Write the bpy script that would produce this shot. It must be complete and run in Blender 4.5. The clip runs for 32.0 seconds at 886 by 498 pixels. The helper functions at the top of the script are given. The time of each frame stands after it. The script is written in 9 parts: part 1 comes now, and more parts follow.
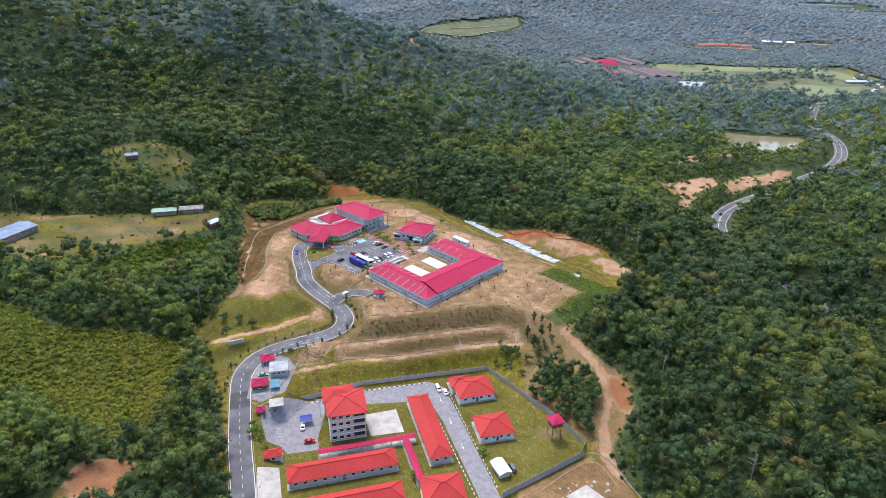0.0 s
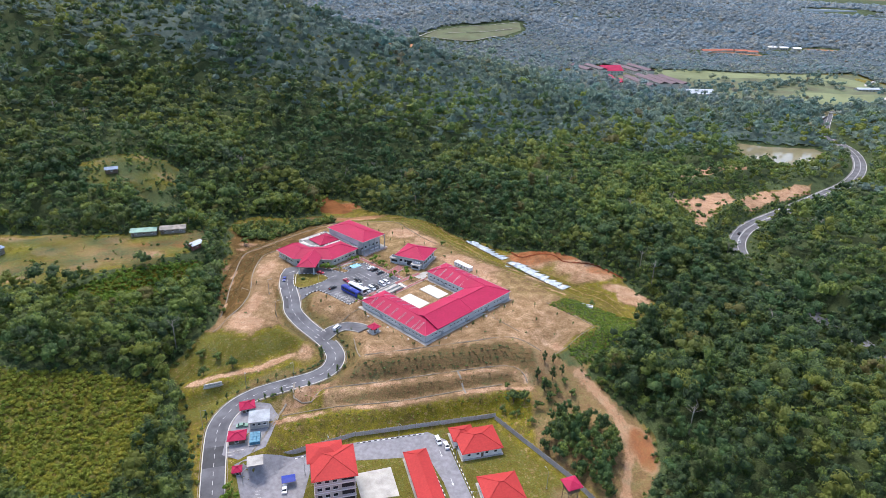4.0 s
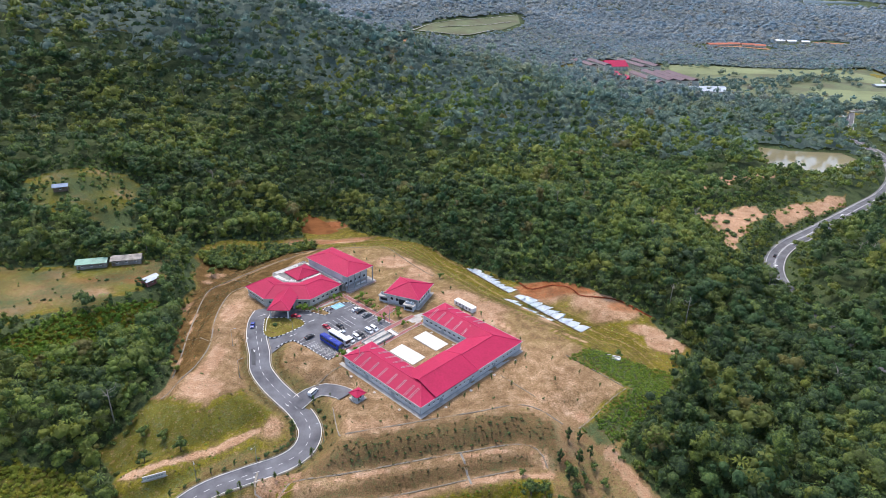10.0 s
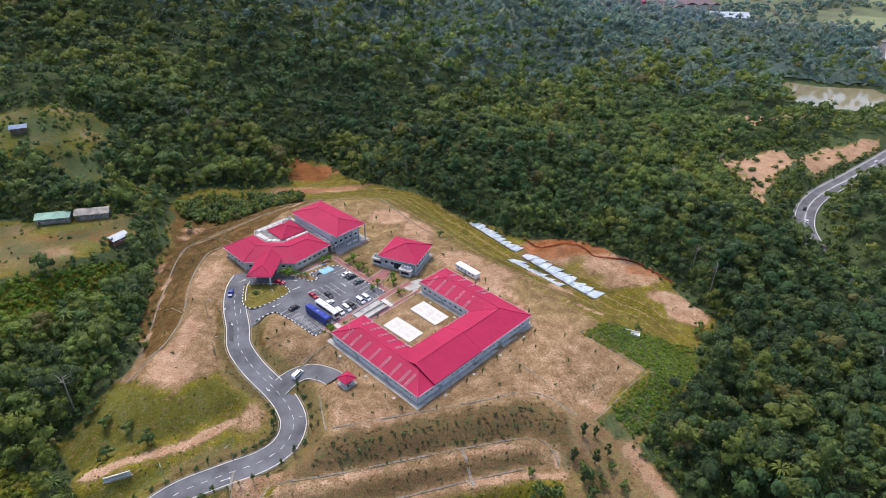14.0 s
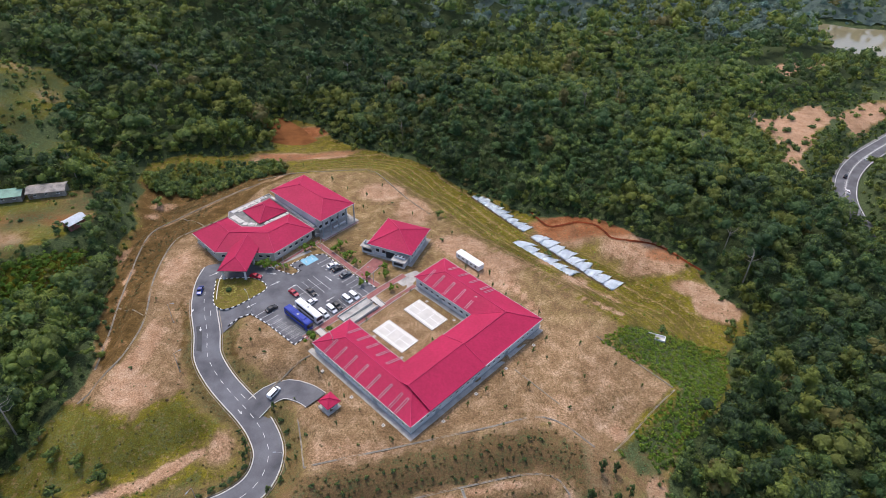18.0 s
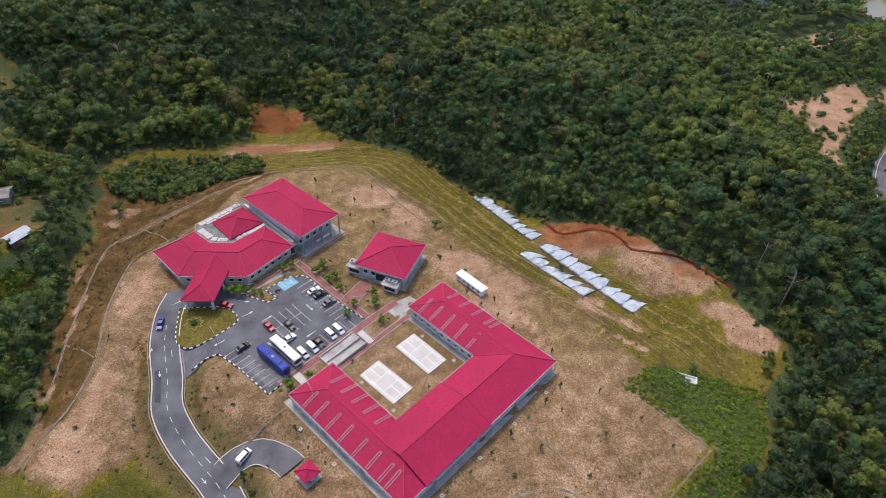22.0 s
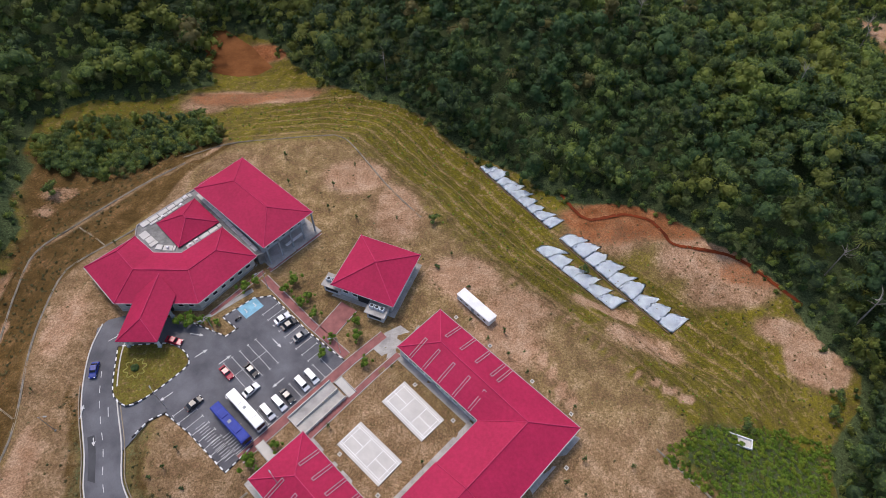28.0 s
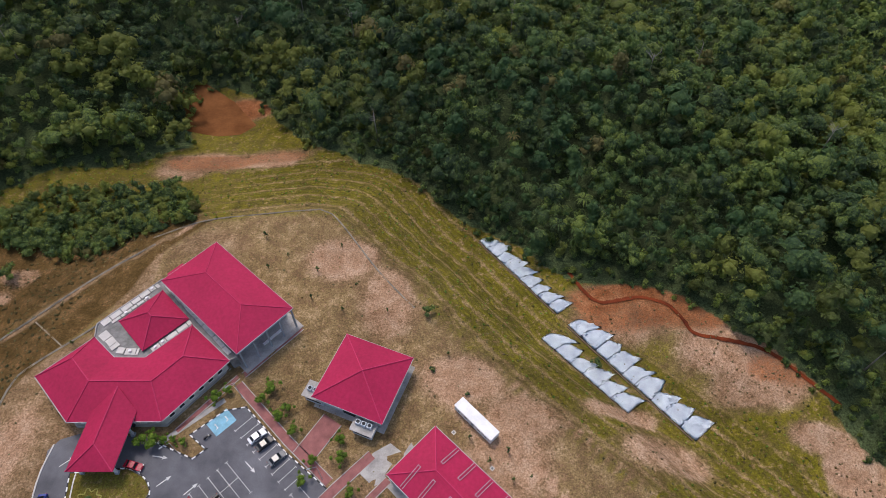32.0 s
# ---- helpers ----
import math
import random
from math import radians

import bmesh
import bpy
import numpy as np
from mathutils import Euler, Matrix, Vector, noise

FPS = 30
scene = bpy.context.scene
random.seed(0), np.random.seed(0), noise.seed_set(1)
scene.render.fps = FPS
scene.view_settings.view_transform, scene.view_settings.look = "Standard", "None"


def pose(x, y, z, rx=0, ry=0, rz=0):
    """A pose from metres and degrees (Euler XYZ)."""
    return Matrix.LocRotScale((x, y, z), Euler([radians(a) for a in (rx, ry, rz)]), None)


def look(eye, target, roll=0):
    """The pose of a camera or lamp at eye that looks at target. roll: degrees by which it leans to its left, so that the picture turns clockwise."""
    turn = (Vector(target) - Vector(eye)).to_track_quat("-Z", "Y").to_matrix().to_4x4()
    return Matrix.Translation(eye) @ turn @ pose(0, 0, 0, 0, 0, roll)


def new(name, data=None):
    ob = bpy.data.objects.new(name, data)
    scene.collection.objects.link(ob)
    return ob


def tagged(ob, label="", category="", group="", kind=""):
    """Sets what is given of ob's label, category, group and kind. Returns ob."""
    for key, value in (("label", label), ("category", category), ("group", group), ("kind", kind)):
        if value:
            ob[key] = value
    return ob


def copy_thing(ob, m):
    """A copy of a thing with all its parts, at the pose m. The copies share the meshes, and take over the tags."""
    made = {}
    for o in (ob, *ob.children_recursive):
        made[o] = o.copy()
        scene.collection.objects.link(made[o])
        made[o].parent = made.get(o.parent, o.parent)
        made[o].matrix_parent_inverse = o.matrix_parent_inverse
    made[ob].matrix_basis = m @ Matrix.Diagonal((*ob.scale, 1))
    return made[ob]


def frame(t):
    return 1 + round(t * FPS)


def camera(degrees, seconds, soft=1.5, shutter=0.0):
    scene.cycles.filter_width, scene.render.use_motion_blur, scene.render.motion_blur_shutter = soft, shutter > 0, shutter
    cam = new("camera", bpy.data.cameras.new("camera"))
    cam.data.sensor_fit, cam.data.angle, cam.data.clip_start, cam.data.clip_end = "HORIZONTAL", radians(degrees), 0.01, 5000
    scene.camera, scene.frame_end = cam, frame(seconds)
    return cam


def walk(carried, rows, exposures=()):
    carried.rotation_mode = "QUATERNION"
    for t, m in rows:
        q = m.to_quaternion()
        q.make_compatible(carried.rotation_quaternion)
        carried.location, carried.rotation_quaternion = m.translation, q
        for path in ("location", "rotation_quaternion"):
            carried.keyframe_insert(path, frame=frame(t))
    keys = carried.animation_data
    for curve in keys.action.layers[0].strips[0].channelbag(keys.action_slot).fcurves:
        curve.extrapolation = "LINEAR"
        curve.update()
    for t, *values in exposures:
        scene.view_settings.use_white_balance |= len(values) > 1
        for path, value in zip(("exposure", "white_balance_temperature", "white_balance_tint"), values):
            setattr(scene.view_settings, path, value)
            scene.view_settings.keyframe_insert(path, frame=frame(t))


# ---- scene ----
cam = camera(71.52, 32.0, soft=0.8)
PATH = [
    (0, (0.62, -302.96, 151.77), (1.20, -212.12, 109.97), 1.32),
    (0.5, (0.54, -299.59, 151.88), (1.10, -208.69, 110.22), 1.28),
    (1, (0.48, -296.19, 151.97), (1.03, -205.31, 110.25), 1.26),
    (1.5, (0.40, -292.67, 152.03), (0.93, -201.72, 110.46), 1.27),
    (2, (0.34, -288.97, 152.02), (0.87, -198.00, 110.51), 1.32),
    (2.5, (0.28, -285.04, 151.95), (0.81, -194.06, 110.46), 1.39),
    (3, (0.19, -280.87, 151.79), (0.73, -189.87, 110.32), 1.45),
    (3.5, (0.06, -276.44, 151.55), (0.62, -185.39, 110.19), 1.48),
    (5.5, (-0.51, -257.76, 150.32), (0.37, -166.71, 108.99), 1.49),
    (6, (-0.64, -253.15, 150.02), (0.30, -162.08, 108.72), 1.44),
    (6.5, (-0.75, -248.59, 149.74), (0.27, -157.49, 108.50), 1.36),
    (7, (-0.83, -244.04, 149.51), (0.25, -152.91, 108.35), 1.27),
    (7.5, (-0.88, -239.48, 149.33), (0.25, -148.34, 108.19), 1.22),
    (8, (-0.92, -234.88, 149.18), (0.23, -143.72, 108.08), 1.19),
    (8.5, (-0.96, -230.23, 149.05), (0.23, -139.07, 107.97), 1.22),
    (9, (-1.03, -225.54, 148.92), (0.19, -134.32, 107.97), 1.29),
    (9.5, (-1.13, -220.83, 148.77), (0.14, -129.74, 107.53), 1.38),
    (10, (-1.27, -216.13, 148.60), (0.06, -125.55, 106.26), 1.45),
    (10.5, (-1.44, -211.49, 148.39), (-0.05, -121.45, 104.89), 1.51),
    (11, (-1.59, -206.95, 148.13), (-0.10, -117.46, 103.53), 1.58),
    (11.5, (-1.73, -202.54, 147.84), (-0.17, -113.65, 102.06), 1.64),
    (12, (-1.84, -198.26, 147.55), (-0.20, -110.04, 100.50), 1.71),
    (12.5, (-1.89, -194.08, 147.28), (-0.20, -106.61, 98.84), 1.78),
    (13, (-1.86, -189.98, 147.07), (-0.15, -103.30, 97.22), 1.87),
    (13.5, (-1.78, -185.95, 146.92), (-0.07, -100.09, 95.68), 1.92),
    (14, (-1.62, -181.90, 146.82), (0.09, -96.90, 94.17), 1.96),
    (14.5, (-1.39, -177.72, 146.75), (0.31, -93.66, 92.61), 1.98),
    (15, (-1.16, -173.33, 146.65), (0.47, -90.20, 91.09), 1.97),
    (15.5, (-0.88, -168.66, 146.52), (0.73, -86.49, 89.57), 1.94),
    (17.5, (0.22, -149.11, 145.88), (1.63, -69.98, 84.75), 1.80),
    (18, (0.39, -144.31, 145.70), (1.73, -65.16, 84.61), 1.82),
    (18.5, (0.50, -139.61, 145.48), (1.87, -60.40, 84.47), 1.84),
    (19, (0.50, -135.01, 145.23), (1.91, -55.78, 84.22), 1.88),
    (19.5, (0.43, -130.45, 144.94), (1.93, -51.13, 84.06), 1.91),
    (20, (0.34, -125.95, 144.66), (1.94, -46.73, 83.64), 1.95),
    (20.5, (0.25, -121.47, 144.36), (1.96, -43.27, 82.06), 1.96),
    (21, (0.16, -116.94, 144.08), (1.97, -39.82, 80.44), 1.92),
    (21.5, (0.18, -112.24, 143.81), (2.05, -36.24, 78.85), 1.93),
    (22, (0.31, -107.41, 143.56), (2.18, -32.66, 77.16), 1.95),
    (22.5, (0.52, -102.48, 143.35), (2.34, -29.22, 75.31), 1.96),
    (23, (0.80, -97.54, 143.17), (2.54, -25.82, 73.51), 1.92),
    (23.5, (1.13, -92.63, 143.01), (2.79, -22.52, 71.73), 1.85),
    (24, (1.45, -87.80, 142.87), (3.00, -19.32, 70.01), 1.73),
    (24.5, (1.78, -83.07, 142.72), (3.23, -16.11, 68.46), 1.60),
    (26.5, (2.99, -64.30, 141.99), (3.88, -3.20, 62.84), 1.36),
    (27, (3.25, -59.54, 141.74), (4.02, 0.46, 61.74), 1.28),
    (27.5, (3.48, -54.75, 141.44), (4.12, 5.24, 61.44), 1.20),
    (28, (3.71, -50.04, 141.11), (4.24, 10.13, 61.24), 1.10),
    (28.5, (3.98, -45.40, 140.74), (4.44, 15.12, 61.13), 0.95),
    (29, (4.20, -40.93, 140.38), (4.59, 20.08, 61.15), 0.79),
    (29.5, (4.39, -36.77, 140.06), (4.74, 24.66, 61.16), 0.64),
    (30, (4.58, -32.98, 139.84), (4.88, 28.80, 61.20), 0.52),
    (30.5, (4.76, -29.62, 139.74), (5.04, 32.50, 61.37), 0.45),
    (31, (4.90, -26.62, 139.79), (5.16, 35.55, 61.47), 0.40),
    (31.5, (5.03, -23.89, 139.95), (5.28, 38.10, 61.48), 0.40),
    (32, (5.22, -21.28, 140.17), (5.47, 40.28, 61.37), 0.44),
]
EXPOSURES = [(0, 1.18, 6350, 12), (9, 1.15, 6400, 12), (14, 0.94, 6450, 13), (20, 0.70, 6550, 14), (26, 0.47, 6600, 15), (32, 0.40, 6600, 15)]
walk(cam, [(t, look(eye, target, roll)) for t, eye, target, roll in PATH], EXPOSURES)

# ---------------------------------------------------------------- sky, sun
SUN_AZ, SUN_EL = 118.0, 62.0      # degrees: direction that the light comes from, from +x towards +y
world = bpy.data.worlds.new("sky")
scene.world = world
world.use_nodes = True
wn = world.node_tree.nodes
wn.clear()
w_out, w_bg, w_sky = wn.new("ShaderNodeOutputWorld"), wn.new("ShaderNodeBackground"), wn.new("ShaderNodeTexSky")
w_sky.sky_type, w_sky.sun_disc = "NISHITA", False
w_sky.sun_elevation, w_sky.sun_rotation = radians(SUN_EL), radians(90 - SUN_AZ)
w_sky.air_density, w_sky.dust_density, w_sky.altitude = 1.0, 3.0, 100
w_bg.inputs["Strength"].default_value = 0.15
world.node_tree.links.new(w_sky.outputs[0], w_bg.inputs[0])
world.node_tree.links.new(w_bg.outputs[0], w_out.inputs[0])
sun = new("sun", bpy.data.lights.new("sun", "SUN"))
sun.data.energy, sun.data.angle, sun.data.color = 1.2, radians(12.0), (1.0, 0.955, 0.89)
sun_dir = Vector((math.cos(radians(SUN_AZ)) * math.cos(radians(SUN_EL)), math.sin(radians(SUN_AZ)) * math.cos(radians(SUN_EL)), math.sin(radians(SUN_EL))))
sun.matrix_world = look(sun_dir * 400, (0, 0, 0))


# ---------------------------------------------------------------- materials
def node_mat(name):
    m = bpy.data.materials.new(name)
    m.use_nodes = True
    nt = m.node_tree
    return m, nt, nt.nodes["Principled BSDF"]


def ramp(nt, fac, stops):
    r = nt.nodes.new("ShaderNodeValToRGB")
    while len(r.color_ramp.elements) < len(stops):
        r.color_ramp.elements.new(0.5)
    for e, (p, c) in zip(r.color_ramp.elements, stops):
        e.position, e.color = p, (*c, 1)
    nt.links.new(fac, r.inputs[0])
    return r.outputs[0]


def noise_tex(nt, scale, detail=4, rough=0.55, vec=None):
    n = nt.nodes.new("ShaderNodeTexNoise")
    n.inputs["Scale"].default_value, n.inputs["Detail"].default_value, n.inputs["Roughness"].default_value = scale, detail, rough
    if vec is None:
        vec = nt.nodes.new("ShaderNodeNewGeometry").outputs["Position"]
    nt.links.new(vec, n.inputs["Vector"])
    return n.outputs[0]


def mixc(nt, fac, a, b, mode="MIX"):
    m = nt.nodes.new("ShaderNodeMix")
    m.data_type, m.blend_type = "RGBA", mode
    for sock, v in ((0, fac), (6, a), (7, b)):
        if hasattr(v, "is_linked"):
            nt.links.new(v, m.inputs[sock])
        elif sock == 0:
            m.inputs[0].default_value = v
        else:
            m.inputs[sock].default_value = (*v, 1)
    return m.outputs[2]


def mathn(nt, op, a, b=0.0, clamp=False):
    m = nt.nodes.new("ShaderNodeMath")
    m.operation, m.use_clamp = op, clamp
    for i, v in enumerate((a, b)):
        if hasattr(v, "is_linked"):
            nt.links.new(v, m.inputs[i])
        else:
            m.inputs[i].default_value = v
    return m.outputs[0]


def bump(nt, bsdf, height, strength=0.4, dist=0.05):
    b = nt.nodes.new("ShaderNodeBump")
    b.inputs["Strength"].default_value, b.inputs["Distance"].default_value = strength, dist
    nt.links.new(height, b.inputs["Height"])
    nt.links.new(b.outputs[0], bsdf.inputs["Normal"])


def surf(name, col, rough=0.7, var=0.18, big=0.15, small=3.0, metal=0.0, bump_s=0.25, dist=0.03, stain=None, per_object=0.0, spec=0.3):
    """A plain material with stains at a large scale and grain at a small one."""
    m, nt, b = node_mat(name)
    n1, n2 = noise_tex(nt, big, 5), noise_tex(nt, small, 6, 0.65)
    dark = tuple(c * (1 - var) for c in (stain or col))
    lite = tuple(min(1, c * (1 + var * 0.6)) for c in col)
    c = ramp(nt, n1, [(0.3, dark), (0.65, lite)])
    g = ramp(nt, n2, [(0.3, (1 - var * 0.8,) * 3), (0.7, (1.0,) * 3)])
    c = mixc(nt, 1.0, c, g, "MULTIPLY")
    if per_object:
        o = nt.nodes.new("ShaderNodeObjectInfo")
        c = mixc(nt, 1.0, c, ramp(nt, o.outputs["Random"], [(0, (1 - per_object,) * 3), (1, (1.0,) * 3)]), "MULTIPLY")
    nt.links.new(c, b.inputs["Base Color"])
    b.inputs["Roughness"].default_value, b.inputs["Metallic"].default_value = rough, metal
    b.inputs["Specular IOR Level"].default_value = spec
    bump(nt, b, n2, bump_s, dist)
    return m


def roof_mat(name, col, ribs=0.0, axis_z=46.0):
    """Painted roofing, faded and streaked down its slopes; ribs: their spacing."""
    m, nt, b = node_mat(name)
    n1, n2, n3 = noise_tex(nt, 0.09, 5), noise_tex(nt, 1.3, 5, 0.6), noise_tex(nt, 9, 3)
    c = ramp(nt, n1, [(0.3, tuple(v * 0.86 for v in col)), (0.7, tuple(min(1, v * 1.08) for v in col))])
    c = mixc(nt, 1.0, c, ramp(nt, n2, [(0.25, (0.78, 0.78, 0.80)), (0.7, (1.06, 1.06, 1.06))]), "MULTIPLY")
    c = mixc(nt, mathn(nt, "MULTIPLY", n3, 0.05), c, (0.45, 0.2, 0.22))
    nt.links.new(c, b.inputs["Base Color"])
    b.inputs["Roughness"].default_value = 0.62
    b.inputs["Specular IOR Level"].default_value = 0.12
    h = n2
    if ribs:
        tc = nt.nodes.new("ShaderNodeTexCoord")
        w = nt.nodes.new("ShaderNodeTexWave")
        w.wave_type, w.bands_direction, w.wave_profile = "BANDS", "Z", "SAW"
        w.inputs["Scale"].default_value, w.inputs["Distortion"].default_value = 0.314 / ribs, 0.0
        nt.links.new(tc.outputs["Object"], w.inputs["Vector"])
        h = mathn(nt, "ADD", w.outputs[1], mathn(nt, "MULTIPLY", n2, 0.4))
    bump(nt, b, h, 0.35, 0.04)
    return m


M = {}
M["roof"] = roof_mat("crimson_roof_metal", (0.385, 0.016, 0.066), 0.42)
M["roof_cap"] = surf("crimson_ridge_caps", (0.50, 0.040, 0.11), 0.6, 0.15, 0.5, 4, bump_s=0.05, spec=0.15)
M["tile_cap"] = surf("red_ridge_tiles", (0.47, 0.055, 0.048), 0.6, 0.2, 0.5, 4, bump_s=0.05, spec=0.15)
M["roof_red"] = roof_mat("red_clay_tiles", (0.43, 0.040, 0.036), 0.34)
M["wall"] = surf("pale_grey_render", (0.54, 0.56, 0.58), 0.85, 0.22, 0.12, 2.0)
M["wall_grey"] = surf("grey_render", (0.30, 0.33, 0.35), 0.85, 0.2, 0.2, 2.0)
M["wall_cream"] = surf("cream_render", (0.56, 0.54, 0.48), 0.85, 0.22, 0.12, 2.0)
M["fascia"] = surf("grey_gutter", (0.42, 0.40, 0.41), 0.6, 0.15, 0.5, 4)
M["white"] = surf("white_paint", (0.78, 0.78, 0.77), 0.55, 0.12, 0.4, 3)
M["line"] = surf("road_paint", (0.62, 0.62, 0.60), 0.8, 0.3, 0.8, 7)
M["concrete"] = surf("concrete", (0.42, 0.40, 0.37), 0.9, 0.3, 0.35, 3)
M["concrete_dark"] = surf("weathered_concrete", (0.24, 0.235, 0.22), 0.92, 0.4, 0.5, 3)
M["line_white"] = surf("fresh_white_lines", (0.86, 0.86, 0.84), 0.7, 0.1, 0.8, 6)
M["court"] = surf("pale_court_slab", (0.56, 0.535, 0.49), 0.85, 0.12, 0.3, 4)
M["asphalt"] = surf("asphalt", (0.15, 0.15, 0.162), 0.93, 0.28, 0.12, 6, stain=(0.11, 0.11, 0.12), spec=0.2)
M["asphalt_pale"] = surf("pale_worn_asphalt", (0.25, 0.245, 0.262), 0.95, 0.16, 0.6, 4, stain=(0.225, 0.22, 0.235), spec=0.15)
M["slab"] = surf("weathered_pale_slab", (0.46, 0.44, 0.40), 0.9, 0.25, 0.3, 3, spec=0.1)
M["patch"] = surf("asphalt_patch", (0.075, 0.075, 0.08), 0.93, 0.2, 0.3, 6)
M["drain"] = surf("weathered_drain_concrete", (0.31, 0.26, 0.19), 0.95, 0.35, 0.5, 3, spec=0.1)
M["paver"] = surf("red_pavers", (0.30, 0.12, 0.11), 0.9, 0.25, 0.5, 6)
M["black"] = surf("black_paint", (0.025, 0.025, 0.028), 0.6, 0.2, 1, 5)
# flat near-black, also painted in for the shade inside bays and doorways
M["dark"] = surf("dark_recess", (0.03, 0.032, 0.035), 0.8, 0.2, 1, 5)
M["steel"] = surf("galvanised_steel", (0.42, 0.43, 0.44), 0.4, 0.2, 0.6, 5, metal=0.7)
M["tyre"] = surf("rubber", (0.02, 0.02, 0.02), 0.85, 0.2, 2, 20)
M["tin_blue"] = surf("blue_grey_tin_roof", (0.17, 0.24, 0.36), 0.6, 0.3, 0.3, 3)
M["tin_grey"] = surf("dull_grey_tin_roof", (0.34, 0.37, 0.40), 0.6, 0.3, 0.3, 3)
M["tin"] = surf("pale_tin_roof", (0.50, 0.55, 0.60), 0.5, 0.25, 0.3, 3)
M["tin_green"] = surf("green_tin_roof", (0.20, 0.36, 0.28), 0.55, 0.3, 0.3, 3)
M["tin_rust"] = surf("rusty_tin_roof", (0.30, 0.27, 0.24), 0.7, 0.45, 0.4, 2)
M["blue_pad"] = surf("pale_blue_bay_paint", (0.22, 0.46, 0.58), 0.8, 0.25, 0.6, 5)
M["blue_tarp"] = surf("blue_tank", (0.07, 0.21, 0.30), 0.5, 0.2, 0.6, 4)
M["wood"] = surf("weathered_timber", (0.17, 0.12, 0.085), 0.85, 0.3, 1, 8)
M["trunk_pale"] = surf("pale_dead_wood", (0.34, 0.31, 0.27), 0.9, 0.3, 1.0, 6)
M["trunk"] = surf("bark", (0.16, 0.125, 0.09), 0.9, 0.35, 1.5, 9)
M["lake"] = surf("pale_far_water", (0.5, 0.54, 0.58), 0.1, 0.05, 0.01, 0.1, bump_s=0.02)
M["water"] = surf("muddy_water", (0.22, 0.19, 0.11), 0.08, 0.15, 0.02, 0.4, bump_s=0.05)
M["hedge"] = surf("clipped_shrub", (0.055, 0.10, 0.025), 0.9, 0.5, 1.2, 6, bump_s=0.8, dist=0.15)

m, nt, b = node_mat("window_glass")
b.inputs["Base Color"].default_value, b.inputs["Roughness"].default_value = (0.025, 0.03, 0.035, 1), 0.08
M["glass"] = m


def paint(name, col, rough=0.25, metal=0.0):
    return surf(name, col, rough, 0.06, 0.6, 4, metal, 0.05, spec=0.5)


M["car_white"] = paint("white_car_paint", (0.76, 0.77, 0.78))
M["car_black"] = paint("black_car_paint", (0.018, 0.019, 0.022))
M["car_red"] = paint("red_car_paint", (0.32, 0.01, 0.03))
M["car_blue"] = paint("blue_car_paint", (0.02, 0.04, 0.22))
M["car_grey"] = paint("grey_car_paint", (0.11, 0.12, 0.13))
M["bus_blue"] = surf("deep_blue_bus_paint", (0.022, 0.045, 0.30), 0.5, 0.15, 0.6, 4, bump_s=0.05, spec=0.2)
M["lamp_red"] = paint("red_lens", (0.3, 0.01, 0.01))
M["lamp_clear"] = paint("clear_lens", (0.7, 0.7, 0.68))


def leaf_mat(name, dark, mid, lite, spec=0.3):
    """Foliage: its shade follows the tree (attribute tint), the clump and the leaf."""
    m, nt, b = node_mat(name)
    a = nt.nodes.new("ShaderNodeAttribute")
    a.attribute_name = "tint"
    g = nt.nodes.new("ShaderNodeNewGeometry")
    isl = mathn(nt, "MULTIPLY", g.outputs["Random Per Island"], 0.42)
    f = mathn(nt, "ADD", mathn(nt, "MULTIPLY", a.outputs["Fac"], 0.70), isl)
    f = mathn(nt, "ADD", f, mathn(nt, "MULTIPLY", mathn(nt, "SUBTRACT", noise_tex(nt, 0.02, 3), 0.5), 0.5))
    clump = noise_tex(nt, 0.55, 5, 0.75)
    leafy = noise_tex(nt, 2.1, 3, 0.8)
    f = mathn(nt, "ADD", f, mathn(nt, "MULTIPLY", mathn(nt, "SUBTRACT", clump, 0.5), 1.0))
    f = mathn(nt, "ADD", f, mathn(nt, "MULTIPLY", mathn(nt, "SUBTRACT", leafy, 0.5), 2.3))
    c = ramp(nt, f, [(0.05, dark), (0.5, mid), (0.95, lite)])
    hue = nt.nodes.new("ShaderNodeAttribute")
    hue.attribute_name = "hue"
    c = mixc(nt, ramp(nt, hue.outputs["Fac"], [(0.66, (0, 0, 0)), (0.95, (0.6,) * 3)]), c, tuple(v * k for v, k in zip(lite, (1.15, 0.92, 0.7))))
    c = mixc(nt, ramp(nt, hue.outputs["Fac"], [(0.03, (0.6,) * 3), (0.22, (0, 0, 0))]), c, tuple(v * k for v, k in zip(mid, (0.75, 1.0, 1.15))))
    c = mixc(nt, ramp(nt, hue.outputs["Fac"], [(0.985, (0, 0, 0)), (0.99, (0.55,) * 3)]), c, (0.16, 0.105, 0.06))
    nt.links.new(c, b.inputs["Base Color"])
    b.inputs["Roughness"].default_value, b.inputs["Specular IOR Level"].default_value = 0.55, spec
    bump(nt, b, mathn(nt, "ADD", clump, mathn(nt, "MULTIPLY", leafy, 0.7)), 0.9, 1.0)
    tr = nt.nodes.new("ShaderNodeBsdfTranslucent")
    nt.links.new(c, tr.inputs[0])
    mx = nt.nodes.new("ShaderNodeMixShader")
    mx.inputs[0].default_value = 0.35
    nt.links.new(b.outputs[0], mx.inputs[1])
    nt.links.new(tr.outputs[0], mx.inputs[2])
    nt.links.new(mx.outputs[0], nt.nodes["Material Output"].inputs[0])
    return m


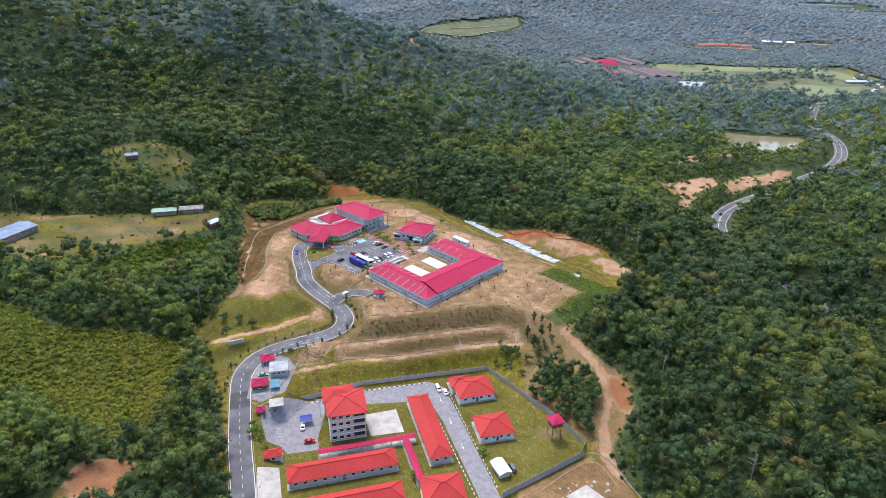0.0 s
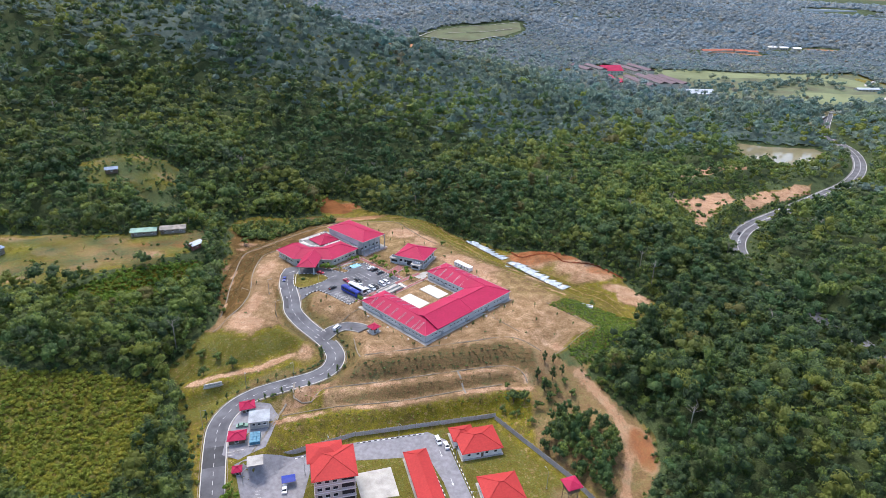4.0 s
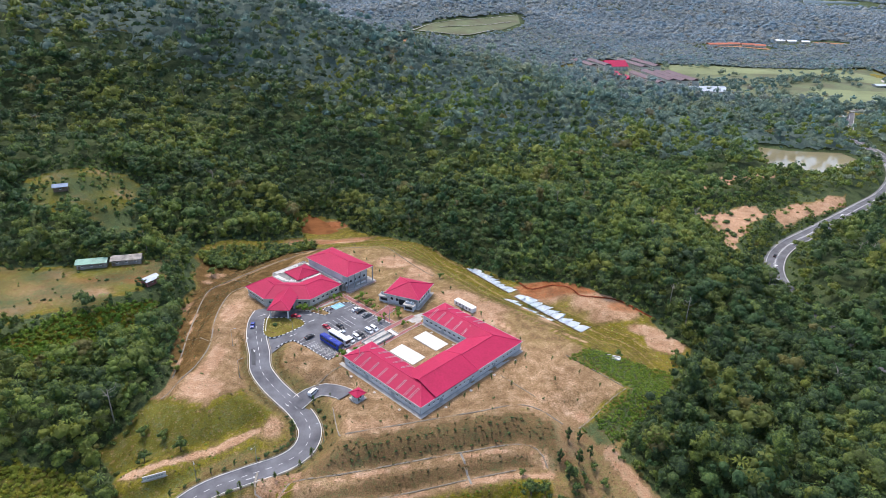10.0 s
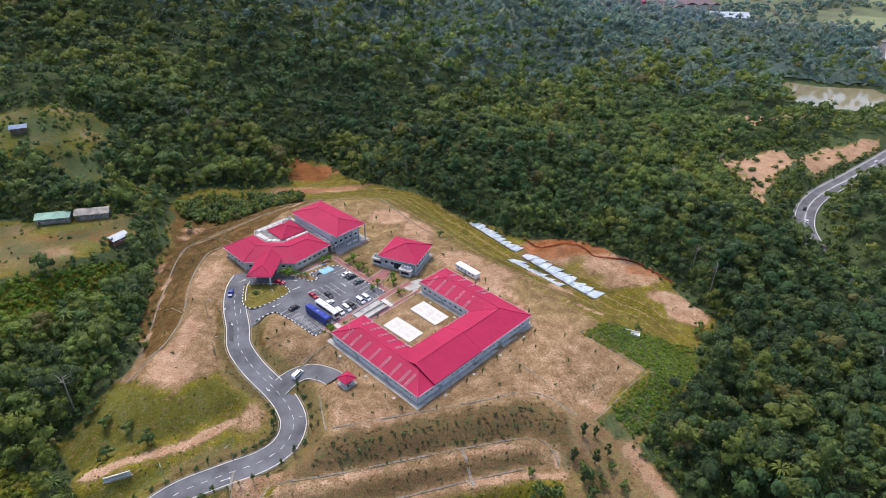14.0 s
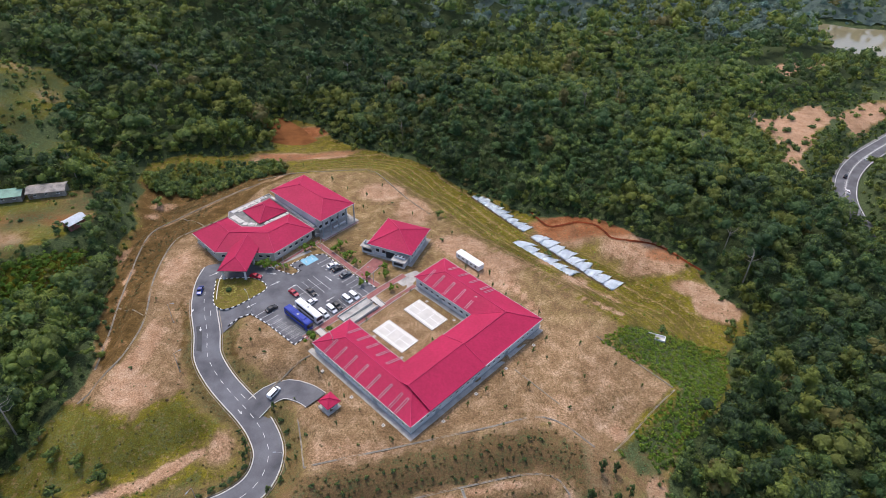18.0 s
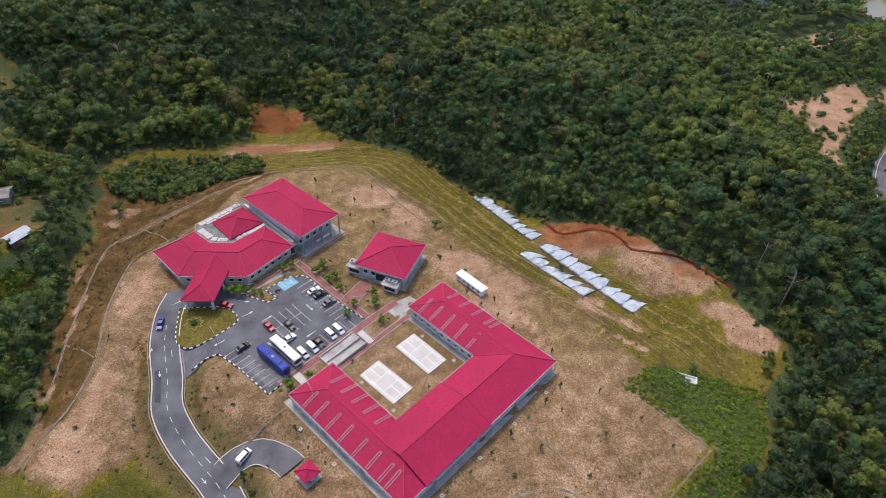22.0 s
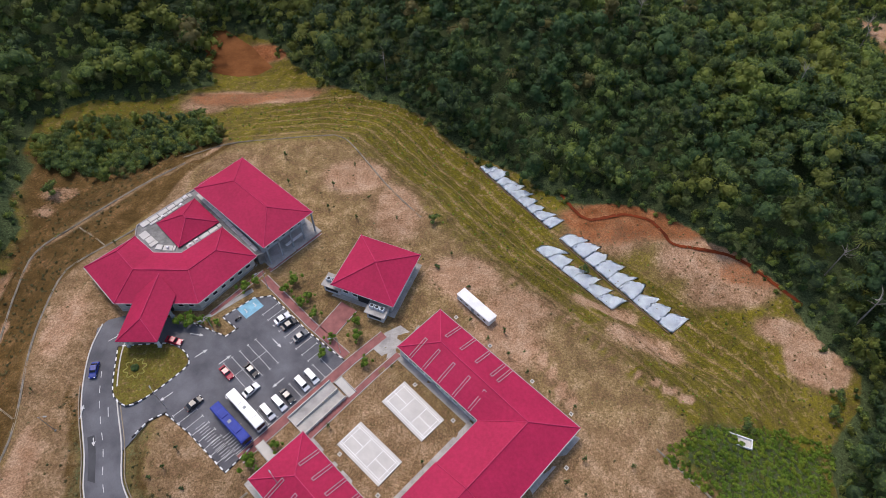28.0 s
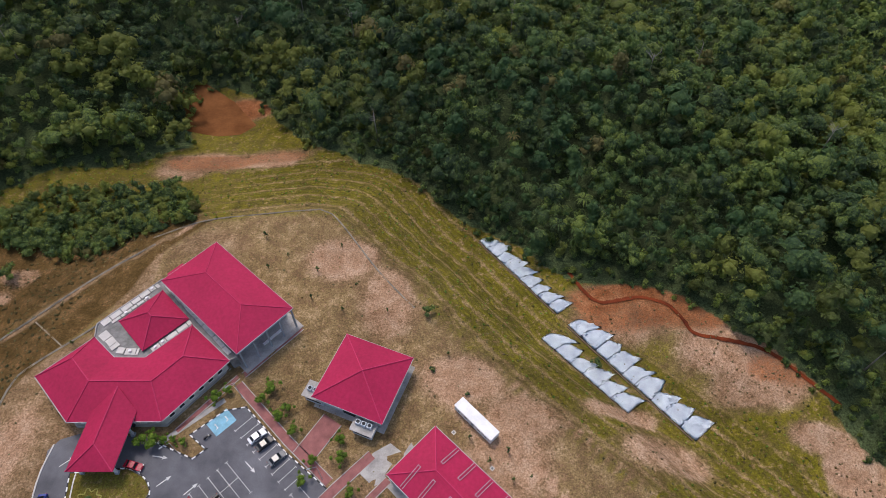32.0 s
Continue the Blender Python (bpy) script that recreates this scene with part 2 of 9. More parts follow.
M["leaf"] = leaf_mat("forest_leaves", (0.034, 0.064, 0.030), (0.088, 0.146, 0.044), (0.235, 0.310, 0.062))
# haze is painted into these leaves: greyer and bluer with distance
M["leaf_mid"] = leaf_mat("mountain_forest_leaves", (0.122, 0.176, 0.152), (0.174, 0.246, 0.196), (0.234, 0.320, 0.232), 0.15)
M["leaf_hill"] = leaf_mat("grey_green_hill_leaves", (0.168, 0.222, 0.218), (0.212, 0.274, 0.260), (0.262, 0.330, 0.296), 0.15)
# about half the far leaves' colour: shade under crowns and haze painted in
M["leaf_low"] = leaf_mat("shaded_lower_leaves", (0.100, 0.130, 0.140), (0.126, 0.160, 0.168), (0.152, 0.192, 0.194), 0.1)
M["leaf_yellow"] = leaf_mat("yellow_green_scrub_leaves", (0.110, 0.145, 0.016), (0.205, 0.250, 0.026), (0.310, 0.350, 0.048))
M["leaf_light"] = leaf_mat("light_green_leaves", (0.055, 0.115, 0.012), (0.125, 0.220, 0.020), (0.21, 0.32, 0.035))
M["leaf_dry"] = leaf_mat("dry_weeds", (0.07, 0.07, 0.02), (0.14, 0.12, 0.045), (0.24, 0.20, 0.09))
# farthest woods: the strongest haze put into the leaf colour
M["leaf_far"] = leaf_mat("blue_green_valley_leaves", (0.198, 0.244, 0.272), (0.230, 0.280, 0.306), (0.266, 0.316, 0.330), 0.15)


# ---------------------------------------------------------------- building blocks
def part(name, bm, material, parent=None, label="", smooth=False):
    me = bpy.data.meshes.new(name)
    bm.normal_update()
    bm.to_mesh(me)
    bm.free()
    me.materials.append(M[material] if isinstance(material, str) else material)
    if smooth:
        me.polygons.foreach_set("use_smooth", [True] * len(me.polygons))
    ob = new(name, me)
    if parent is not None:
        ob.parent = parent
    if label:
        ob["label"] = label
    return ob


def thing(name, m, label, category, group="", kind=""):
    ob = new(name)
    ob.matrix_world = m
    return tagged(ob, label, category, group, kind)


def share(ob, name, m, parent):
    o = new(name, ob.data)
    o.parent = parent
    o.matrix_basis = m
    return o


def box(bm, x0, x1, y0, y1, z0, z1, bevel=0.0, m=None):
    vs = [bm.verts.new((x, y, z)) for z in (z0, z1) for x, y in ((x0, y0), (x1, y0), (x1, y1), (x0, y1))]
    if m is not None:
        for v in vs:
            v.co = m @ v.co
    fs = [(0, 3, 2, 1), (4, 5, 6, 7), (0, 1, 5, 4), (1, 2, 6, 5), (2, 3, 7, 6), (3, 0, 4, 7)]
    faces = [bm.faces.new([vs[i] for i in f]) for f in fs]
    if bevel:
        es = list({e for f in faces for e in f.edges})
        bmesh.ops.bevel(bm, geom=es, offset=bevel, segments=1, affect="EDGES", profile=0.5)
    return faces


def boxbm(*a, **k):
    bm = bmesh.new()
    box(bm, *a, **k)
    return bm


def prism(poly, z0, z1, bm=None):
    """An upright prism; z0, z1 may be numbers or functions of x, y."""
    bm = bm or bmesh.new()
    f0 = z0 if callable(z0) else (lambda x, y: z0)
    f1 = z1 if callable(z1) else (lambda x, y: z1)
    lo = [bm.verts.new((x, y, f0(x, y))) for x, y in poly]
    hi = [bm.verts.new((x, y, f1(x, y))) for x, y in poly]
    n = len(poly)
    bm.faces.new(hi)
    bm.faces.new(lo[::-1])
    for i in range(n):
        bm.faces.new((lo[i], lo[(i + 1) % n], hi[(i + 1) % n], hi[i]))
    bmesh.ops.recalc_face_normals(bm, faces=bm.faces)
    return bm


def tube(bm, p, q, r0, r1=None, n=6):
    p, q = Vector(p), Vector(q)
    r1 = r0 if r1 is None else r1
    ax = (q - p).normalized()
    u = ax.orthogonal().normalized()
    w = ax.cross(u)
    a = [bm.verts.new(p + (u * math.cos(k * math.tau / n) + w * math.sin(k * math.tau / n)) * r0) for k in range(n)]
    b2 = [bm.verts.new(q + (u * math.cos(k * math.tau / n) + w * math.sin(k * math.tau / n)) * r1) for k in range(n)]
    for k in range(n):
        bm.faces.new((a[k], a[(k + 1) % n], b2[(k + 1) % n], b2[k]))
    bm.faces.new(a[::-1])
    bm.faces.new(b2)


def shell(verts, faces, thick):
    """Roof faces as a slab of that thickness, hanging down from them."""
    bm = bmesh.new()
    up = [bm.verts.new(v) for v in verts]
    dn = [bm.verts.new((v[0], v[1], v[2] - thick)) for v in verts]
    edges = {}
    for f in faces:
        bm.faces.new([up[i] for i in f])
        bm.faces.new([dn[i] for i in f[::-1]])
        for a, b2 in zip(f, f[1:] + f[:1]):
            edges[(a, b2)] = 1
    for a, b2 in edges:
        if (b2, a) not in edges:
            bm.faces.new((up[a], dn[a], dn[b2], up[b2]))
    bmesh.ops.recalc_face_normals(bm, faces=bm.faces)
    return bm

# ---------------------------------------------------------------- the lie of the land
def sstep(a, b, v):
    t = np.clip((v - a) / (b - a), 0, 1)
    return t * t * (3 - 2 * t)


def lstep(a, b, v):
    return np.clip((v - a) / (b - a), 0, 1)


def poly_dist(x, y, poly):
    """Signed distance to a polygon's edge, negative inside."""
    p = np.array(poly, float)
    d = np.full(x.shape, 1e9)
    inside = np.zeros(x.shape, bool)
    for (ax, ay), (bx, by) in zip(p, np.roll(p, -1, 0)):
        ex, ey = bx - ax, by - ay
        k = np.clip(((x - ax) * ex + (y - ay) * ey) / (ex * ex + ey * ey + 1e-9), 0, 1)
        d = np.minimum(d, np.hypot(x - ax - k * ex, y - ay - k * ey))
        cross = ((ay > y) != (by > y)) & (x < ex * (y - ay) / (ey if abs(ey) > 1e-9 else 1e-9) + ax)
        inside ^= cross
    return np.where(inside, -d, d)


def line_dist(x, y, pts):
    """Distance to a polyline of (x, y, z) and the z of its nearest place."""
    d, zz = np.full(x.shape, 1e9), np.zeros(x.shape)
    for a, b2 in zip(pts, pts[1:]):
        ex, ey = b2[0] - a[0], b2[1] - a[1]
        k = np.clip(((x - a[0]) * ex + (y - a[1]) * ey) / (ex * ex + ey * ey), 0, 1)
        dd = np.hypot(x - a[0] - k * ex, y - a[1] - k * ey)
        m2 = dd < d
        d, zz = np.where(m2, dd, d), np.where(m2, a[2] + (b2[2] - a[2]) * k, zz)
    return d, zz


def smooth_line(pts, step=2.0):
    """A Catmull-Rom curve through the points, resampled."""
    p = [Vector(v) for v in pts]
    p = [p[0] * 2 - p[1]] + p + [p[-1] * 2 - p[-2]]
    out = []
    for a, b2, c, d in zip(p, p[1:], p[2:], p[3:]):
        n = max(2, int((c - b2).length / step))
        for k in range(n):
            t = k / n
            out.append(0.5 * ((2 * b2) + (c - a) * t + (2 * a - 5 * b2 + 4 * c - d) * t * t + (3 * b2 - a - 3 * c + d) * t ** 3))
    out.append(p[-2])
    return out


PAD = [(-32, -53), (-12, -47), (15, -39.5), (33.7, -35.2), (47.5, -44.4), (73, -22), (64, 4), (50, 20), (32, 36), (17, 50), (7, 62), (-3, 75),
       (-12, 83), (-20, 92.5), (-27, 101), (-36, 102), (-52, 100), (-68, 97.5), (-80, 91), (-92, 70), (-99, 48), (-103, 0), (-104, -24), (-97, -32), (-84, -36),
       (-73, -25), (-66, -32), (-50, -30), (-40, -36)]
LOWER = [(-74, -104), (-58, -98), (-32, -86), (23, -73), (50, -106), (59, -119), (75, -150), (80, -260), (-62, -260), (-68, -140)]
GATE = [(-86, -74), (-76, -70), (-62, -77), (-60, -96), (-66, -104), (-74, -104), (-86, -98)]
BENCH_A = [(-44, -70, -5.6), (-30, -65.5, -5.6), (10, -54.6, -5.6), (30, -50.2, -5.6), (37.5, -53.5, -6.2), (40, -60, -8)]
BENCH_B = [(-62, -84, -9.2), (-40, -76, -8.8), (-15, -71.5, -8.8), (12, -63.2, -8.8), (29, -59, -8.8), (40, -60, -8.6)]
ROAD = [(-80, 30, -0.02), (-80.5, 22, -0.02), (-78, 10, -0.1), (-73.5, -2, -1.2), (-70.8, -11, -2.2), (-65, -19, -3.2), (-59.5, -24.5, -4.1), (-53, -30.5, -5.0),
        (-48, -36.5, -5.6), (-44.8, -43.5, -6.1), (-45.8, -51.5, -6.5), (-51.5, -57.6, -6.9), (-62, -62.7, -7.4), (-73, -68.5, -8.0), (-79.6, -75.5, -8.6),
        (-82.3, -85, -9.0), (-80.6, -96, -9.5), (-73, -123, -12), (-64.5, -148.2, -14), (-52, -190, -16)]
SPUR = [(-53, -30, -5.0), (-49, -24.6, -4.2), (-43.5, -22.8, -3.0), (-37, -25.4, -1.9), (-33.6, -28.2, -1.2)]
TRACK = [(54, -36, -3), (60, -48, -4.5), (63.5, -57, -6.4), (69.5, -68, -8.6), (73.5, -79, -10), (74.5, -90, -11.2), (69.5, -103, -12.4), (66.5, -114, -14.2), (66, -124, -15.3), (67, -150, -15.5)]
SLOPE_RUT = [(24, 46, 0), (38.4, 33.3, 0), (46.7, 25.3, 0), (53.6, 18.1, 0), (65.8, 11.7, 0)]
SLOPE_RUT2 = [(6, 44, 0), (17, 31.6, 0), (29.2, 22.5, 0), (35.7, 10.5, 0)]
LOW_PATH = [(-101, -64, -7.5), (-93, -59, -7), (-77, -53, -6.6), (-64, -44, -5.4)]
RIM_PATH = [(-105, -34, -4), (-104.6, -16, -4), (-107, 0, -4), (-109.6, 13.6, -3.9), (-112, 30, -3.8), (-113.8, 43, -3.8), (-113.6, 56, -3.6), (-105, 66, -3.0), (-91, 79.6, -1.6), (-78, 90, -0.6), (-68, 97.4, -0.3)]
FAR_ROAD = [(180, -120, -11), (207, -60, -12), (214, -20, -14), (205, 15, -15), (198, 60, -16), (200, 100, -16), (211, 127, -16), (232, 152, -16), (272, 183, -16), (324, 224, -16),
            (370, 262, -16), (411, 312, -16), (440, 372, -16), (455, 450, -15), (520, 560, -13)]
FIELD_W = [(-300, 66), (-232, 66), (-189, 70), (-146, 80), (-138, 62), (-141, 50), (-153, 37), (-172, 25), (-192, 8), (-227, 0), (-300, -6)]
POND_EDGE = [(313, 372), (322, 384), (345, 372), (395, 368), (398, 340), (364, 318), (333, 300), (304, 298), (303, 326)]
TARP_LINE = [(14, 106, -12), (27, 88, -12.6), (40, 73, -12.8), (55, 58, -13), (74, 38, -13)]


def land(x, y, bare=False):
    """Height of the ground."""
    x, y = np.asarray(x, float), np.asarray(y, float)
    z = np.full(x.shape, -11.0)
    z += 2.0 * np.sin(x / 47 + 1.3) * np.cos(y / 61) + 1.2 * np.sin(x / 23) * np.sin(y / 29 + 0.6)
    # rising ground west and east of the site
    z += 9.5 * sstep(-112, -190, x) * sstep(170, 60, y)
    z += 9.0 * np.exp(-(((x + 165) / 40) ** 2 + ((y + 70) / 34) ** 2))
    z += 6.0 * np.exp(-(((x + 118) / 26) ** 2 + ((y + 150) / 40) ** 2))
    z += 15 * np.exp(-(((x - 150) / 45) ** 2 + ((y + 105) / 55) ** 2))
    z += 13 * np.exp(-(((x - 280) / 55) ** 2 + ((y - 70) / 60) ** 2))
    z += 6 * np.exp(-(((x - 110) / 40) ** 2 + ((y - 82) / 40) ** 2))
    z -= 6 * np.exp(-(((x + 75) / 40) ** 2 + ((y - 160) / 28) ** 2))
    z += 13 * np.exp(-(((x - 45) / 75) ** 2 + ((y - 168) / 36) ** 2))
    z += 17 * np.exp(-(((x + 226) / 50) ** 2 + ((y - 146) / 50) ** 2))
    z += 10 * np.exp(-(((x + 152) / 34) ** 2 + ((y - 172) / 34) ** 2))
    # the mountain to the north-west, with its spur running east
    d = -0.62 * x + 0.78 * y - 195
    up = 0.40 * np.where(d > 0, np.sqrt(d * d + 900) - 30, 0)
    back = 92 - 0.42 * ((y - 430) * 0.8 + x * 0.62)
    back = np.maximum(back, 0)
    rise = -np.log(np.exp(-np.clip(up, 0, 500) / 10) + np.exp(-back / 10)) * 10
    rise = np.maximum(rise, 0) * sstep(0, 30, d)
    rise *= 1 + 0.10 * np.sin(x / 58 + y / 90) + 0.07 * np.sin(y / 37 - x / 71)
    z += np.minimum(rise, 330)
    # hills far away
    far = sstep(900, 3600, np.hypot(x, y))
    z += far * (60 + 50 * np.sin(x / 900 + 0.5) * np.cos(y / 1300) + 22 * np.sin(x / 310 + y / 420)) * sstep(2600, -600, x - 0.35 * y)
    z += 75 * np.exp(-(((x - 40) / 260) ** 2 + ((y - 1350) / 330) ** 2))
    z += 110 * np.exp(-(((x + 700) / 700) ** 2 + ((y - 2600) / 700) ** 2)) + 60 * np.exp(-(((x - 500) / 500) ** 2 + ((y - 2300) / 400) ** 2))
    if bare:
        return z
    # built-up platforms and their slopes
    w = lstep(30, 0, poly_dist(x, y, PAD) - 26 * sstep(75, 100, x) * 0)
    w = w * w * (3 - 2 * w) * 0.35 + w * 0.65
    z = z * (1 - w) + 0.0 * w
    w = lstep(16, 0, poly_dist(x, y, FIELD_W))
    z = z * (1 - w) + (0.5 + 0.012 * (y - 30)) * w
    dd, zz = line_dist(x, y, TARP_LINE)
    w = lstep(19, 9, dd)
    z = z * (1 - w) + zz * w
    w = lstep(25, 0, poly_dist(x, y, POND_EDGE))
    z = z * (1 - w) - 14.5 * w
    w = lstep(11, 0, poly_dist(x, y, LOWER))
    z = z * (1 - w) - 15.5 * w
    w = lstep(7, 0, poly_dist(x, y, GATE))
    z = z * (1 - w) - 9.5 * w
    for line, half, blend in ((RIM_PATH, 1.5, 6), (LOW_PATH, 2, 7), (BENCH_A, 1.6, 6), (BENCH_B, 1.6, 5.5), (TRACK, 3, 12), (FAR_ROAD, 6, 14), (ROAD, 5.2, 9), (SPUR, 3.6, 5)):
        dd, zz = line_dist(x, y, line)
        w = lstep(half + blend, half, dd)
        w = w * w * (3 - 2 * w)
        z = z * (1 - w) + zz * w
    # contour terraces on the grassed bank to the north-east
    pd = poly_dist(x, y, PAD)
    z = z + 0.10 * np.sin(pd * math.tau / 6.0) * sstep(1, 6, pd) * sstep(34, 26, pd) * sstep(10, 30, y) * sstep(-90, -60, x)
    return z


def land1(x, y):
    return float(land(np.array([x]), np.array([y]))[0])


def axis(dense0, dense1, step, mid0, mid1, mid, end0, end1):
    a = list(np.arange(dense0, dense1 + 0.1, step))
    while a[-1] < mid1:
        a.append(a[-1] + mid)
    while a[0] > mid0:
        a.insert(0, a[0] - mid)
    s = mid
    while a[-1] < end1:
        s *= 1.18
        a.append(a[-1] + s)
    s = mid
    while a[0] > end0:
        s *= 1.18
        a.insert(0, a[0] - s)
    return np.array(a)


# ground cover: green grass, bare pale soil, red earth, woodland floor
ISLAND = [(-77.9, 23.9), (-65.3, 24.9), (-61.0, 22.9), (-58.9, 20.1), (-59.7, 17.7), (-66.3, 10.7), (-71.1, 8.1), (-74.7, 10.6), (-76.3, 15.1)]
TARMAC = [(-83.2, 18), (-84.3, 24), (-85, 29), (-83, 31.6), (-79, 33), (-63.5, 32.2), (-57.5, 29.7), (-51.3, 27.2), (-48.8, 29.4), (-53.3, 32.8), (-46.4, 38.8), (-41.5, 39.7), (-30.2, 28.7),
          (-19.9, 20.6), (-23.5, 16.9), (-38.8, -1.1), (-43.8, -7.4), (-54.1, 1.5), (-61.2, 6.4), (-64.5, 4.5), (-67.5, 0), (-70, -4), (-77, -4), (-80.5, 6)]
CLEARED = [(-98, -80), (-106, -62), (-117, -51), (-111, -43), (-110, -33), (-107, -23), (-105, -9), (-112, 14), (-119, 32), (-124, 46), (-126, 66), (-134, 86), (-141, 104), (-140, 118), (-126, 129), (-102, 136), (-86, 146),
           (-90, 175), (-80, 181), (-69, 173), (-55, 157), (-44, 141), (-29, 138), (-12, 130), (8, 113), (17, 104), (28, 97), (44, 87), (62, 82), (76, 75), (93, 60), (106, 47), (110, 34), (118, 24), (113, 14), (104, 4), (98, -11),
           (88, -26), (79, -34), (67, -45), (62, -51), (65, -56), (73, -66), (79, -75), (82, -88), (82, -101), (76, -112), (69.5, -118), (67.5, -128), (72, -144), (80, -190),
           (86, -270), (-50, -270), (-68, -149), (-74.5, -133), (-81.5, -115), (-86.5, -102), (-91, -92)]
WEST_BANK = [(-96.4, -16), (-95.3, -6.5), (-95.6, 3.7), (-100.1, 24.2), (-101, 44), (-97.4, 50.5), (-88, 59.4), (-77, 82), (-66, 98), (-84, 112), (-106, 104), (-120, 70), (-118, 30), (-112, 0), (-104, -16)]
OUTER_W = [(-105, -9), (-112, 14), (-119, 32), (-124, 46), (-126, 66), (-134, 86), (-140, 104), (-120, 98), (-92, 98), (-80, 92), (-92, 82), (-101, 75), (-111, 66), (-112, 52), (-109, 34), (-106, 13), (-103.5, -8)]
GREEN_W = [(-186, -6), (-186, 2), (-178, 12), (-170, 23), (-155, 31), (-137, 45), (-129, 38), (-136, 28), (-147, 20), (-151, 7), (-158, -8)]
FERN = [(55, -3), (66, -13), (75.5, -22), (62, -34), (52, -42), (58, -48), (67, -46), (80, -34), (97, -12), (104, 4), (92, 8), (76, 6), (64, 4)]
GROVE = [(38.6, -88), (44, -79), (54, -75), (62, -77), (68, -85), (68, -94), (63, -106), (61, -114), (55, -112), (45, -97)]
POND = POND_EDGE
HUT_FIELD = [(-254, 144), (-242, 156), (-226, 168), (-205, 171), (-190, 160), (-186, 147), (-190, 134), (-186, 122), (-172, 122), (-156, 116), (-156, 108), (-173, 105), (-186, 106), (-200, 118), (-213, 122), (-232, 114)]
SCAR_E = [(181, 192), (191, 180), (204, 192), (218, 207), (244, 220), (229, 181), (214, 170), (204, 158), (193, 140), (186, 125), (183, 139), (189, 152), (181, 165)]
SCAR_ROAD = [(247, 206), (265, 221), (290, 230), (331, 251), (322, 235), (290, 211), (264, 191), (233, 171)]
SAND_N = [(202, 251), (226, 273), (262, 290), (300, 298), (298, 290), (253, 268), (210, 242)]
RED_SW = [(-124, -168), (-117, -146), (-101, -144), (-94, -168)]
VILLAGE = [(190, 830), (300, 930), (420, 900), (760, 900), (760, 720), (640, 560), (420, 560), (330, 620), (240, 720)]
CLEARING = [(-45, 1066), (-21, 1101), (25, 1112), (110, 1163), (173, 1236), (170, 1163), (129, 1096), (58, 1037), (-9, 1047)]
SCRUB_SE = [(20, -60), (50, -50), (60, -60), (72, -84), (74, -105), (60, -118), (50, -104), (30, -80)]
YELLOW_W = [(-230, -42), (-208, -49), (-179, -68), (-164, -76), (-138, -62), (-119, -62), (-108, -83), (-109, -109), (-105, -131), (-122, -130), (-140, -118), (-155, -110), (-172, -110), (-230, -95)]


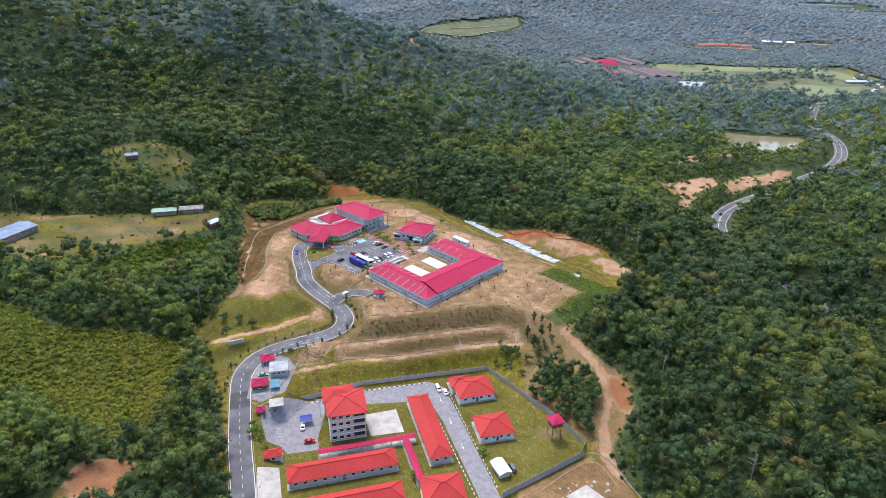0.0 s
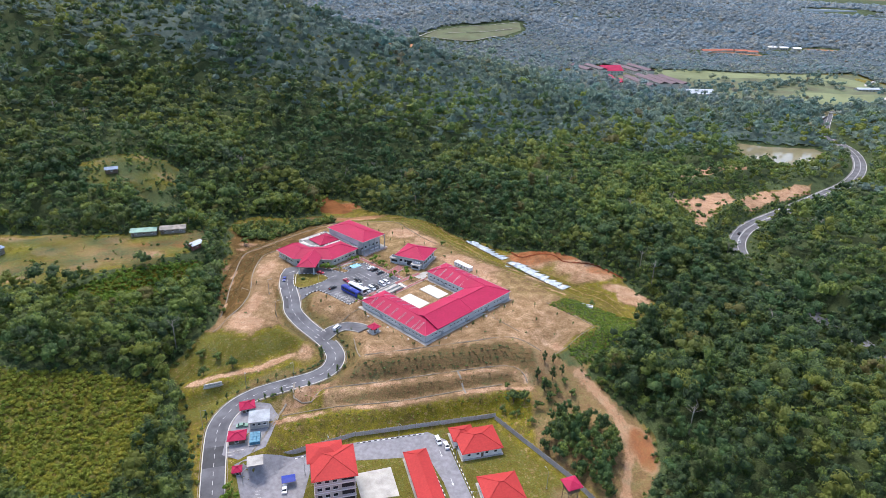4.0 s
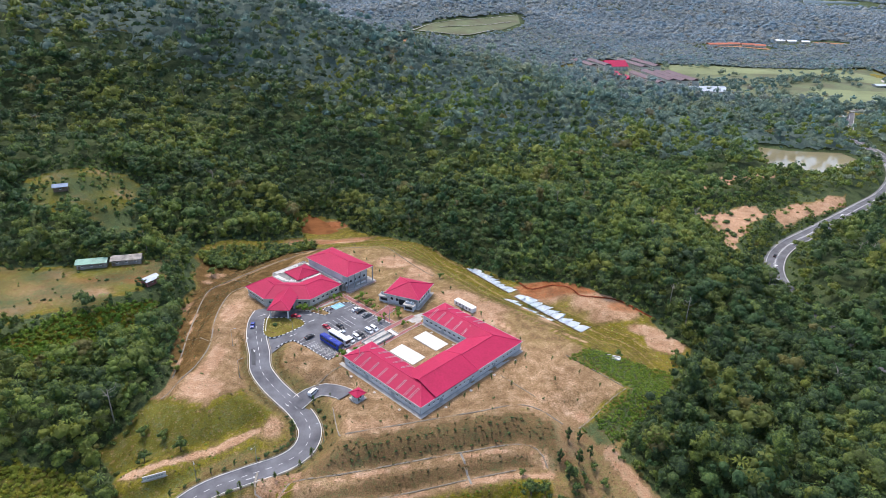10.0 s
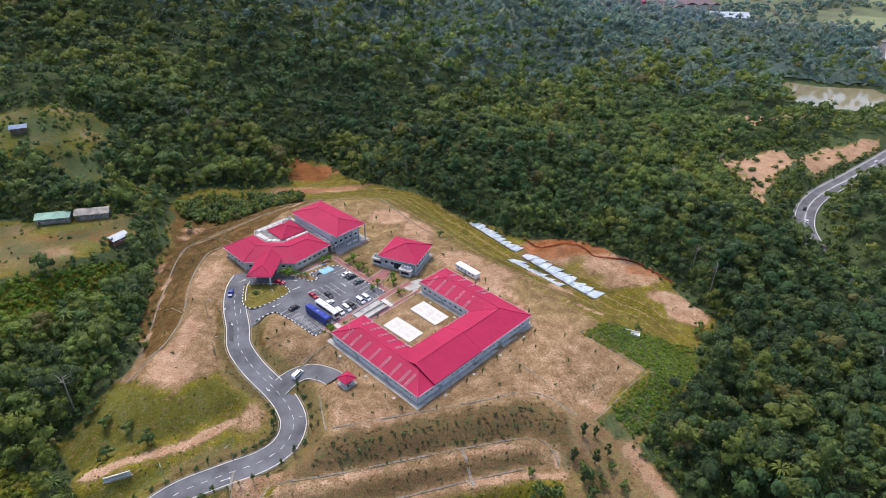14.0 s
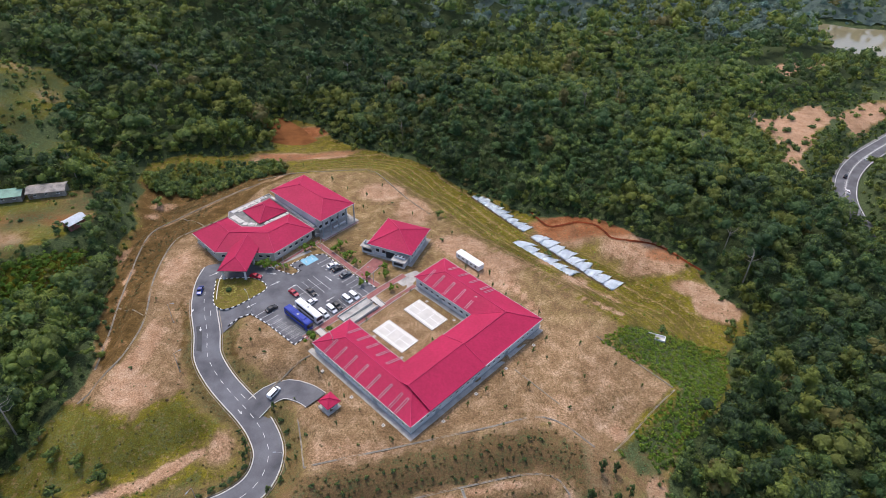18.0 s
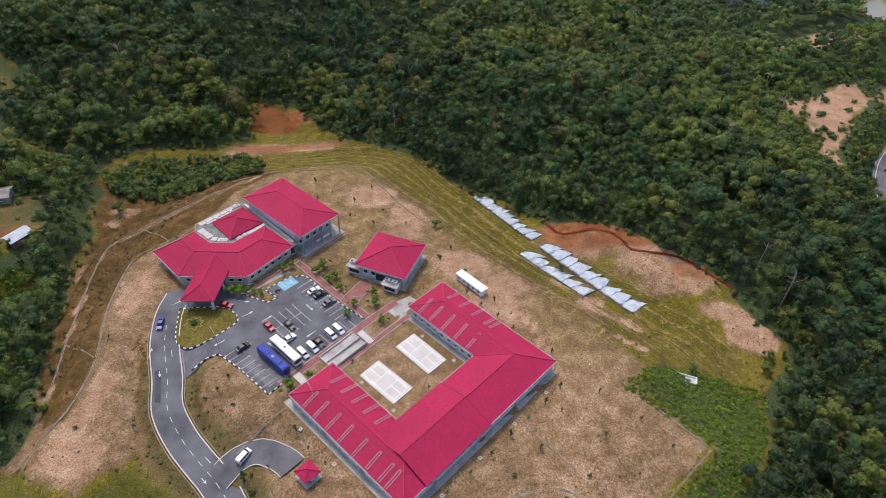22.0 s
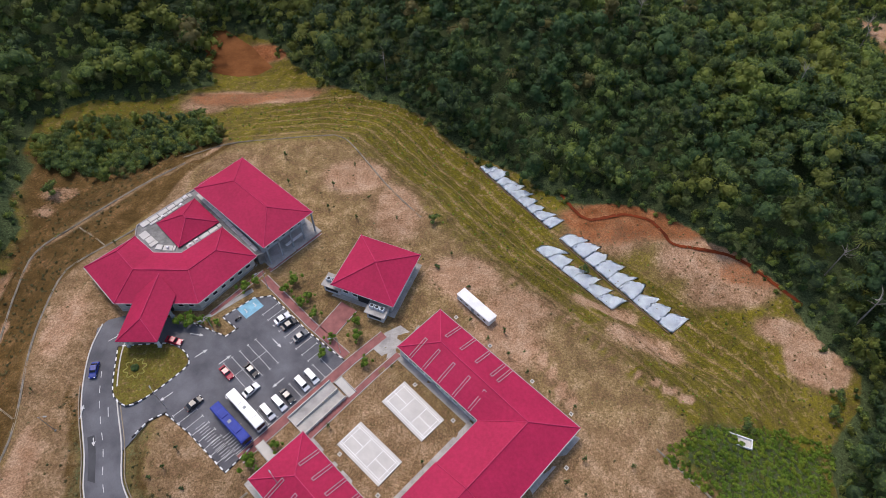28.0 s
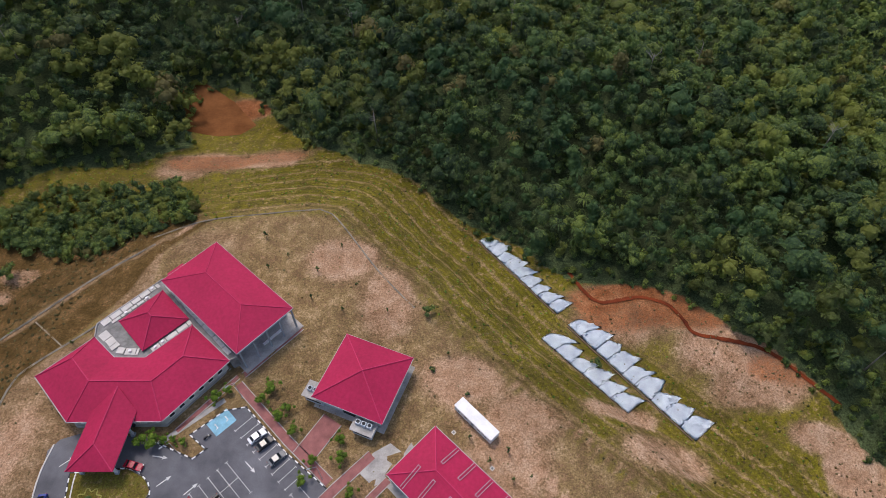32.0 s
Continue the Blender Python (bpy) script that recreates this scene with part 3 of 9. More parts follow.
def cover(x, y):
    n = x.shape
    wob = 3.0 * np.sin(x / 7.1 + y / 13) + 2.5 * np.sin(y / 5.3 - x / 17) + 1.5 * np.sin(x / 2.9) * np.sin(y / 3.7)
    pad = poly_dist(x, y, PAD)
    clear = np.minimum.reduce([poly_dist(x, y, p) for p in (CLEARED, FIELD_W, HUT_FIELD, SCAR_E, SCAR_ROAD, SAND_N, RED_SW)])
    wood = sstep(-1.5, 2.5, clear + 0.4 * wob)
    vill = poly_dist(x, y, VILLAGE)
    wood *= sstep(0, 25, vill)
    grass = np.where(pad > 0, 0.75, 0.16 + 0.26 * sstep(-10, 25, y + 0.3 * x + 2 * wob))
    soil = np.where(pad > 0, 0.10, 0.35)
    red = np.zeros(n)
    # terraced banks: dry on the south, greener lower down, mown green to the north-east
    south = (y < -36) & (x > -45) & (x < 50) & (y > -75)
    grass = np.where(south, 0.28 + 0.6 * sstep(-64, -70, y + 0.28 * (8 - x)), grass)
    west = (x < -75) & (y > -30) & (pad < 14)
    grass = np.where(west, np.where(pad > 0, 0.2, 0.08), grass)
    soil = np.where(west & (pad > 0), 0.0, soil)
    ne = (pad > 0) & (pad < 60) & (y > 20) & (x > -60)
    grass = np.where(ne, 0.80 - 0.22 * sstep(10, 2, pad) + 0.08 * np.sin(pad * math.tau / 6.0 + 1), grass)
    low = poly_dist(x, y, LOWER)
    grass = np.where((low < 0) & (y < -60), 0.80, grass)
    wood = np.maximum(wood, 0.43 * sstep(2, -2, low) * (y < -60))
    # bare ground and tracks
    for line, half in ((BENCH_A, 0.5), (BENCH_B, 0.4), (RIM_PATH, 0.0), (LOW_PATH, 1.3), (TRACK, 1.5), (SLOPE_RUT, 0.2), (SLOPE_RUT2, 0.6)):
        dd, _ = line_dist(x, y, line)
        k = sstep(half + 1.1, half - 0.4, dd + 0.12 * wob)
        soil, grass = np.maximum(soil, k), grass * (1 - k)
    dd, _ = line_dist(x, y, TRACK)
    red = np.maximum(red, 0.28 * sstep(5, 2, dd))
    for cx, cy, rx, ry, k in ((-24, 84, 9, 7, 0.9), (-10, 70, 8, 10, 0.8), (12, 47, 12, 6, 0.9), (26, 38, 10, 6, 0.8), (22, 26, 9, 8, 0.7), (-92, -12, 5, 14, 0.9), (-90, -26, 9, 6, 0.9), (-94, 30, 5, 16, 0.8), (-123, 77, 5, 4, 1.0), (-129, 43, 4, 6, 0.9), (-121, 85, 7, 4, 0.8), (-75, 138, 12, 4, 1.0),
                              (-57, -40, 5, 4, 0.9), (-58, -44, 6, 5, 0.8), (-20, -46, 20, 4, 0.6), (54, -10, 12, 14, 0.5), (40, -32, 14, 8, 0.5), (60, 30, 14, 6, 0.7), (108, 28, 8, 7, 1.0), (101, 37, 9, 4, 0.8), (50, 42, 10, 3, 0.7), (80, 62, 20, 9, 0.8), (62, 70, 14, 8, 0.7), (88, 50, 14, 6, 0.7), (-58, 136, 12, 4, 1.0), (-86, 132, 9, 4, 0.7),
                              (-134, 99, 4, 3, 1.0), (-121, 47, 4, 6, 0.9), (-60, -75, 7, 5, 0.6), (-109, -153, 12, 10, 1.0), (-64, 90, 14, 4, 0.4), (45, -112, 6, 4, 0.5)):
        e = ((x - cx) / rx) ** 2 + ((y - cy) / ry) ** 2 + 0.12 * wob
        w = 0.86 * k * sstep(1.8, 0.2, e)
        soil, grass = np.maximum(soil, w), grass * (1 - w)
    for cx, cy, rx, ry, k in ((-72, 137, 22, 5, 0.55), (-55, 138, 14, 4, 0.5), (72, 72, 26, 7, 0.62), (56, 80, 14, 6, 0.7), (99, 55, 11, 5, 0.55), (-155, 58, 18, 7, 0.7), (-109, -153, 12, 10, 0.55), (-71, 167, 10, 6, 0.7), (-200, 50, 22, 6, 0.4)):
        e = ((x - cx) / rx) ** 2 + ((y - cy) / ry) ** 2 + 0.10 * wob
        w = k * sstep(1.6, 0.3, e)
        red, soil, grass = np.maximum(red, w), np.maximum(soil, 0.7 * w), grass * (1 - w)
    s = np.minimum.reduce([poly_dist(x, y, p) for p in (SCAR_E, SCAR_ROAD, SAND_N)])
    w = sstep(3, -3, s + wob)
    red, soil, grass = np.maximum(red, 0.34 * w), np.maximum(soil, 0.85 * w), grass * (1 - w)
    w = sstep(3, -4, poly_dist(x, y, FIELD_W) + wob)
    soil = np.maximum(soil, w * (0.20 + 0.42 * np.sin(x / 9 + 1) * np.sin(y / 5.5)))
    wood = np.maximum(wood, w * (0.47 + 0.12 * np.sin(x / 6.3 + 2) * np.sin(y / 4.1)))
    red = np.maximum(red, w * 0.55 * np.exp(-((x + 170) / 22) ** 2 - ((y - 55) / 7) ** 2))
    grass = np.where(w > 0.5, 0.68 + 0.3 * np.sin(x / 17) * np.sin(y / 9), grass)
    w = np.maximum.reduce([sstep(3, -3, poly_dist(x, y, YELLOW_W)), sstep(3, -3, poly_dist(x, y, GREEN_W)), sstep(2, -2, poly_dist(x, y, FERN) + 0.5 * wob)])
    grass, soil, wood = np.maximum(grass, w), soil * (1 - w), wood * (1 - w)
    wood = np.maximum.reduce([wood, 0.44 * sstep(2, -2, poly_dist(x, y, YELLOW_W)), 0.62 * sstep(2, -2, poly_dist(x, y, FERN) + 0.5 * wob)])
    w = sstep(3, -3, poly_dist(x, y, HUT_FIELD))
    grass, soil, wood = np.maximum(grass, w), soil * (1 - w) + w * (0.30 + 0.25 * np.sin(x / 6) * np.sin(y / 5)), np.maximum(wood, w * (0.54 + 0.14 * np.sin(x / 9 + 1) * np.sin(y / 7)))
    w = sstep(2, -2, poly_dist(x, y, WEST_BANK) + 0.5 * wob)
    w = w * sstep(0.6, 1.4, line_dist(x, y, RIM_PATH)[0])
    soil, grass = soil * (1 - 0.9 * w), grass * (1 - w) + 0.50 * w
    red, wood = np.where(w > 0.5, 0.30, red), wood * (1 - w)
    # rough hollow west of the road
    w = ((x < -60) & (x > -118) & (y < -28) & (y > -84)) * sstep(0, 3, pad) * sstep(3.5, 5, line_dist(x, y, LOW_PATH)[0])
    wood, red, grass = np.maximum(wood, 0.44 * w), np.maximum(red, 0.24 * w), np.maximum(grass, 0.85 * w)
    # brown bracken outside the rim path
    w = sstep(2, -2, poly_dist(x, y, OUTER_W) + 0.4 * wob)
    soil, grass = soil * (1 - 0.15 * w), grass * (1 - w) + 0.58 * w
    red, wood = np.maximum(red, 0.30 * w), np.where(clear < -2, wood * (1 - w), wood)
    # dry open ground beside the eastern track, washed red at its lower end
    w = ((x > 38) & (y < -40) & (y > -124)) * sstep(0, 4, low) * sstep(3, 0, poly_dist(x, y, CLEARED))
    grass, wood = grass * (1 - 0.45 * w), np.maximum(wood, 0.36 * w)
    e = ((x - 78) / 4.5) ** 2 + ((y + 95) / 12) ** 2 + 0.12 * wob
    red, soil = np.maximum(red, 0.62 * sstep(1.5, 0.4, e)), np.maximum(soil, 0.8 * sstep(1.6, 0.4, e))
    # stubble on the stepped southern banks
    la, lb = line_dist(x, y, BENCH_A)[0], line_dist(x, y, BENCH_B)[0]
    w = ((pad > 0.6) & (x > -42) & (x < 44) & (y < -34) & (y > -80)) * sstep(1.6, 2.8, la) * sstep(1.4, 2.6, lb)
    w = w * sstep(0.5, 0.3, grass)
    wood, red, soil = np.maximum(wood, 0.50 * w), np.maximum(red, 0.50 * w), soil * (1 - 0.8 * w)
    # dark weedy verges on the banks beside the road
    dd = line_dist(x, y, ROAD)[0] + 0.5 * wob
    w = sstep(12, 8, dd) * (y > -70) * sstep(10, 2, y) * np.where(x < -78, sstep(9, 6, dd), 1.0)
    wood, grass, soil = np.maximum(wood, 0.47 * w), grass * (1 - w) + 0.55 * w, soil * (1 - 0.8 * w)
    red = np.maximum(red, 0.40 * w)
    return grass, soil, red, np.where(wood > 0.9, 1.8, wood)


def bracken(x, y):
    """Where dead brown bracken and stubble cover the banks."""
    wob = 2.0 * np.sin(x / 5.1 + y / 9) + 1.5 * np.sin(y / 3.3 - x / 11)
    w = sstep(1.5, -1.5, poly_dist(x, y, WEST_BANK) + 0.3 * wob) * sstep(0.5, 1.2, line_dist(x, y, RIM_PATH)[0])
    o = 0.72 * sstep(2, -2, poly_dist(x, y, OUTER_W) + 0.5 * wob)
    rd = line_dist(x, y, ROAD)[0] + 0.4 * wob
    v = 0.75 * sstep(9.5, 7.5, rd) * (y > -70) * sstep(20, 10, y) * sstep(4.6, 5.2, rd) * (x < -58)
    return np.maximum.reduce([w, o, v])


def ground_material():
    m, nt, b = node_mat("ground_cover")
    a = nt.nodes.new("ShaderNodeAttribute")
    a.attribute_name = "cover"
    sep = nt.nodes.new("ShaderNodeSeparateColor")
    nt.links.new(a.outputs["Color"], sep.inputs[0])
    big, mid, fine, tuft = noise_tex(nt, 0.035, 5), noise_tex(nt, 0.22, 6, 0.65), noise_tex(nt, 1.6, 5, 0.7), noise_tex(nt, 2.6, 4, 0.8)
    dry = ramp(nt, mid, [(0.28, (0.190, 0.118, 0.060)), (0.48, (0.290, 0.190, 0.104)), (0.72, (0.400, 0.282, 0.170))])
    green = ramp(nt, mid, [(0.28, (0.074, 0.076, 0.007)), (0.5, (0.166, 0.152, 0.014)), (0.72, (0.268, 0.212, 0.030))])
    soil = ramp(nt, mid, [(0.28, (0.33, 0.185, 0.105)), (0.5, (0.46, 0.290, 0.185)), (0.75, (0.60, 0.43, 0.305))])
    red = ramp(nt, mid, [(0.3, (0.20, 0.062, 0.022)), (0.5, (0.33, 0.125, 0.05)), (0.7, (0.46, 0.225, 0.115))])
    wood = ramp(nt, fine, [(0.3, (0.040, 0.060, 0.026)), (0.7, (0.105, 0.142, 0.062))])
    patch, weed = noise_tex(nt, 0.62, 5, 0.7), noise_tex(nt, 0.9, 4, 0.7)

    def edge(v, lo=0.35, hi=0.65):
        s = mathn(nt, "ADD", v, mathn(nt, "MULTIPLY", mathn(nt, "SUBTRACT", fine, 0.5), 0.75))
        s = mathn(nt, "ADD", s, mathn(nt, "MULTIPLY", mathn(nt, "SUBTRACT", mid, 0.5), 0.65))
        r = nt.nodes.new("ShaderNodeMapRange")
        r.inputs["From Min"].default_value, r.inputs["From Max"].default_value = lo, hi
        nt.links.new(s, r.inputs[0])
        return r.outputs[0]
    c = mixc(nt, edge(sep.outputs[0], 0.3, 0.8), dry, green)
    # contour furrows on the grassed bank, with lines of bare soil between them
    fu = nt.nodes.new("ShaderNodeAttribute")
    fu.attribute_name = "furrow"
    fs = nt.nodes.new("ShaderNodeSeparateColor")
    nt.links.new(fu.outputs["Color"], fs.inputs[0])
    bent = mathn(nt, "ADD", fs.outputs[0], mathn(nt, "MULTIPLY", mid, 4.4))
    row = mathn(nt, "SINE", mathn(nt, "MULTIPLY", bent, math.tau / 1.7))
    rut = mathn(nt, "SINE", mathn(nt, "MULTIPLY", bent, math.tau / 5.6))
    row_k = mathn(nt, "MULTIPLY", mathn(nt, "ADD", mathn(nt, "MULTIPLY", row, 0.5), fine), fs.outputs[1])
    c = mixc(nt, mathn(nt, "MULTIPLY", row_k, 0.5, True), c, (0.075, 0.06, 0.012))
    rut_k = mathn(nt, "MULTIPLY", mathn(nt, "MULTIPLY", mathn(nt, "SUBTRACT", mathn(nt, "ADD", rut, mathn(nt, "ADD", fine, mathn(nt, "MULTIPLY", mid, 0.8))), 1.62), 2.2, True), fs.outputs[1])
    c = mixc(nt, mathn(nt, "MULTIPLY", rut_k, 0.55), c, soil)
    c = mixc(nt, ramp(nt, patch, [(0.54, (0, 0, 0)), (0.66, (0.55,) * 3)]), c, soil)
    c = mixc(nt, ramp(nt, weed, [(0.54, (0, 0, 0)), (0.66, (0.6,) * 3)]), c, (0.115, 0.092, 0.030))
    dead = ramp(nt, mid, [(0.28, (0.082, 0.050, 0.014)), (0.5, (0.140, 0.086, 0.030)), (0.72, (0.225, 0.150, 0.066))])
    c = mixc(nt, edge(fs.outputs[2]), c, dead)
    c = mixc(nt, edge(sep.outputs[1]), c, soil)
    c = mixc(nt, edge(sep.outputs[2]), c, red)
    c = mixc(nt, edge(a.outputs["Alpha"]), c, wood)
    c = mixc(nt, 1.0, c, ramp(nt, tuft, [(0.36, (0.56, 0.55, 0.51)), (0.62, (1.16, 1.16, 1.16))]), "MULTIPLY")
    c = mixc(nt, 1.0, c, ramp(nt, fine, [(0.3, (0.62, 0.60, 0.56)), (0.6, (1.1, 1.1, 1.1))]), "MULTIPLY")
    c = mixc(nt, 1.0, c, ramp(nt, big, [(0.34, (0.70, 0.69, 0.66)), (0.64, (1.06, 1.05, 1.04))]), "MULTIPLY")
    nt.links.new(c, b.inputs["Base Color"])
    b.inputs["Roughness"].default_value, b.inputs["Specular IOR Level"].default_value = 0.95, 0.1
    bump(nt, b, mathn(nt, "ADD", mathn(nt, "MULTIPLY", fine, 0.6), mathn(nt, "MULTIPLY", tuft, 0.25)), 0.7, 0.5)
    return m


M["ground"] = ground_material()
gx = axis(-132, 128, 2.0, -330, 470, 6, -5200, 5200)
gy = axis(-172, 190, 2.0, -330, 900, 7, -3000, 6200)
X2, Y2 = np.meshgrid(gx, gy)
Z2 = land(X2, Y2)
rough_n = 0.10 * np.sin(X2 * 1.1 + Y2 * 0.7) * np.sin(Y2 * 0.9 - X2 * 0.4) + 0.12 * np.sin(X2 * 0.37) * np.sin(Y2 * 0.43)
cut = np.minimum(poly_dist(X2, Y2, TARMAC), poly_dist(X2, Y2, LOWER) + 1e9)
for line, half in ((ROAD, 4.6), (SPUR, 3.4), (FAR_ROAD, 5.5)):
    cut = np.minimum(cut, line_dist(X2, Y2, line)[0] - half)
flat = sstep(0, 6, poly_dist(X2, Y2, LOWER))
Z2 = Z2 + rough_n * sstep(0.5, 4, cut) * flat - 0.45 * sstep(1.0, -1.2, cut)
nx, ny = len(gx), len(gy)
me = bpy.data.meshes.new("ground")
idx = np.arange(nx * ny).reshape(ny, nx)
quads = np.stack([idx[:-1, :-1], idx[:-1, 1:], idx[1:, 1:], idx[1:, :-1]], -1).reshape(-1, 4)


def mesh_arrays(me, co, faces):
    k = faces.shape[1]
    me.vertices.add(len(co))
    me.vertices.foreach_set("co", np.ascontiguousarray(co, np.float32).ravel())
    me.loops.add(faces.size)
    me.loops.foreach_set("vertex_index", np.ascontiguousarray(faces, np.int32).ravel())
    me.polygons.add(len(faces))
    me.polygons.foreach_set("loop_start", np.arange(0, faces.size, k, dtype=np.int32))
    me.update(calc_edges=True)


mesh_arrays(me, np.stack([X2, Y2, Z2], -1).reshape(-1, 3), quads)
me.polygons.foreach_set("use_smooth", np.ones(len(quads), bool))
g_, s_, r_, w_ = cover(X2, Y2)
me.attributes.new("cover", "FLOAT_COLOR", "POINT").data.foreach_set("color", np.stack([g_, s_, r_, w_], -1).astype(np.float32).ravel())
pad2 = poly_dist(X2, Y2, PAD)
far2 = sstep(0.5, 3, pad2) * sstep(44, 34, pad2) * sstep(0, 22, Y2) * sstep(-75, -50, X2) * sstep(112, 92, X2)
me.attributes.new("furrow", "FLOAT_COLOR", "POINT").data.foreach_set("color", np.stack([pad2, far2, bracken(X2, Y2), far2], -1).astype(np.float32).ravel())
me.materials.append(M["ground"])
ground = tagged(new("ground", me), "hilly ground of dry grass, bare soil and woodland floor", "ground", kind="structure")


def ground_z(x, y):
    """Height of the ground sheet itself at one place."""
    i, j = int(np.searchsorted(gx, x)) - 1, int(np.searchsorted(gy, y)) - 1
    u, v = (x - gx[i]) / (gx[i + 1] - gx[i]), (y - gy[j]) / (gy[j + 1] - gy[j])
    return float((Z2[j, i] * (1 - u) + Z2[j, i + 1] * u) * (1 - v) + (Z2[j + 1, i] * (1 - u) + Z2[j + 1, i + 1] * u) * v)


# ---------------------------------------------------------------- roads
def ribbon(line, off0, off1, z0, z1=None, bm=None):
    """A strip along a curve between two offsets to its left; with z1 it is solid from z0 to z1."""
    bm = bm or bmesh.new()
    pts = [Vector(p) for p in line]
    prev = None
    for i, p in enumerate(pts):
        t = (pts[min(i + 1, len(pts) - 1)] - pts[max(i - 1, 0)])
        nrm = Vector((-t.y, t.x, 0)).normalized()
        a, b2 = p + nrm * off0, p + nrm * off1
        if z1 is None:
            row = [bm.verts.new((a.x, a.y, p.z + z0)), bm.verts.new((b2.x, b2.y, p.z + z0))]
        else:
            row = [bm.verts.new((a.x, a.y, p.z + z0)), bm.verts.new((a.x, a.y, p.z + z1)), bm.verts.new((b2.x, b2.y, p.z + z1)), bm.verts.new((b2.x, b2.y, p.z + z0))]
        if prev:
            for k in range(len(row) - 1):
                bm.faces.new((prev[k], prev[k + 1], row[k + 1], row[k]))
        prev = row
    bmesh.ops.recalc_face_normals(bm, faces=bm.faces)
    return bm


def drape(poly, dz, step=3.0, zf=None):
    """A polygon laid over the land."""
    bm = bmesh.new()
    f = bm.faces.new([bm.verts.new((x, y, 0)) for x, y in poly])
    xs, ys = [p[0] for p in poly], [p[1] for p in poly]
    for lo, hi, no in ((min(xs), max(xs), (1, 0, 0)), (min(ys), max(ys), (0, 1, 0))):
        v = lo + step
        while v < hi:
            bmesh.ops.bisect_plane(bm, geom=bm.verts[:] + bm.edges[:] + bm.faces[:], plane_co=(v, v, 0), plane_no=no)
            v += step
    co = np.array([v.co[:2] for v in bm.verts])
    zz = (zf or land)(co[:, 0], co[:, 1])
    for v, z in zip(bm.verts, zz):
        v.co.z = z + dz
    bmesh.ops.triangulate(bm, faces=bm.faces)
    for f in bm.faces:
        if f.normal.z < 0:
            f.normal_flip()
    return bm


def with_cover(ob, grass=0.3, soil=0.3, red=0.0, wood=0.0):
    n = len(ob.data.vertices)
    ob.data.attributes.new("cover", "FLOAT_COLOR", "POINT").data.foreach_set("color", np.tile(np.array([grass, soil, red, wood], np.float32), n))
    return ob


road_line = smooth_line(ROAD)
spur_line = smooth_line(SPUR)
road = part("road", ribbon(road_line, -3.9, 3.9, 0.02), "asphalt")
tagged(road, "winding grey asphalt access road with dashed centre line", "road", kind="structure")
spur = part("road_spur", ribbon(spur_line, -3.6, 3.6, 0.028), "asphalt")
tagged(spur, "short grey asphalt branch road to the guard house", "road", kind="structure")
car_park = part("car_park", drape(TARMAC, 0.036), "asphalt")
tagged(car_park, "grey asphalt car park and forecourt", "car park", kind="structure")
far_line = smooth_line(FAR_ROAD, 6)
far_road = part("highway", ribbon(far_line, -5.5, 5.5, 0.3), "asphalt")
tagged(far_road, "two-lane asphalt highway curving through the woods", "road", kind="structure")

# ---------------------------------------------------------------- roofs, walls and windows
def hip_verts(x0, x1, y0, y1, z, h, gable0=False, gable1=False):
    """A hip roof over a rectangle whose long side runs along x; gables where asked for."""
    w = (y1 - y0) / 2
    a = x0 if gable0 else x0 + w
    b2 = x1 if gable1 else x1 - w
    ym = (y0 + y1) / 2
    v = [(x0, y0, z), (x1, y0, z), (x1, y1, z), (x0, y1, z), (a, ym, z + h), (b2, ym, z + h)]
    f = [[0, 1, 5, 4], [2, 3, 4, 5], [1, 2, 5], [3, 0, 4]]
    return v, f


def caps(verts, pairs, r=0.15):
    """Ridge and hip caps along edges."""
    bm = bmesh.new()
    for i, j in pairs:
        tube(bm, Vector(verts[i]) + Vector((0, 0, 0.08)), Vector(verts[j]) + Vector((0, 0, 0.08)), r, r, 6)
    return bm


def add_windows(parent, p, q, z, n, w=1.1, h=0.9, margin=2.0, skip=(), frame_mat="white", hood=False):
    """n windows along a wall from p to q (outside to the right of that way), each with its frame and panes."""
    p, q = Vector((*p, 0)), Vector((*q, 0))
    d = (q - p)
    ln = d.length
    d.normalize()
    ang = math.atan2(d.y, d.x)
    key = ("win", round(w, 2), round(h, 2), frame_mat)
    for k in range(n):
        if k in skip:
            continue
        s = margin + (ln - 2 * margin) * (k + 0.5) / n
        m4 = Matrix.Translation((p.x + d.x * s, p.y + d.y * s, z)) @ Matrix.Rotation(ang, 4, "Z")
        if key not in cache:
            bm = bmesh.new()
            t = 0.08
            loops = []
            for ww, hh, yy in ((w / 2, h / 2, 0.02), (w / 2, h / 2, -0.06), (w / 2 - t, h / 2 - t, -0.06), (w / 2 - t, h / 2 - t, 0.02)):
                loops.append([bm.verts.new((sx * ww, yy, sz * hh)) for sx, sz in ((-1, -1), (1, -1), (1, 1), (-1, 1))])
            for la, lb in zip(loops, loops[1:]):
                for q in range(4):
                    bm.faces.new((la[q], la[(q + 1) % 4], lb[(q + 1) % 4], lb[q]))
            bmesh.ops.recalc_face_normals(bm, faces=bm.faces)
            f = part("window", bm, frame_mat, parent)
            g = part("pane", boxbm(-w / 2 + t + 0.004, w / 2 - t - 0.004, -0.03, 0.015, -h / 2 + t + 0.004, h / 2 - t - 0.004), "glass", f)
            sl = part("sill", boxbm(-w / 2 - 0.06, w / 2 + 0.06, -0.15, 0.02, -h / 2 - 0.08, -h / 2 - 0.003), frame_mat, f)
            f.matrix_basis = m4
            cache[key] = (f, g, sl)
        else:
            f0, g0, s0 = cache[key]
            f = share(f0, "window", m4, parent)
            share(g0, "pane", Matrix(), f)
            share(s0, "sill", Matrix(), f)


cache = {}


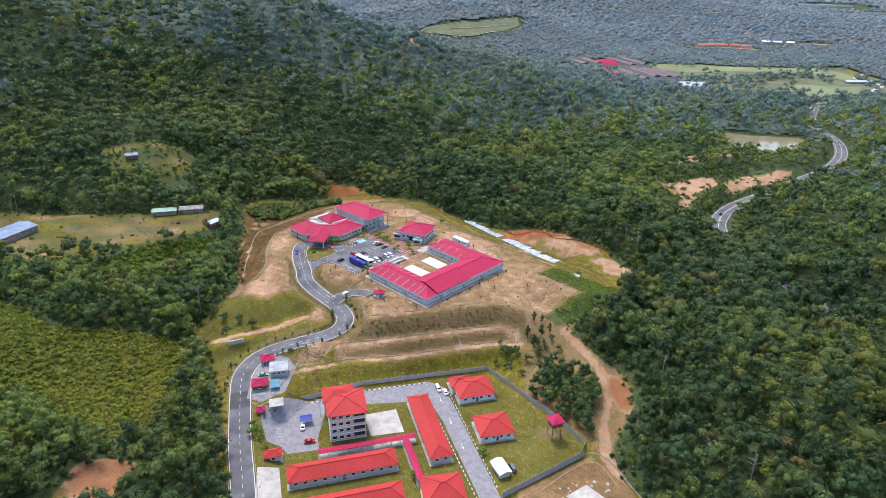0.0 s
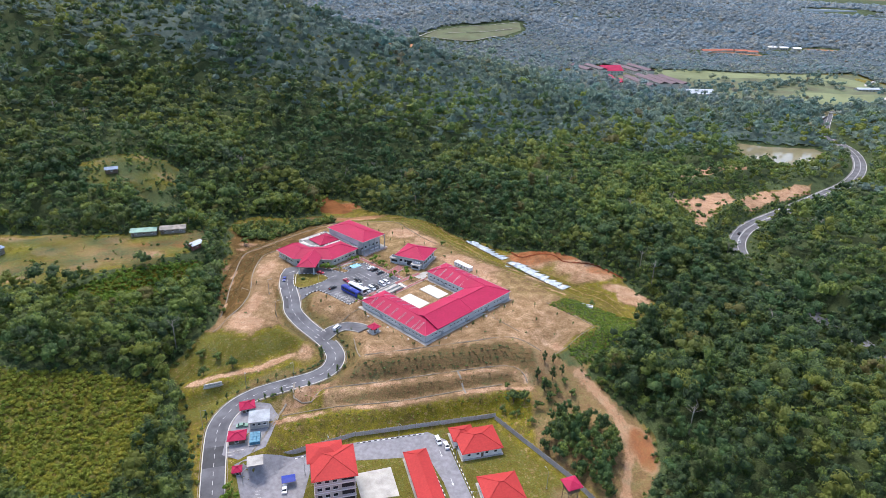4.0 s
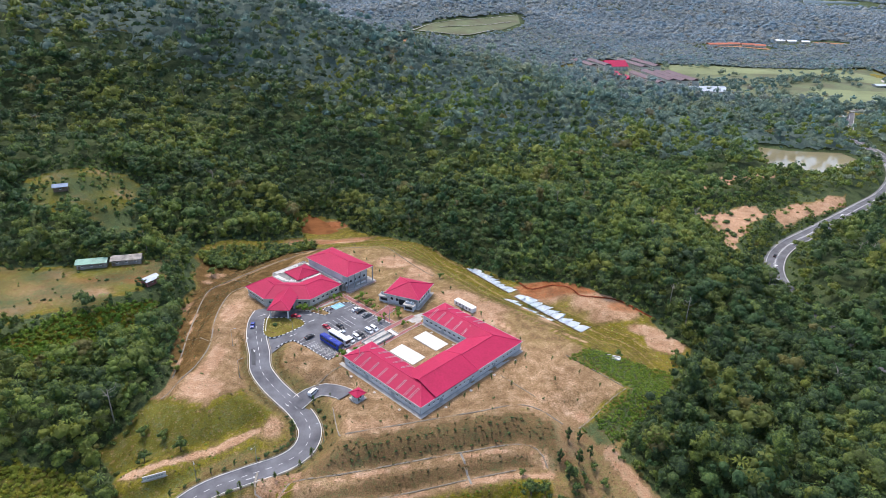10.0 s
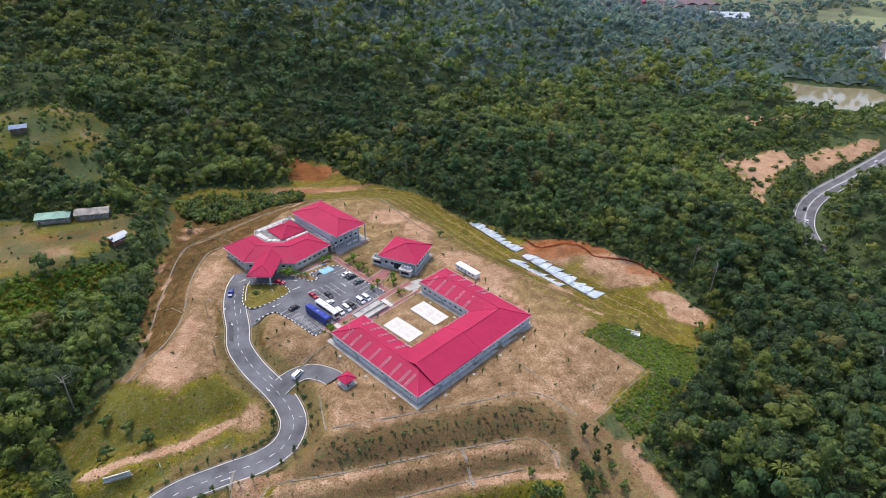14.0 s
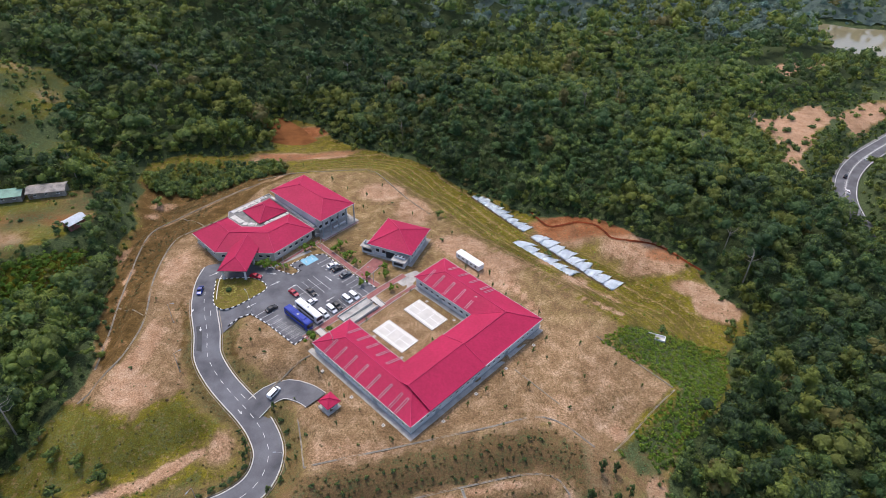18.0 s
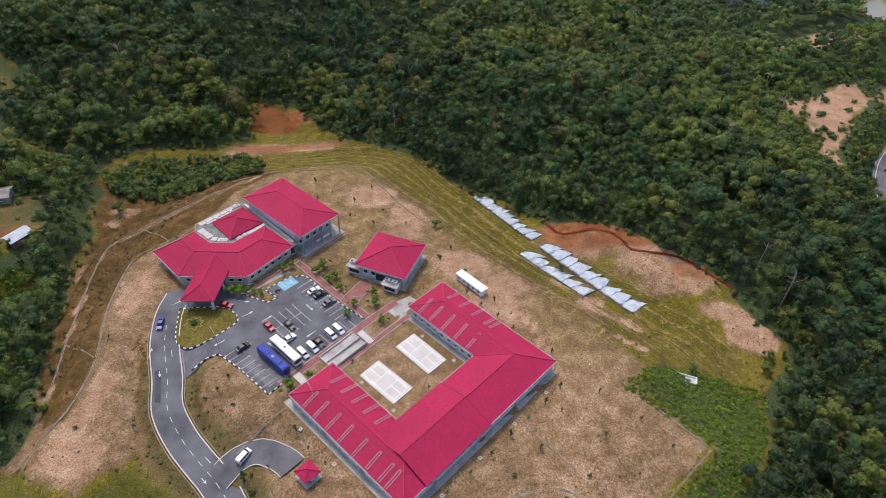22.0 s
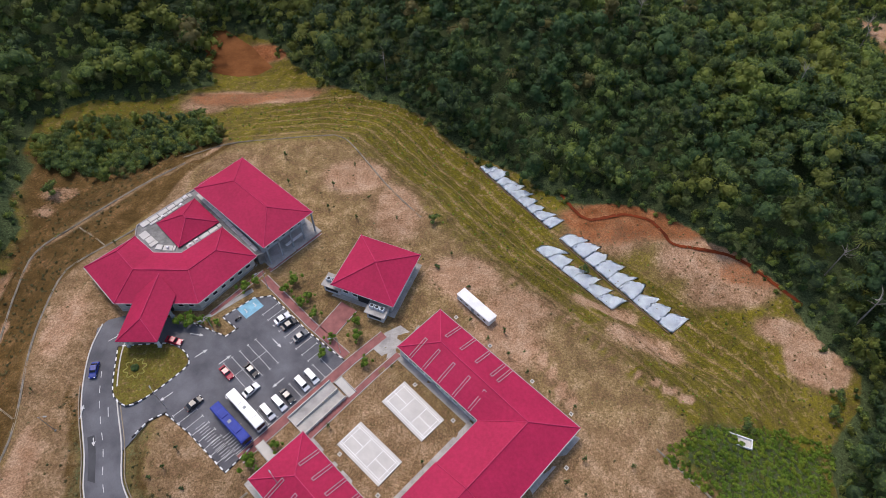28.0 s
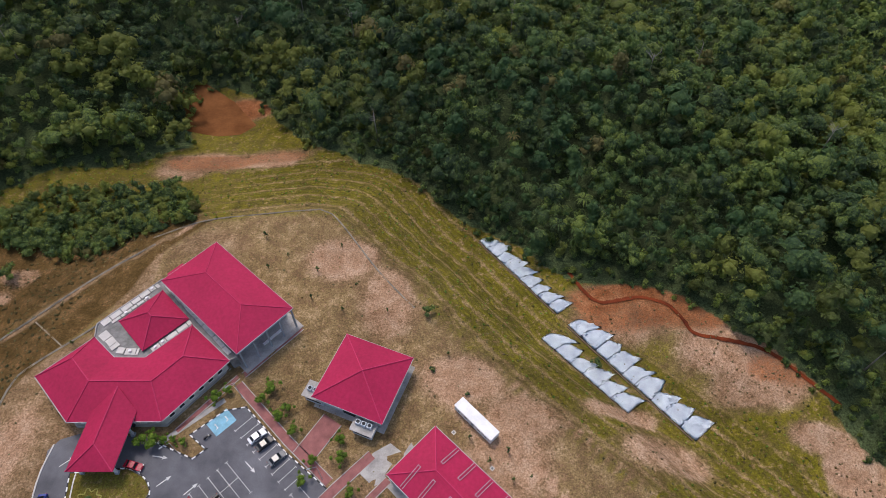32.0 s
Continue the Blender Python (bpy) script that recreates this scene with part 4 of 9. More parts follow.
def add_door(parent, p, q, at, w=1.8, h=2.2, z0=0.1, mat="wall_grey"):
    p, q = Vector((*p, 0)), Vector((*q, 0))
    d = (q - p).normalized()
    c = p + d * at
    m4 = Matrix.Translation((c.x, c.y, z0)) @ Matrix.Rotation(math.atan2(d.y, d.x), 4, "Z")
    o = part("door", boxbm(-w / 2, w / 2, -0.05, 0.03, 0, h), mat, parent)
    o.matrix_basis = m4
    f = part("door_frame", boxbm(-w / 2 - 0.1, w / 2 + 0.1, -0.08, 0.02, h + 0.003, h + 0.12), "white", o)
    return o


def wall_box(parent, name, x0, x1, y0, y1, z0, z1, mat="wall", t=0.25):
    """Four outer walls of a rectangle, each a mesh of its own, with a plinth."""
    for a in ((x0, x1, y0, y0 + t), (x0, x1, y1 - t, y1), (x0, x0 + t, y0 + t, y1 - t), (x1 - t, x1, y0 + t, y1 - t)):
        part(name, boxbm(*a, z0, z1), mat, parent)


def roof_strips(parent, x, y0, z0, y1, z1, w=0.11):
    """A pale flashing strip that runs up a roof slope."""
    bm = bmesh.new()
    v = [bm.verts.new(c) for c in ((x - w, y0, z0 + 0.05), (x + w, y0, z0 + 0.05), (x + w, y1, z1 + 0.05), (x - w, y1, z1 + 0.05))]
    u = [bm.verts.new(c.co + Vector((0, 0, 0.08))) for c in v]
    bm.faces.new(u)
    for k in range(4):
        bm.faces.new((v[k], v[(k + 1) % 4], u[(k + 1) % 4], u[k]))
    bmesh.ops.recalc_face_normals(bm, faces=bm.faces)
    return part("flashing", bm, "fascia", parent)


# ---------------------------------------------------------------- U-shaped building
def u_block():
    ang = math.degrees(math.atan2(43, 41.4))
    b = thing("courtyard_building", pose(-5.2, -40.9, 0, 0, 0, ang), "long U-shaped grey building with crimson hipped roofs round a courtyard", "building")
    ov = 0.35         # eaves' overhang
    E0, E1 = 3.9, 4.35
    # wings, x along the south-east side, y away from it
    # walls
    W = [((ov, ov), (59.8 - ov, ov)), ((59.8 - ov, ov), (59.8 - ov, 44.8 - ov)), ((59.8 - ov, 44.8 - ov), (44.8 + ov, 44.8 - ov)), ((44.8 + ov, 44.8 - ov), (44.8 + ov, 17.8 - ov)),
         ((44.8 + ov, 17.8 - ov), (15 - ov, 17.8 - ov)), ((15 - ov, 17.8 - ov), (15 - ov, 44.6 - ov)), ((15 - ov, 44.6 - ov), (ov, 44.6 - ov)), ((ov, 44.6 - ov), (ov, ov))]
    for (ax, ay), (bx, by) in W:
        d = Vector((bx - ax, by - ay, 0))
        ln = d.length
        o = part("wall", boxbm(0.0, ln - 0.004, 0.0, 0.25, -0.8, 3.75), "wall", b)
        o.matrix_basis = Matrix.Translation((ax, ay, 0)) @ Matrix.Rotation(math.atan2(d.y, d.x), 4, "Z")
        part("plinth", boxbm(0.0, ln, -0.05, -0.003, -0.8, 0.35), "wall_grey", o)
    add_windows(b, W[0][0], W[0][1], 2.2, 22, 1.1, 0.9, 3, (4, 11, 17))
    add_windows(b, W[7][0], W[7][1], 2.2, 17, 1.1, 0.9, 2, (5, 11))
    add_windows(b, W[1][0], W[1][1], 2.2, 15, 1.1, 0.9, 2, (6,))
    add_windows(b, W[3][0], W[3][1], 2.1, 9, 1.5, 1.1, 1)
    add_windows(b, W[4][0], W[4][1], 2.1, 9, 1.5, 1.1, 1)
    add_windows(b, W[5][0], W[5][1], 2.1, 9, 1.5, 1.1, 1)
    add_windows(b, W[2][0], W[2][1], 2.1, 3, 1.5, 1.1, 1)
    add_windows(b, W[6][0], W[6][1], 2.1, 3, 1.5, 1.1, 1)
    for k, at in ((0, 10.6), (0, 27), (0, 41.5), (7, 14), (7, 29), (3, 12), (5, 12)):
        add_door(b, *W[k], at)
    # lower roof over the south-west wing (ridge along y)
    h = 2.45
    v, f = hip_verts(0, 44.6, 0, 15, E0, h)
    v = [(y2, x2, z2) for x2, y2, z2 in v]
    f = [q[::-1] for q in f]
    part("roof", shell(v, f, 0.14), "roof", b)
    for edge in ((4, 5), (0, 4), (3, 4), (1, 5), (2, 5)):
        part("ridge_cap", caps(v, (edge,)), "roof_cap", b)
    # higher roof over the south-east wing, with a gable towards the south-west, turning into the north-east wing
    h1 = 2.75
    v = [(7.6, -0.1, E1), (59.9, -0.1, E1), (59.9, 44.9, E1), (44.7, 44.9, E1), (44.7, 17.9, E1), (7.6, 17.9, E1),
         (7.6, 8.9, E1 + h1), (51.5, 8.9, E1 + h1), (52.3, 37.2, E1 + h1 * 0.93), (51.5, 11.5, E1 + h1)]
    v = v[:8] + [(52.3, 37.2, E1 + h1 * 0.9)]
    f = [[0, 1, 7, 6], [1, 2, 8, 7], [2, 3, 8], [3, 4, 7, 8], [4, 5, 6, 7]]
    part("roof", shell(v, f, 0.14), "roof", b)
    for edge in ((6, 7), (1, 7), (7, 8), (2, 8), (3, 8)):
        part("ridge_cap", caps(v, (edge,)), "roof_cap", b)
    part("valley_gutter", caps(v, ((4, 7),), 0.1), "roof_cap", b)
    # its south-western half is raised a little
    rv = [(7.5, -0.28, E1 + 0.2), (31.0, -0.28, E1 + 0.2), (31.0, 18.08, E1 + 0.2), (7.5, 18.08, E1 + 0.2), (7.5, 8.9, E1 + h1 + 0.42), (31.0, 8.9, E1 + h1 + 0.42)]
    part("raised_roof", shell(rv, [[0, 1, 5, 4], [2, 3, 4, 5]], 0.3), "roof", b)
    for edge in ((4, 5), (0, 4), (3, 4), (1, 5), (2, 5)):
        part("ridge_cap", caps(rv, (edge,), 0.08), "roof_cap", b)
    gb = bmesh.new()
    vs = [gb.verts.new(c) for c in ((7.9, 0.2, E0 - 0.1), (7.9, 17.6, E0 - 0.1), (7.9, 17.6, E1 - 0.1), (7.9, 8.9, E1 + h1 - 0.2), (7.9, 0.2, E1 - 0.1))]
    gb.faces.new(vs[::-1])
    vs2 = [gb.verts.new(c.co + Vector((0.2, 0, 0))) for c in vs]
    gb.faces.new(vs2)
    for k in range(5):
        gb.faces.new((vs[k], vs[(k + 1) % 5], vs2[(k + 1) % 5], vs2[k]))
    bmesh.ops.recalc_face_normals(gb, faces=gb.faces)
    part("gable", gb, "roof", b, "crimson boarded gable end")
    # gutters along the eaves
    for a in ((-0.14, 0.02, 0, 44.6, E0 - 0.2, E0 + 0.02), (0, 7.5, -0.14, 0.02, E0 - 0.2, E0 + 0.02), (7.6, 59.8, -0.26, -0.102, E1 - 0.22, E1 + 0.02), (59.902, 60.05, 0, 44.9, E1 - 0.22, E1 + 0.02),
              (44.7, 59.8, 44.902, 45.05, E1 - 0.22, E1 + 0.02), (0, 15, 44.602, 44.75, E0 - 0.2, E0 + 0.02), (15.0, 15.14, 18, 44.6, E0 - 0.2, E0 + 0.02), (44.56, 44.698, 18, 44.9, E1 - 0.22, E1 + 0.02), (15.2, 44.5, 17.902, 18.04, E1 - 0.22, E1 + 0.02)):
        part("gutter", boxbm(*a), "fascia", b)
    # pale flashings in pairs up the slopes of both cross wings; each pair frames a strip of roof
    slope, slope1 = h / 7.5, h1 * 0.93 / 7.4
    right, left = Matrix(((0, 1, 0, 0), (-1, 0, 0, 0), (0, 0, 1, 0), (0, 0, 0, 1))), Matrix(((0, -1, 0, 0), (1, 0, 0, 0), (0, 0, 1, 0), (0, 0, 0, 1)))

    def flash(y, x0, x1, eave, z, k, turn):
        """Two thin strips from x0 to x1, with a short bar across their upper end."""
        sg = 1 if turn is right else -1
        z0, z1 = z + abs(x0 - eave) * k + 0.10, z + abs(x1 - eave) * k + 0.10
        for off in (-0.34, 0.34):
            o = roof_strips(b, 0, sg * x0, z0, sg * x1, z1, 0.055)
            o.matrix_basis = Matrix.Translation((0, y + off, 0)) @ turn
        x2 = x1 - 0.12 if x1 > x0 else x1 + 0.12
        o = roof_strips(b, 0, sg * x2, z1 - 0.12 * k, sg * x1, z1, 0.40)
        o.matrix_basis = Matrix.Translation((0, y, 0)) @ turn
    for y in (6.5, 9.0, 13.5, 18.5, 24, 29, 34, 38.5):
        flash(y, 0.25, 5.4, 0.0, E0, slope, right)
    for y in (20.5, 25, 29.5, 34, 38.5):
        flash(y, 14.8, 9.6, 15.0, E0, slope, left)
    for y in (20.5, 22.6, 27.5, 32.5, 37.5):
        flash(y, 59.6, 54.4, 59.9, E1, slope1, left)
    for y in (21, 26, 31, 36, 40.5):
        flash(y, 45.0, 50.6, 44.7, E1, slope1, right)
    # concrete aprons
    for a in ((-1.2, 61, -1.2, 0.7, -0.9, 0.06), (-1.2, 0.7, 0.72, 46, -0.9, 0.06), (59.1, 61, 0.72, 46, -0.9, 0.06), (15.1, 44.6, 17.1, 20.2, -0.9, 0.05), (14.3, 16.2, 20.22, 45, -0.9, 0.05), (43.6, 45.4, 20.22, 45, -0.9, 0.05)):
        part("apron", boxbm(*a), "concrete", b)
    # downpipes
    for x, y in ((0.75, 12), (0.75, 28), (14, 0.75), (30, 0.75), (46, 0.75), (59.05, 20), (59.05, 36)):
        bm = bmesh.new()
        tube(bm, (x, y, 0), (x, y, 3.8), 0.07, 0.07, 6)
        part("downpipe", bm, "white", b)
    return b


u_block()


# ---------------------------------------------------------------- main office with porch
def wall_ring(parent, poly, inset, z0, z1, mat, wins=0, win_z=2.0, every=2.6):
    """Walls along the edges of a polygon (anticlockwise), set in from it."""
    n = len(poly)
    P = [Vector((x, y, 0)) for x, y in poly]
    ins = []
    for i in range(n):
        a, b2, c = P[i - 1], P[i], P[(i + 1) % n]
        d0, d1 = (b2 - a).normalized(), (c - b2).normalized()
        n0, n1 = Vector((-d0.y, d0.x, 0)), Vector((-d1.y, d1.x, 0))
        k = (n0 + n1)
        k = k / max(0.35, k.dot(n0))
        ins.append(b2 + k * inset)
    for i in range(n):
        a, b2 = ins[i], ins[(i + 1) % n]
        d = b2 - a
        o = part("wall", boxbm(0.003, d.length - 0.003, 0.0, 0.25, z0, z1), mat, parent)
        o.matrix_basis = Matrix.Translation(a) @ Matrix.Rotation(math.atan2(d.y, d.x), 4, "Z")
        if wins and d.length > 5:
            add_windows(parent, a[:2], b2[:2], win_z, max(1, int(d.length / every)), 1.5, 1.2, 0.8)
    return ins


def office():
    b = thing("office_building", pose(0, 0, 0), "low grey office with crimson chevron roof and a hipped porch", "building")
    z, r = 4.2, 7.0
    ev = [(-92.4, 45.4), (-80.6, 34.1), (-58.9, 34.4), (-46.6, 49.9), (-58.3, 60.0), (-67.5, 50.7), (-75.2, 50.7), (-81.9, 56.3)]
    rd = [(-83.6, 49.0), (-77.4, 43.0), (-62.8, 43.0), (-57.0, 49.6)]
    v = [(*p, z) for p in ev] + [(*p, r) for p in rd]
    f = [[0, 1, 9, 8], [1, 2, 10, 9], [2, 3, 11, 10], [3, 4, 11], [4, 5, 10, 11], [5, 6, 9, 10], [6, 7, 8, 9], [7, 0, 8]]
    part("roof", shell(v, f, 0.15), "roof", b)
    for edge in ((8, 9), (9, 10), (10, 11), (0, 8), (1, 9), (2, 10), (3, 11), (4, 11), (7, 8)):
        part("ridge_cap", caps(v, (edge,)), "roof_cap", b)
    for i in range(8):
        a, c = Vector(v[i]), Vector(v[(i + 1) % 8])
        out = Vector(((c - a).y, -(c - a).x, 0)).normalized() * 0.1
        bm = bmesh.new()
        tube(bm, a + out - Vector((0, 0, 0.08)), c + out - Vector((0, 0, 0.08)), 0.11, 0.11, 5)
        part("gutter", bm, "fascia", b)
    wall_ring(b, ev, 0.9, -0.3, 4.0, "wall_cream", 1, 1.9, 2.8)
    part("plinth", prism([(p[0] * 0.97 - 2.0, p[1] * 0.97 + 1.4) for p in ev], -0.3, 0.12), "concrete", b)
    # flat concrete roof ring, with coping, round the hipped roof of the inner court
    ring_o = [(-82.8, 60.1), (-82.0, 56.4), (-75.3, 50.8), (-67.4, 50.8), (-58.3, 60.12), (-46.5, 50.0), (-44.9, 50.9), (-57.0, 62.6), (-69.8, 74.5)]
    part("flat_roof", prism(ring_o, -0.2, 4.02), "concrete_dark", b, "stained grey concrete flat roof")
    for i in (0, 8, 7, 5):
        a, c = ring_o[i], ring_o[(i + 1) % 9]
        d = Vector((c[0] - a[0], c[1] - a[1], 0))
        o = part("parapet", boxbm(0, d.length, 0.02, 0.26, 4.022, 4.4), "concrete", b)
        o.matrix_basis = Matrix.Translation((*a, 0)) @ Matrix.Rotation(math.atan2(d.y, d.x), 4, "Z")
    rs = random.Random(5)
    for (ax, ay), (cx, cy), half in (((-81.4, 59.9), (-70.4, 72.6), 0.95), ((-79.0, 60.4), (-71.6, 68.6), 0.45), ((-80.6, 57.7), (-75.4, 53.2), 1.15), ((-75.2, 52.6), (-69.4, 52.2), 0.9), ((-66.6, 52.6), (-58.8, 61.0), 0.7), ((-68.4, 72.4), (-46.4, 51.2), 0.55)):
        d = Vector((cx - ax, cy - ay, 0))
        ln, ang = d.length, math.degrees(math.atan2(d.y, d.x))
        at = 0.0
        while at < ln - 0.8:
            w = min(rs.uniform(1.5, 3.2), ln - at)
            t = (at + w / 2) / ln
            o = part("roof_slab", boxbm(-w / 2 + 0.14, w / 2 - 0.14, -half * rs.uniform(0.75, 1), half, 0, rs.uniform(0.12, 0.3), bevel=0.02), "court", b)
            o.matrix_basis = pose(ax + d.x * t, ay + d.y * t, 4.024, 0, 0, ang + rs.uniform(-2, 2))
            if rs.random() < 0.3:
                o = part("roof_box", boxbm(-0.35, 0.35, -0.3, 0.3, 0, 0.4, bevel=0.03), "white", b)
                o.matrix_basis = pose(ax + d.x * t, ay + d.y * t, 4.34, 0, 0, ang)
            at += w
    inner = [(-77.1, 60.7), (-68.5, 52.2), (-59.4, 61.6), (-68.6, 70.4)]
    c0 = (-69.0, 61.8)
    c1 = (-67.9, 60.7)
    v = [(*p, 4.6) for p in inner] + [(*c0, 7.3), (*c1, 7.3)]
    part("court_roof", shell(v, [[0, 1, 5, 4], [1, 2, 5], [2, 3, 4, 5], [3, 0, 4]], 0.15), "roof", b)
    for edge in ((0, 4), (1, 5), (2, 5), (3, 4), (4, 5)):
        part("ridge_cap", caps(v, (edge,)), "roof_cap", b)
    # porch: a hipped roof on four columns
    pv = [(-76.2, 22.6, 5.0), (-65.9, 22.6, 5.0), (-64.9, 36.5, 5.0), (-75.2, 36.5, 5.0), (-70.9, 27.9, 7.2), (-70.0, 41.5, 7.2)]
    part("porch_roof", shell(pv, [[0, 1, 4], [1, 2, 5, 4], [3, 0, 4, 5]], 0.18), "roof", b)
    for edge in ((0, 4), (1, 4), (4, 5)):
        part("ridge_cap", caps(pv, (edge,)), "roof_cap", b)
    part("porch_fascia", shell([(-76.1, 22.7, 5.0), (-66.0, 22.7, 5.0), (-65.0, 36.4, 5.0), (-75.1, 36.4, 5.0)], [[0, 1, 2, 3]], 0.45), "fascia", b)
    for x, y in ((-75.0, 24.0), (-67.2, 24.0), (-66.4, 32.8), (-74.3, 32.8)):
        part("column", boxbm(x - 0.3, x + 0.3, y - 0.3, y + 0.3, 0, 4.6, bevel=0.03), "wall", b)
        part("column_base", boxbm(x - 0.45, x + 0.45, y - 0.45, y + 0.45, 0, 0.6), "wall_grey", b)
    part("entrance", boxbm(-74.0, -66.6, 34.6, 35.2, 0.0, 3.6), "dark", b, "dark glazed entrance")
    for x in (-72.2, -70.3, -68.4):
        part("mullion", boxbm(x - 0.06, x + 0.06, 34.5, 34.6, 0, 3.5), "white", b)
    return b


office()


def hall():
    b = thing("assembly_hall", pose(-43.8, 49.6, 0, 0, 0, 48.6), "tall open-sided grey hall under a crimson hipped roof", "building")
    L, W = 17.4, 32.2
    v, f = hip_verts(0, W, 0, L, 8.2, 2.7)
    v = [(y2, x2, z2) for x2, y2, z2 in v]
    f = [q[::-1] for q in f]
    part("roof", shell(v, f, 0.18), "roof", b)
    for edge in ((4, 5), (0, 4), (3, 4), (1, 5), (2, 5)):
        part("ridge_cap", caps(v, (edge,), 0.1), "roof_cap", b)
    for i in range(4):
        bm = bmesh.new()
        tube(bm, Vector(v[i]) - Vector((0, 0, 0.1)), Vector(v[(i + 1) % 4]) - Vector((0, 0, 0.1)), 0.12, 0.12, 5)
        part("gutter", bm, "fascia", b)
    part("floor_slab", boxbm(-0.3, 18.0, -1.4, 32.0, -0.3, 0.3), "concrete", b)
    part("wall", boxbm(1.0, 17.0, 4.6, 4.85, 0.302, 7.9), "wall", b)
    part("wall", boxbm(1.0, 1.25, 4.86, 31.0, 0.302, 7.9), "wall", b)
    part("wall", boxbm(1.26, 17.0, 30.75, 31.0, 0.302, 7.9), "wall", b)
    part("wall", boxbm(16.75, 17.0, 4.86, 30.74, 0.302, 3.0), "wall", b)
    part("upper_wall", boxbm(16.75, 17.0, 4.86, 30.74, 6.6, 7.9), "wall", b)
    add_windows(b, (1.0, 4.6), (17.0, 4.6), 2.0, 5, 1.6, 1.4, 0.6)
    add_windows(b, (17.0, 4.86), (17.0, 30.7), 1.9, 7, 1.6, 1.2, 0.6)
    for k in range(5):
        part("column", boxbm(0.5 + k * 4.0, 0.9 + k * 4.0, -0.2, 0.2, 0.302, 8.0, bevel=0.02), "wall_grey", b)
    for k in range(6):
        part("column", boxbm(17.05, 17.35, 5.2 + k * 5.0, 5.6 + k * 5.0, 0.302, 8.0, bevel=0.02), "wall_grey", b)
    part("bench", boxbm(7.5, 13.5, 1.6, 2.2, 0.302, 0.75), "white", b)
    part("annexe", boxbm(3.0, 7.0, 32.01, 34.2, -0.2, 6.3), "wall", b)
    part("annexe_roof", shell([(2.6, 32.0, 6.9), (7.4, 32.0, 6.9), (7.4, 34.6, 6.3), (2.6, 34.6, 6.3)], [[0, 1, 2, 3]], 0.15), "roof", b)
    return b


hall()


def pavilion():
    b = thing("square_pavilion", pose(-13.3, 45.2, 0, 0, 0, -21.5), "square pavilion with a crimson pyramid roof and corner plant rooms", "building")
    h = 9.1
    v = [(-h, -h, 5.2), (h, -h, 5.2), (h, h, 5.2), (-h, h, 5.2), (0, 0, 8.6)]
    part("roof", shell(v, [[0, 1, 4], [1, 2, 4], [2, 3, 4], [3, 0, 4]], 0.16), "roof", b)
    for edge in ((0, 4), (1, 4), (2, 4), (3, 4)):
        part("ridge_cap", caps(v, (edge,)), "roof_cap", b)
    for i in range(4):
        bm = bmesh.new()
        tube(bm, Vector(v[i]) - Vector((0, 0, 0.1)), Vector(v[(i + 1) % 4]) - Vector((0, 0, 0.1)), 0.12, 0.12, 5)
        part("gutter", bm, "fascia", b)
    wall_box(b, "wall", -h + 1.2, h - 1.2, -h + 1.2, h - 1.2, -0.2, 5.0, "wall")
    part("floor_slab", boxbm(-h - 0.2, h + 0.2, -h - 0.2, h + 0.2, -0.3, 0.15), "concrete", b)
    add_windows(b, (-h + 1.2, -h + 1.2), (h - 1.2, -h + 1.2), 2.4, 5, 1.6, 1.6, 1, (2,))
    add_windows(b, (h - 1.2, -h + 1.2), (h - 1.2, h - 1.2), 2.4, 5, 1.6, 1.6, 1)
    add_windows(b, (-h + 1.2, h - 1.2), (-h + 1.2, -h + 1.2), 2.4, 5, 1.6, 1.6, 1)
    # dark panel on the wall face, in place of a doorway's shade
    part("entrance", boxbm(-1.8, 1.8, -h + 1.0, -h + 1.19, 0.15, 2.9), "dark", b, "flat dark panel for a shaded entrance")
    for cx, cy in ((-h - 0.4, -h + 2.4), (h - 4.2, -h - 0.9)):
        o = part("plant_room", boxbm(cx - 2.4, cx + 2.4, cy - 1.7, cy + 1.7, -0.2, 2.9, bevel=0.03), "wall", b, "pale rendered plant room with flat roof")
        part("slab_roof", boxbm(cx - 2.9, cx + 2.9, cy - 2.2, cy + 2.2, 2.903, 3.15, bevel=0.02), "concrete", o)
        part("louvre", boxbm(cx - 1.8, cx + 1.8, cy - 1.76, cy - 1.703, 0.9, 2.2), "dark", o)
        for k in range(3):
            x = cx - 1.5 + k * 1.45
            u = part("condenser", boxbm(x - 0.6, x + 0.6, cy - 0.6, cy + 0.5, 3.153, 4.15, bevel=0.05), "tin", b, "pale blue-grey air-conditioning condenser")
            bm = bmesh.new()
            tube(bm, (x, cy - 0.05, 4.152), (x, cy - 0.05, 4.2), 0.42, 0.42, 14)
            part("fan_grille", bm, "dark", u)
    return b


pavilion()


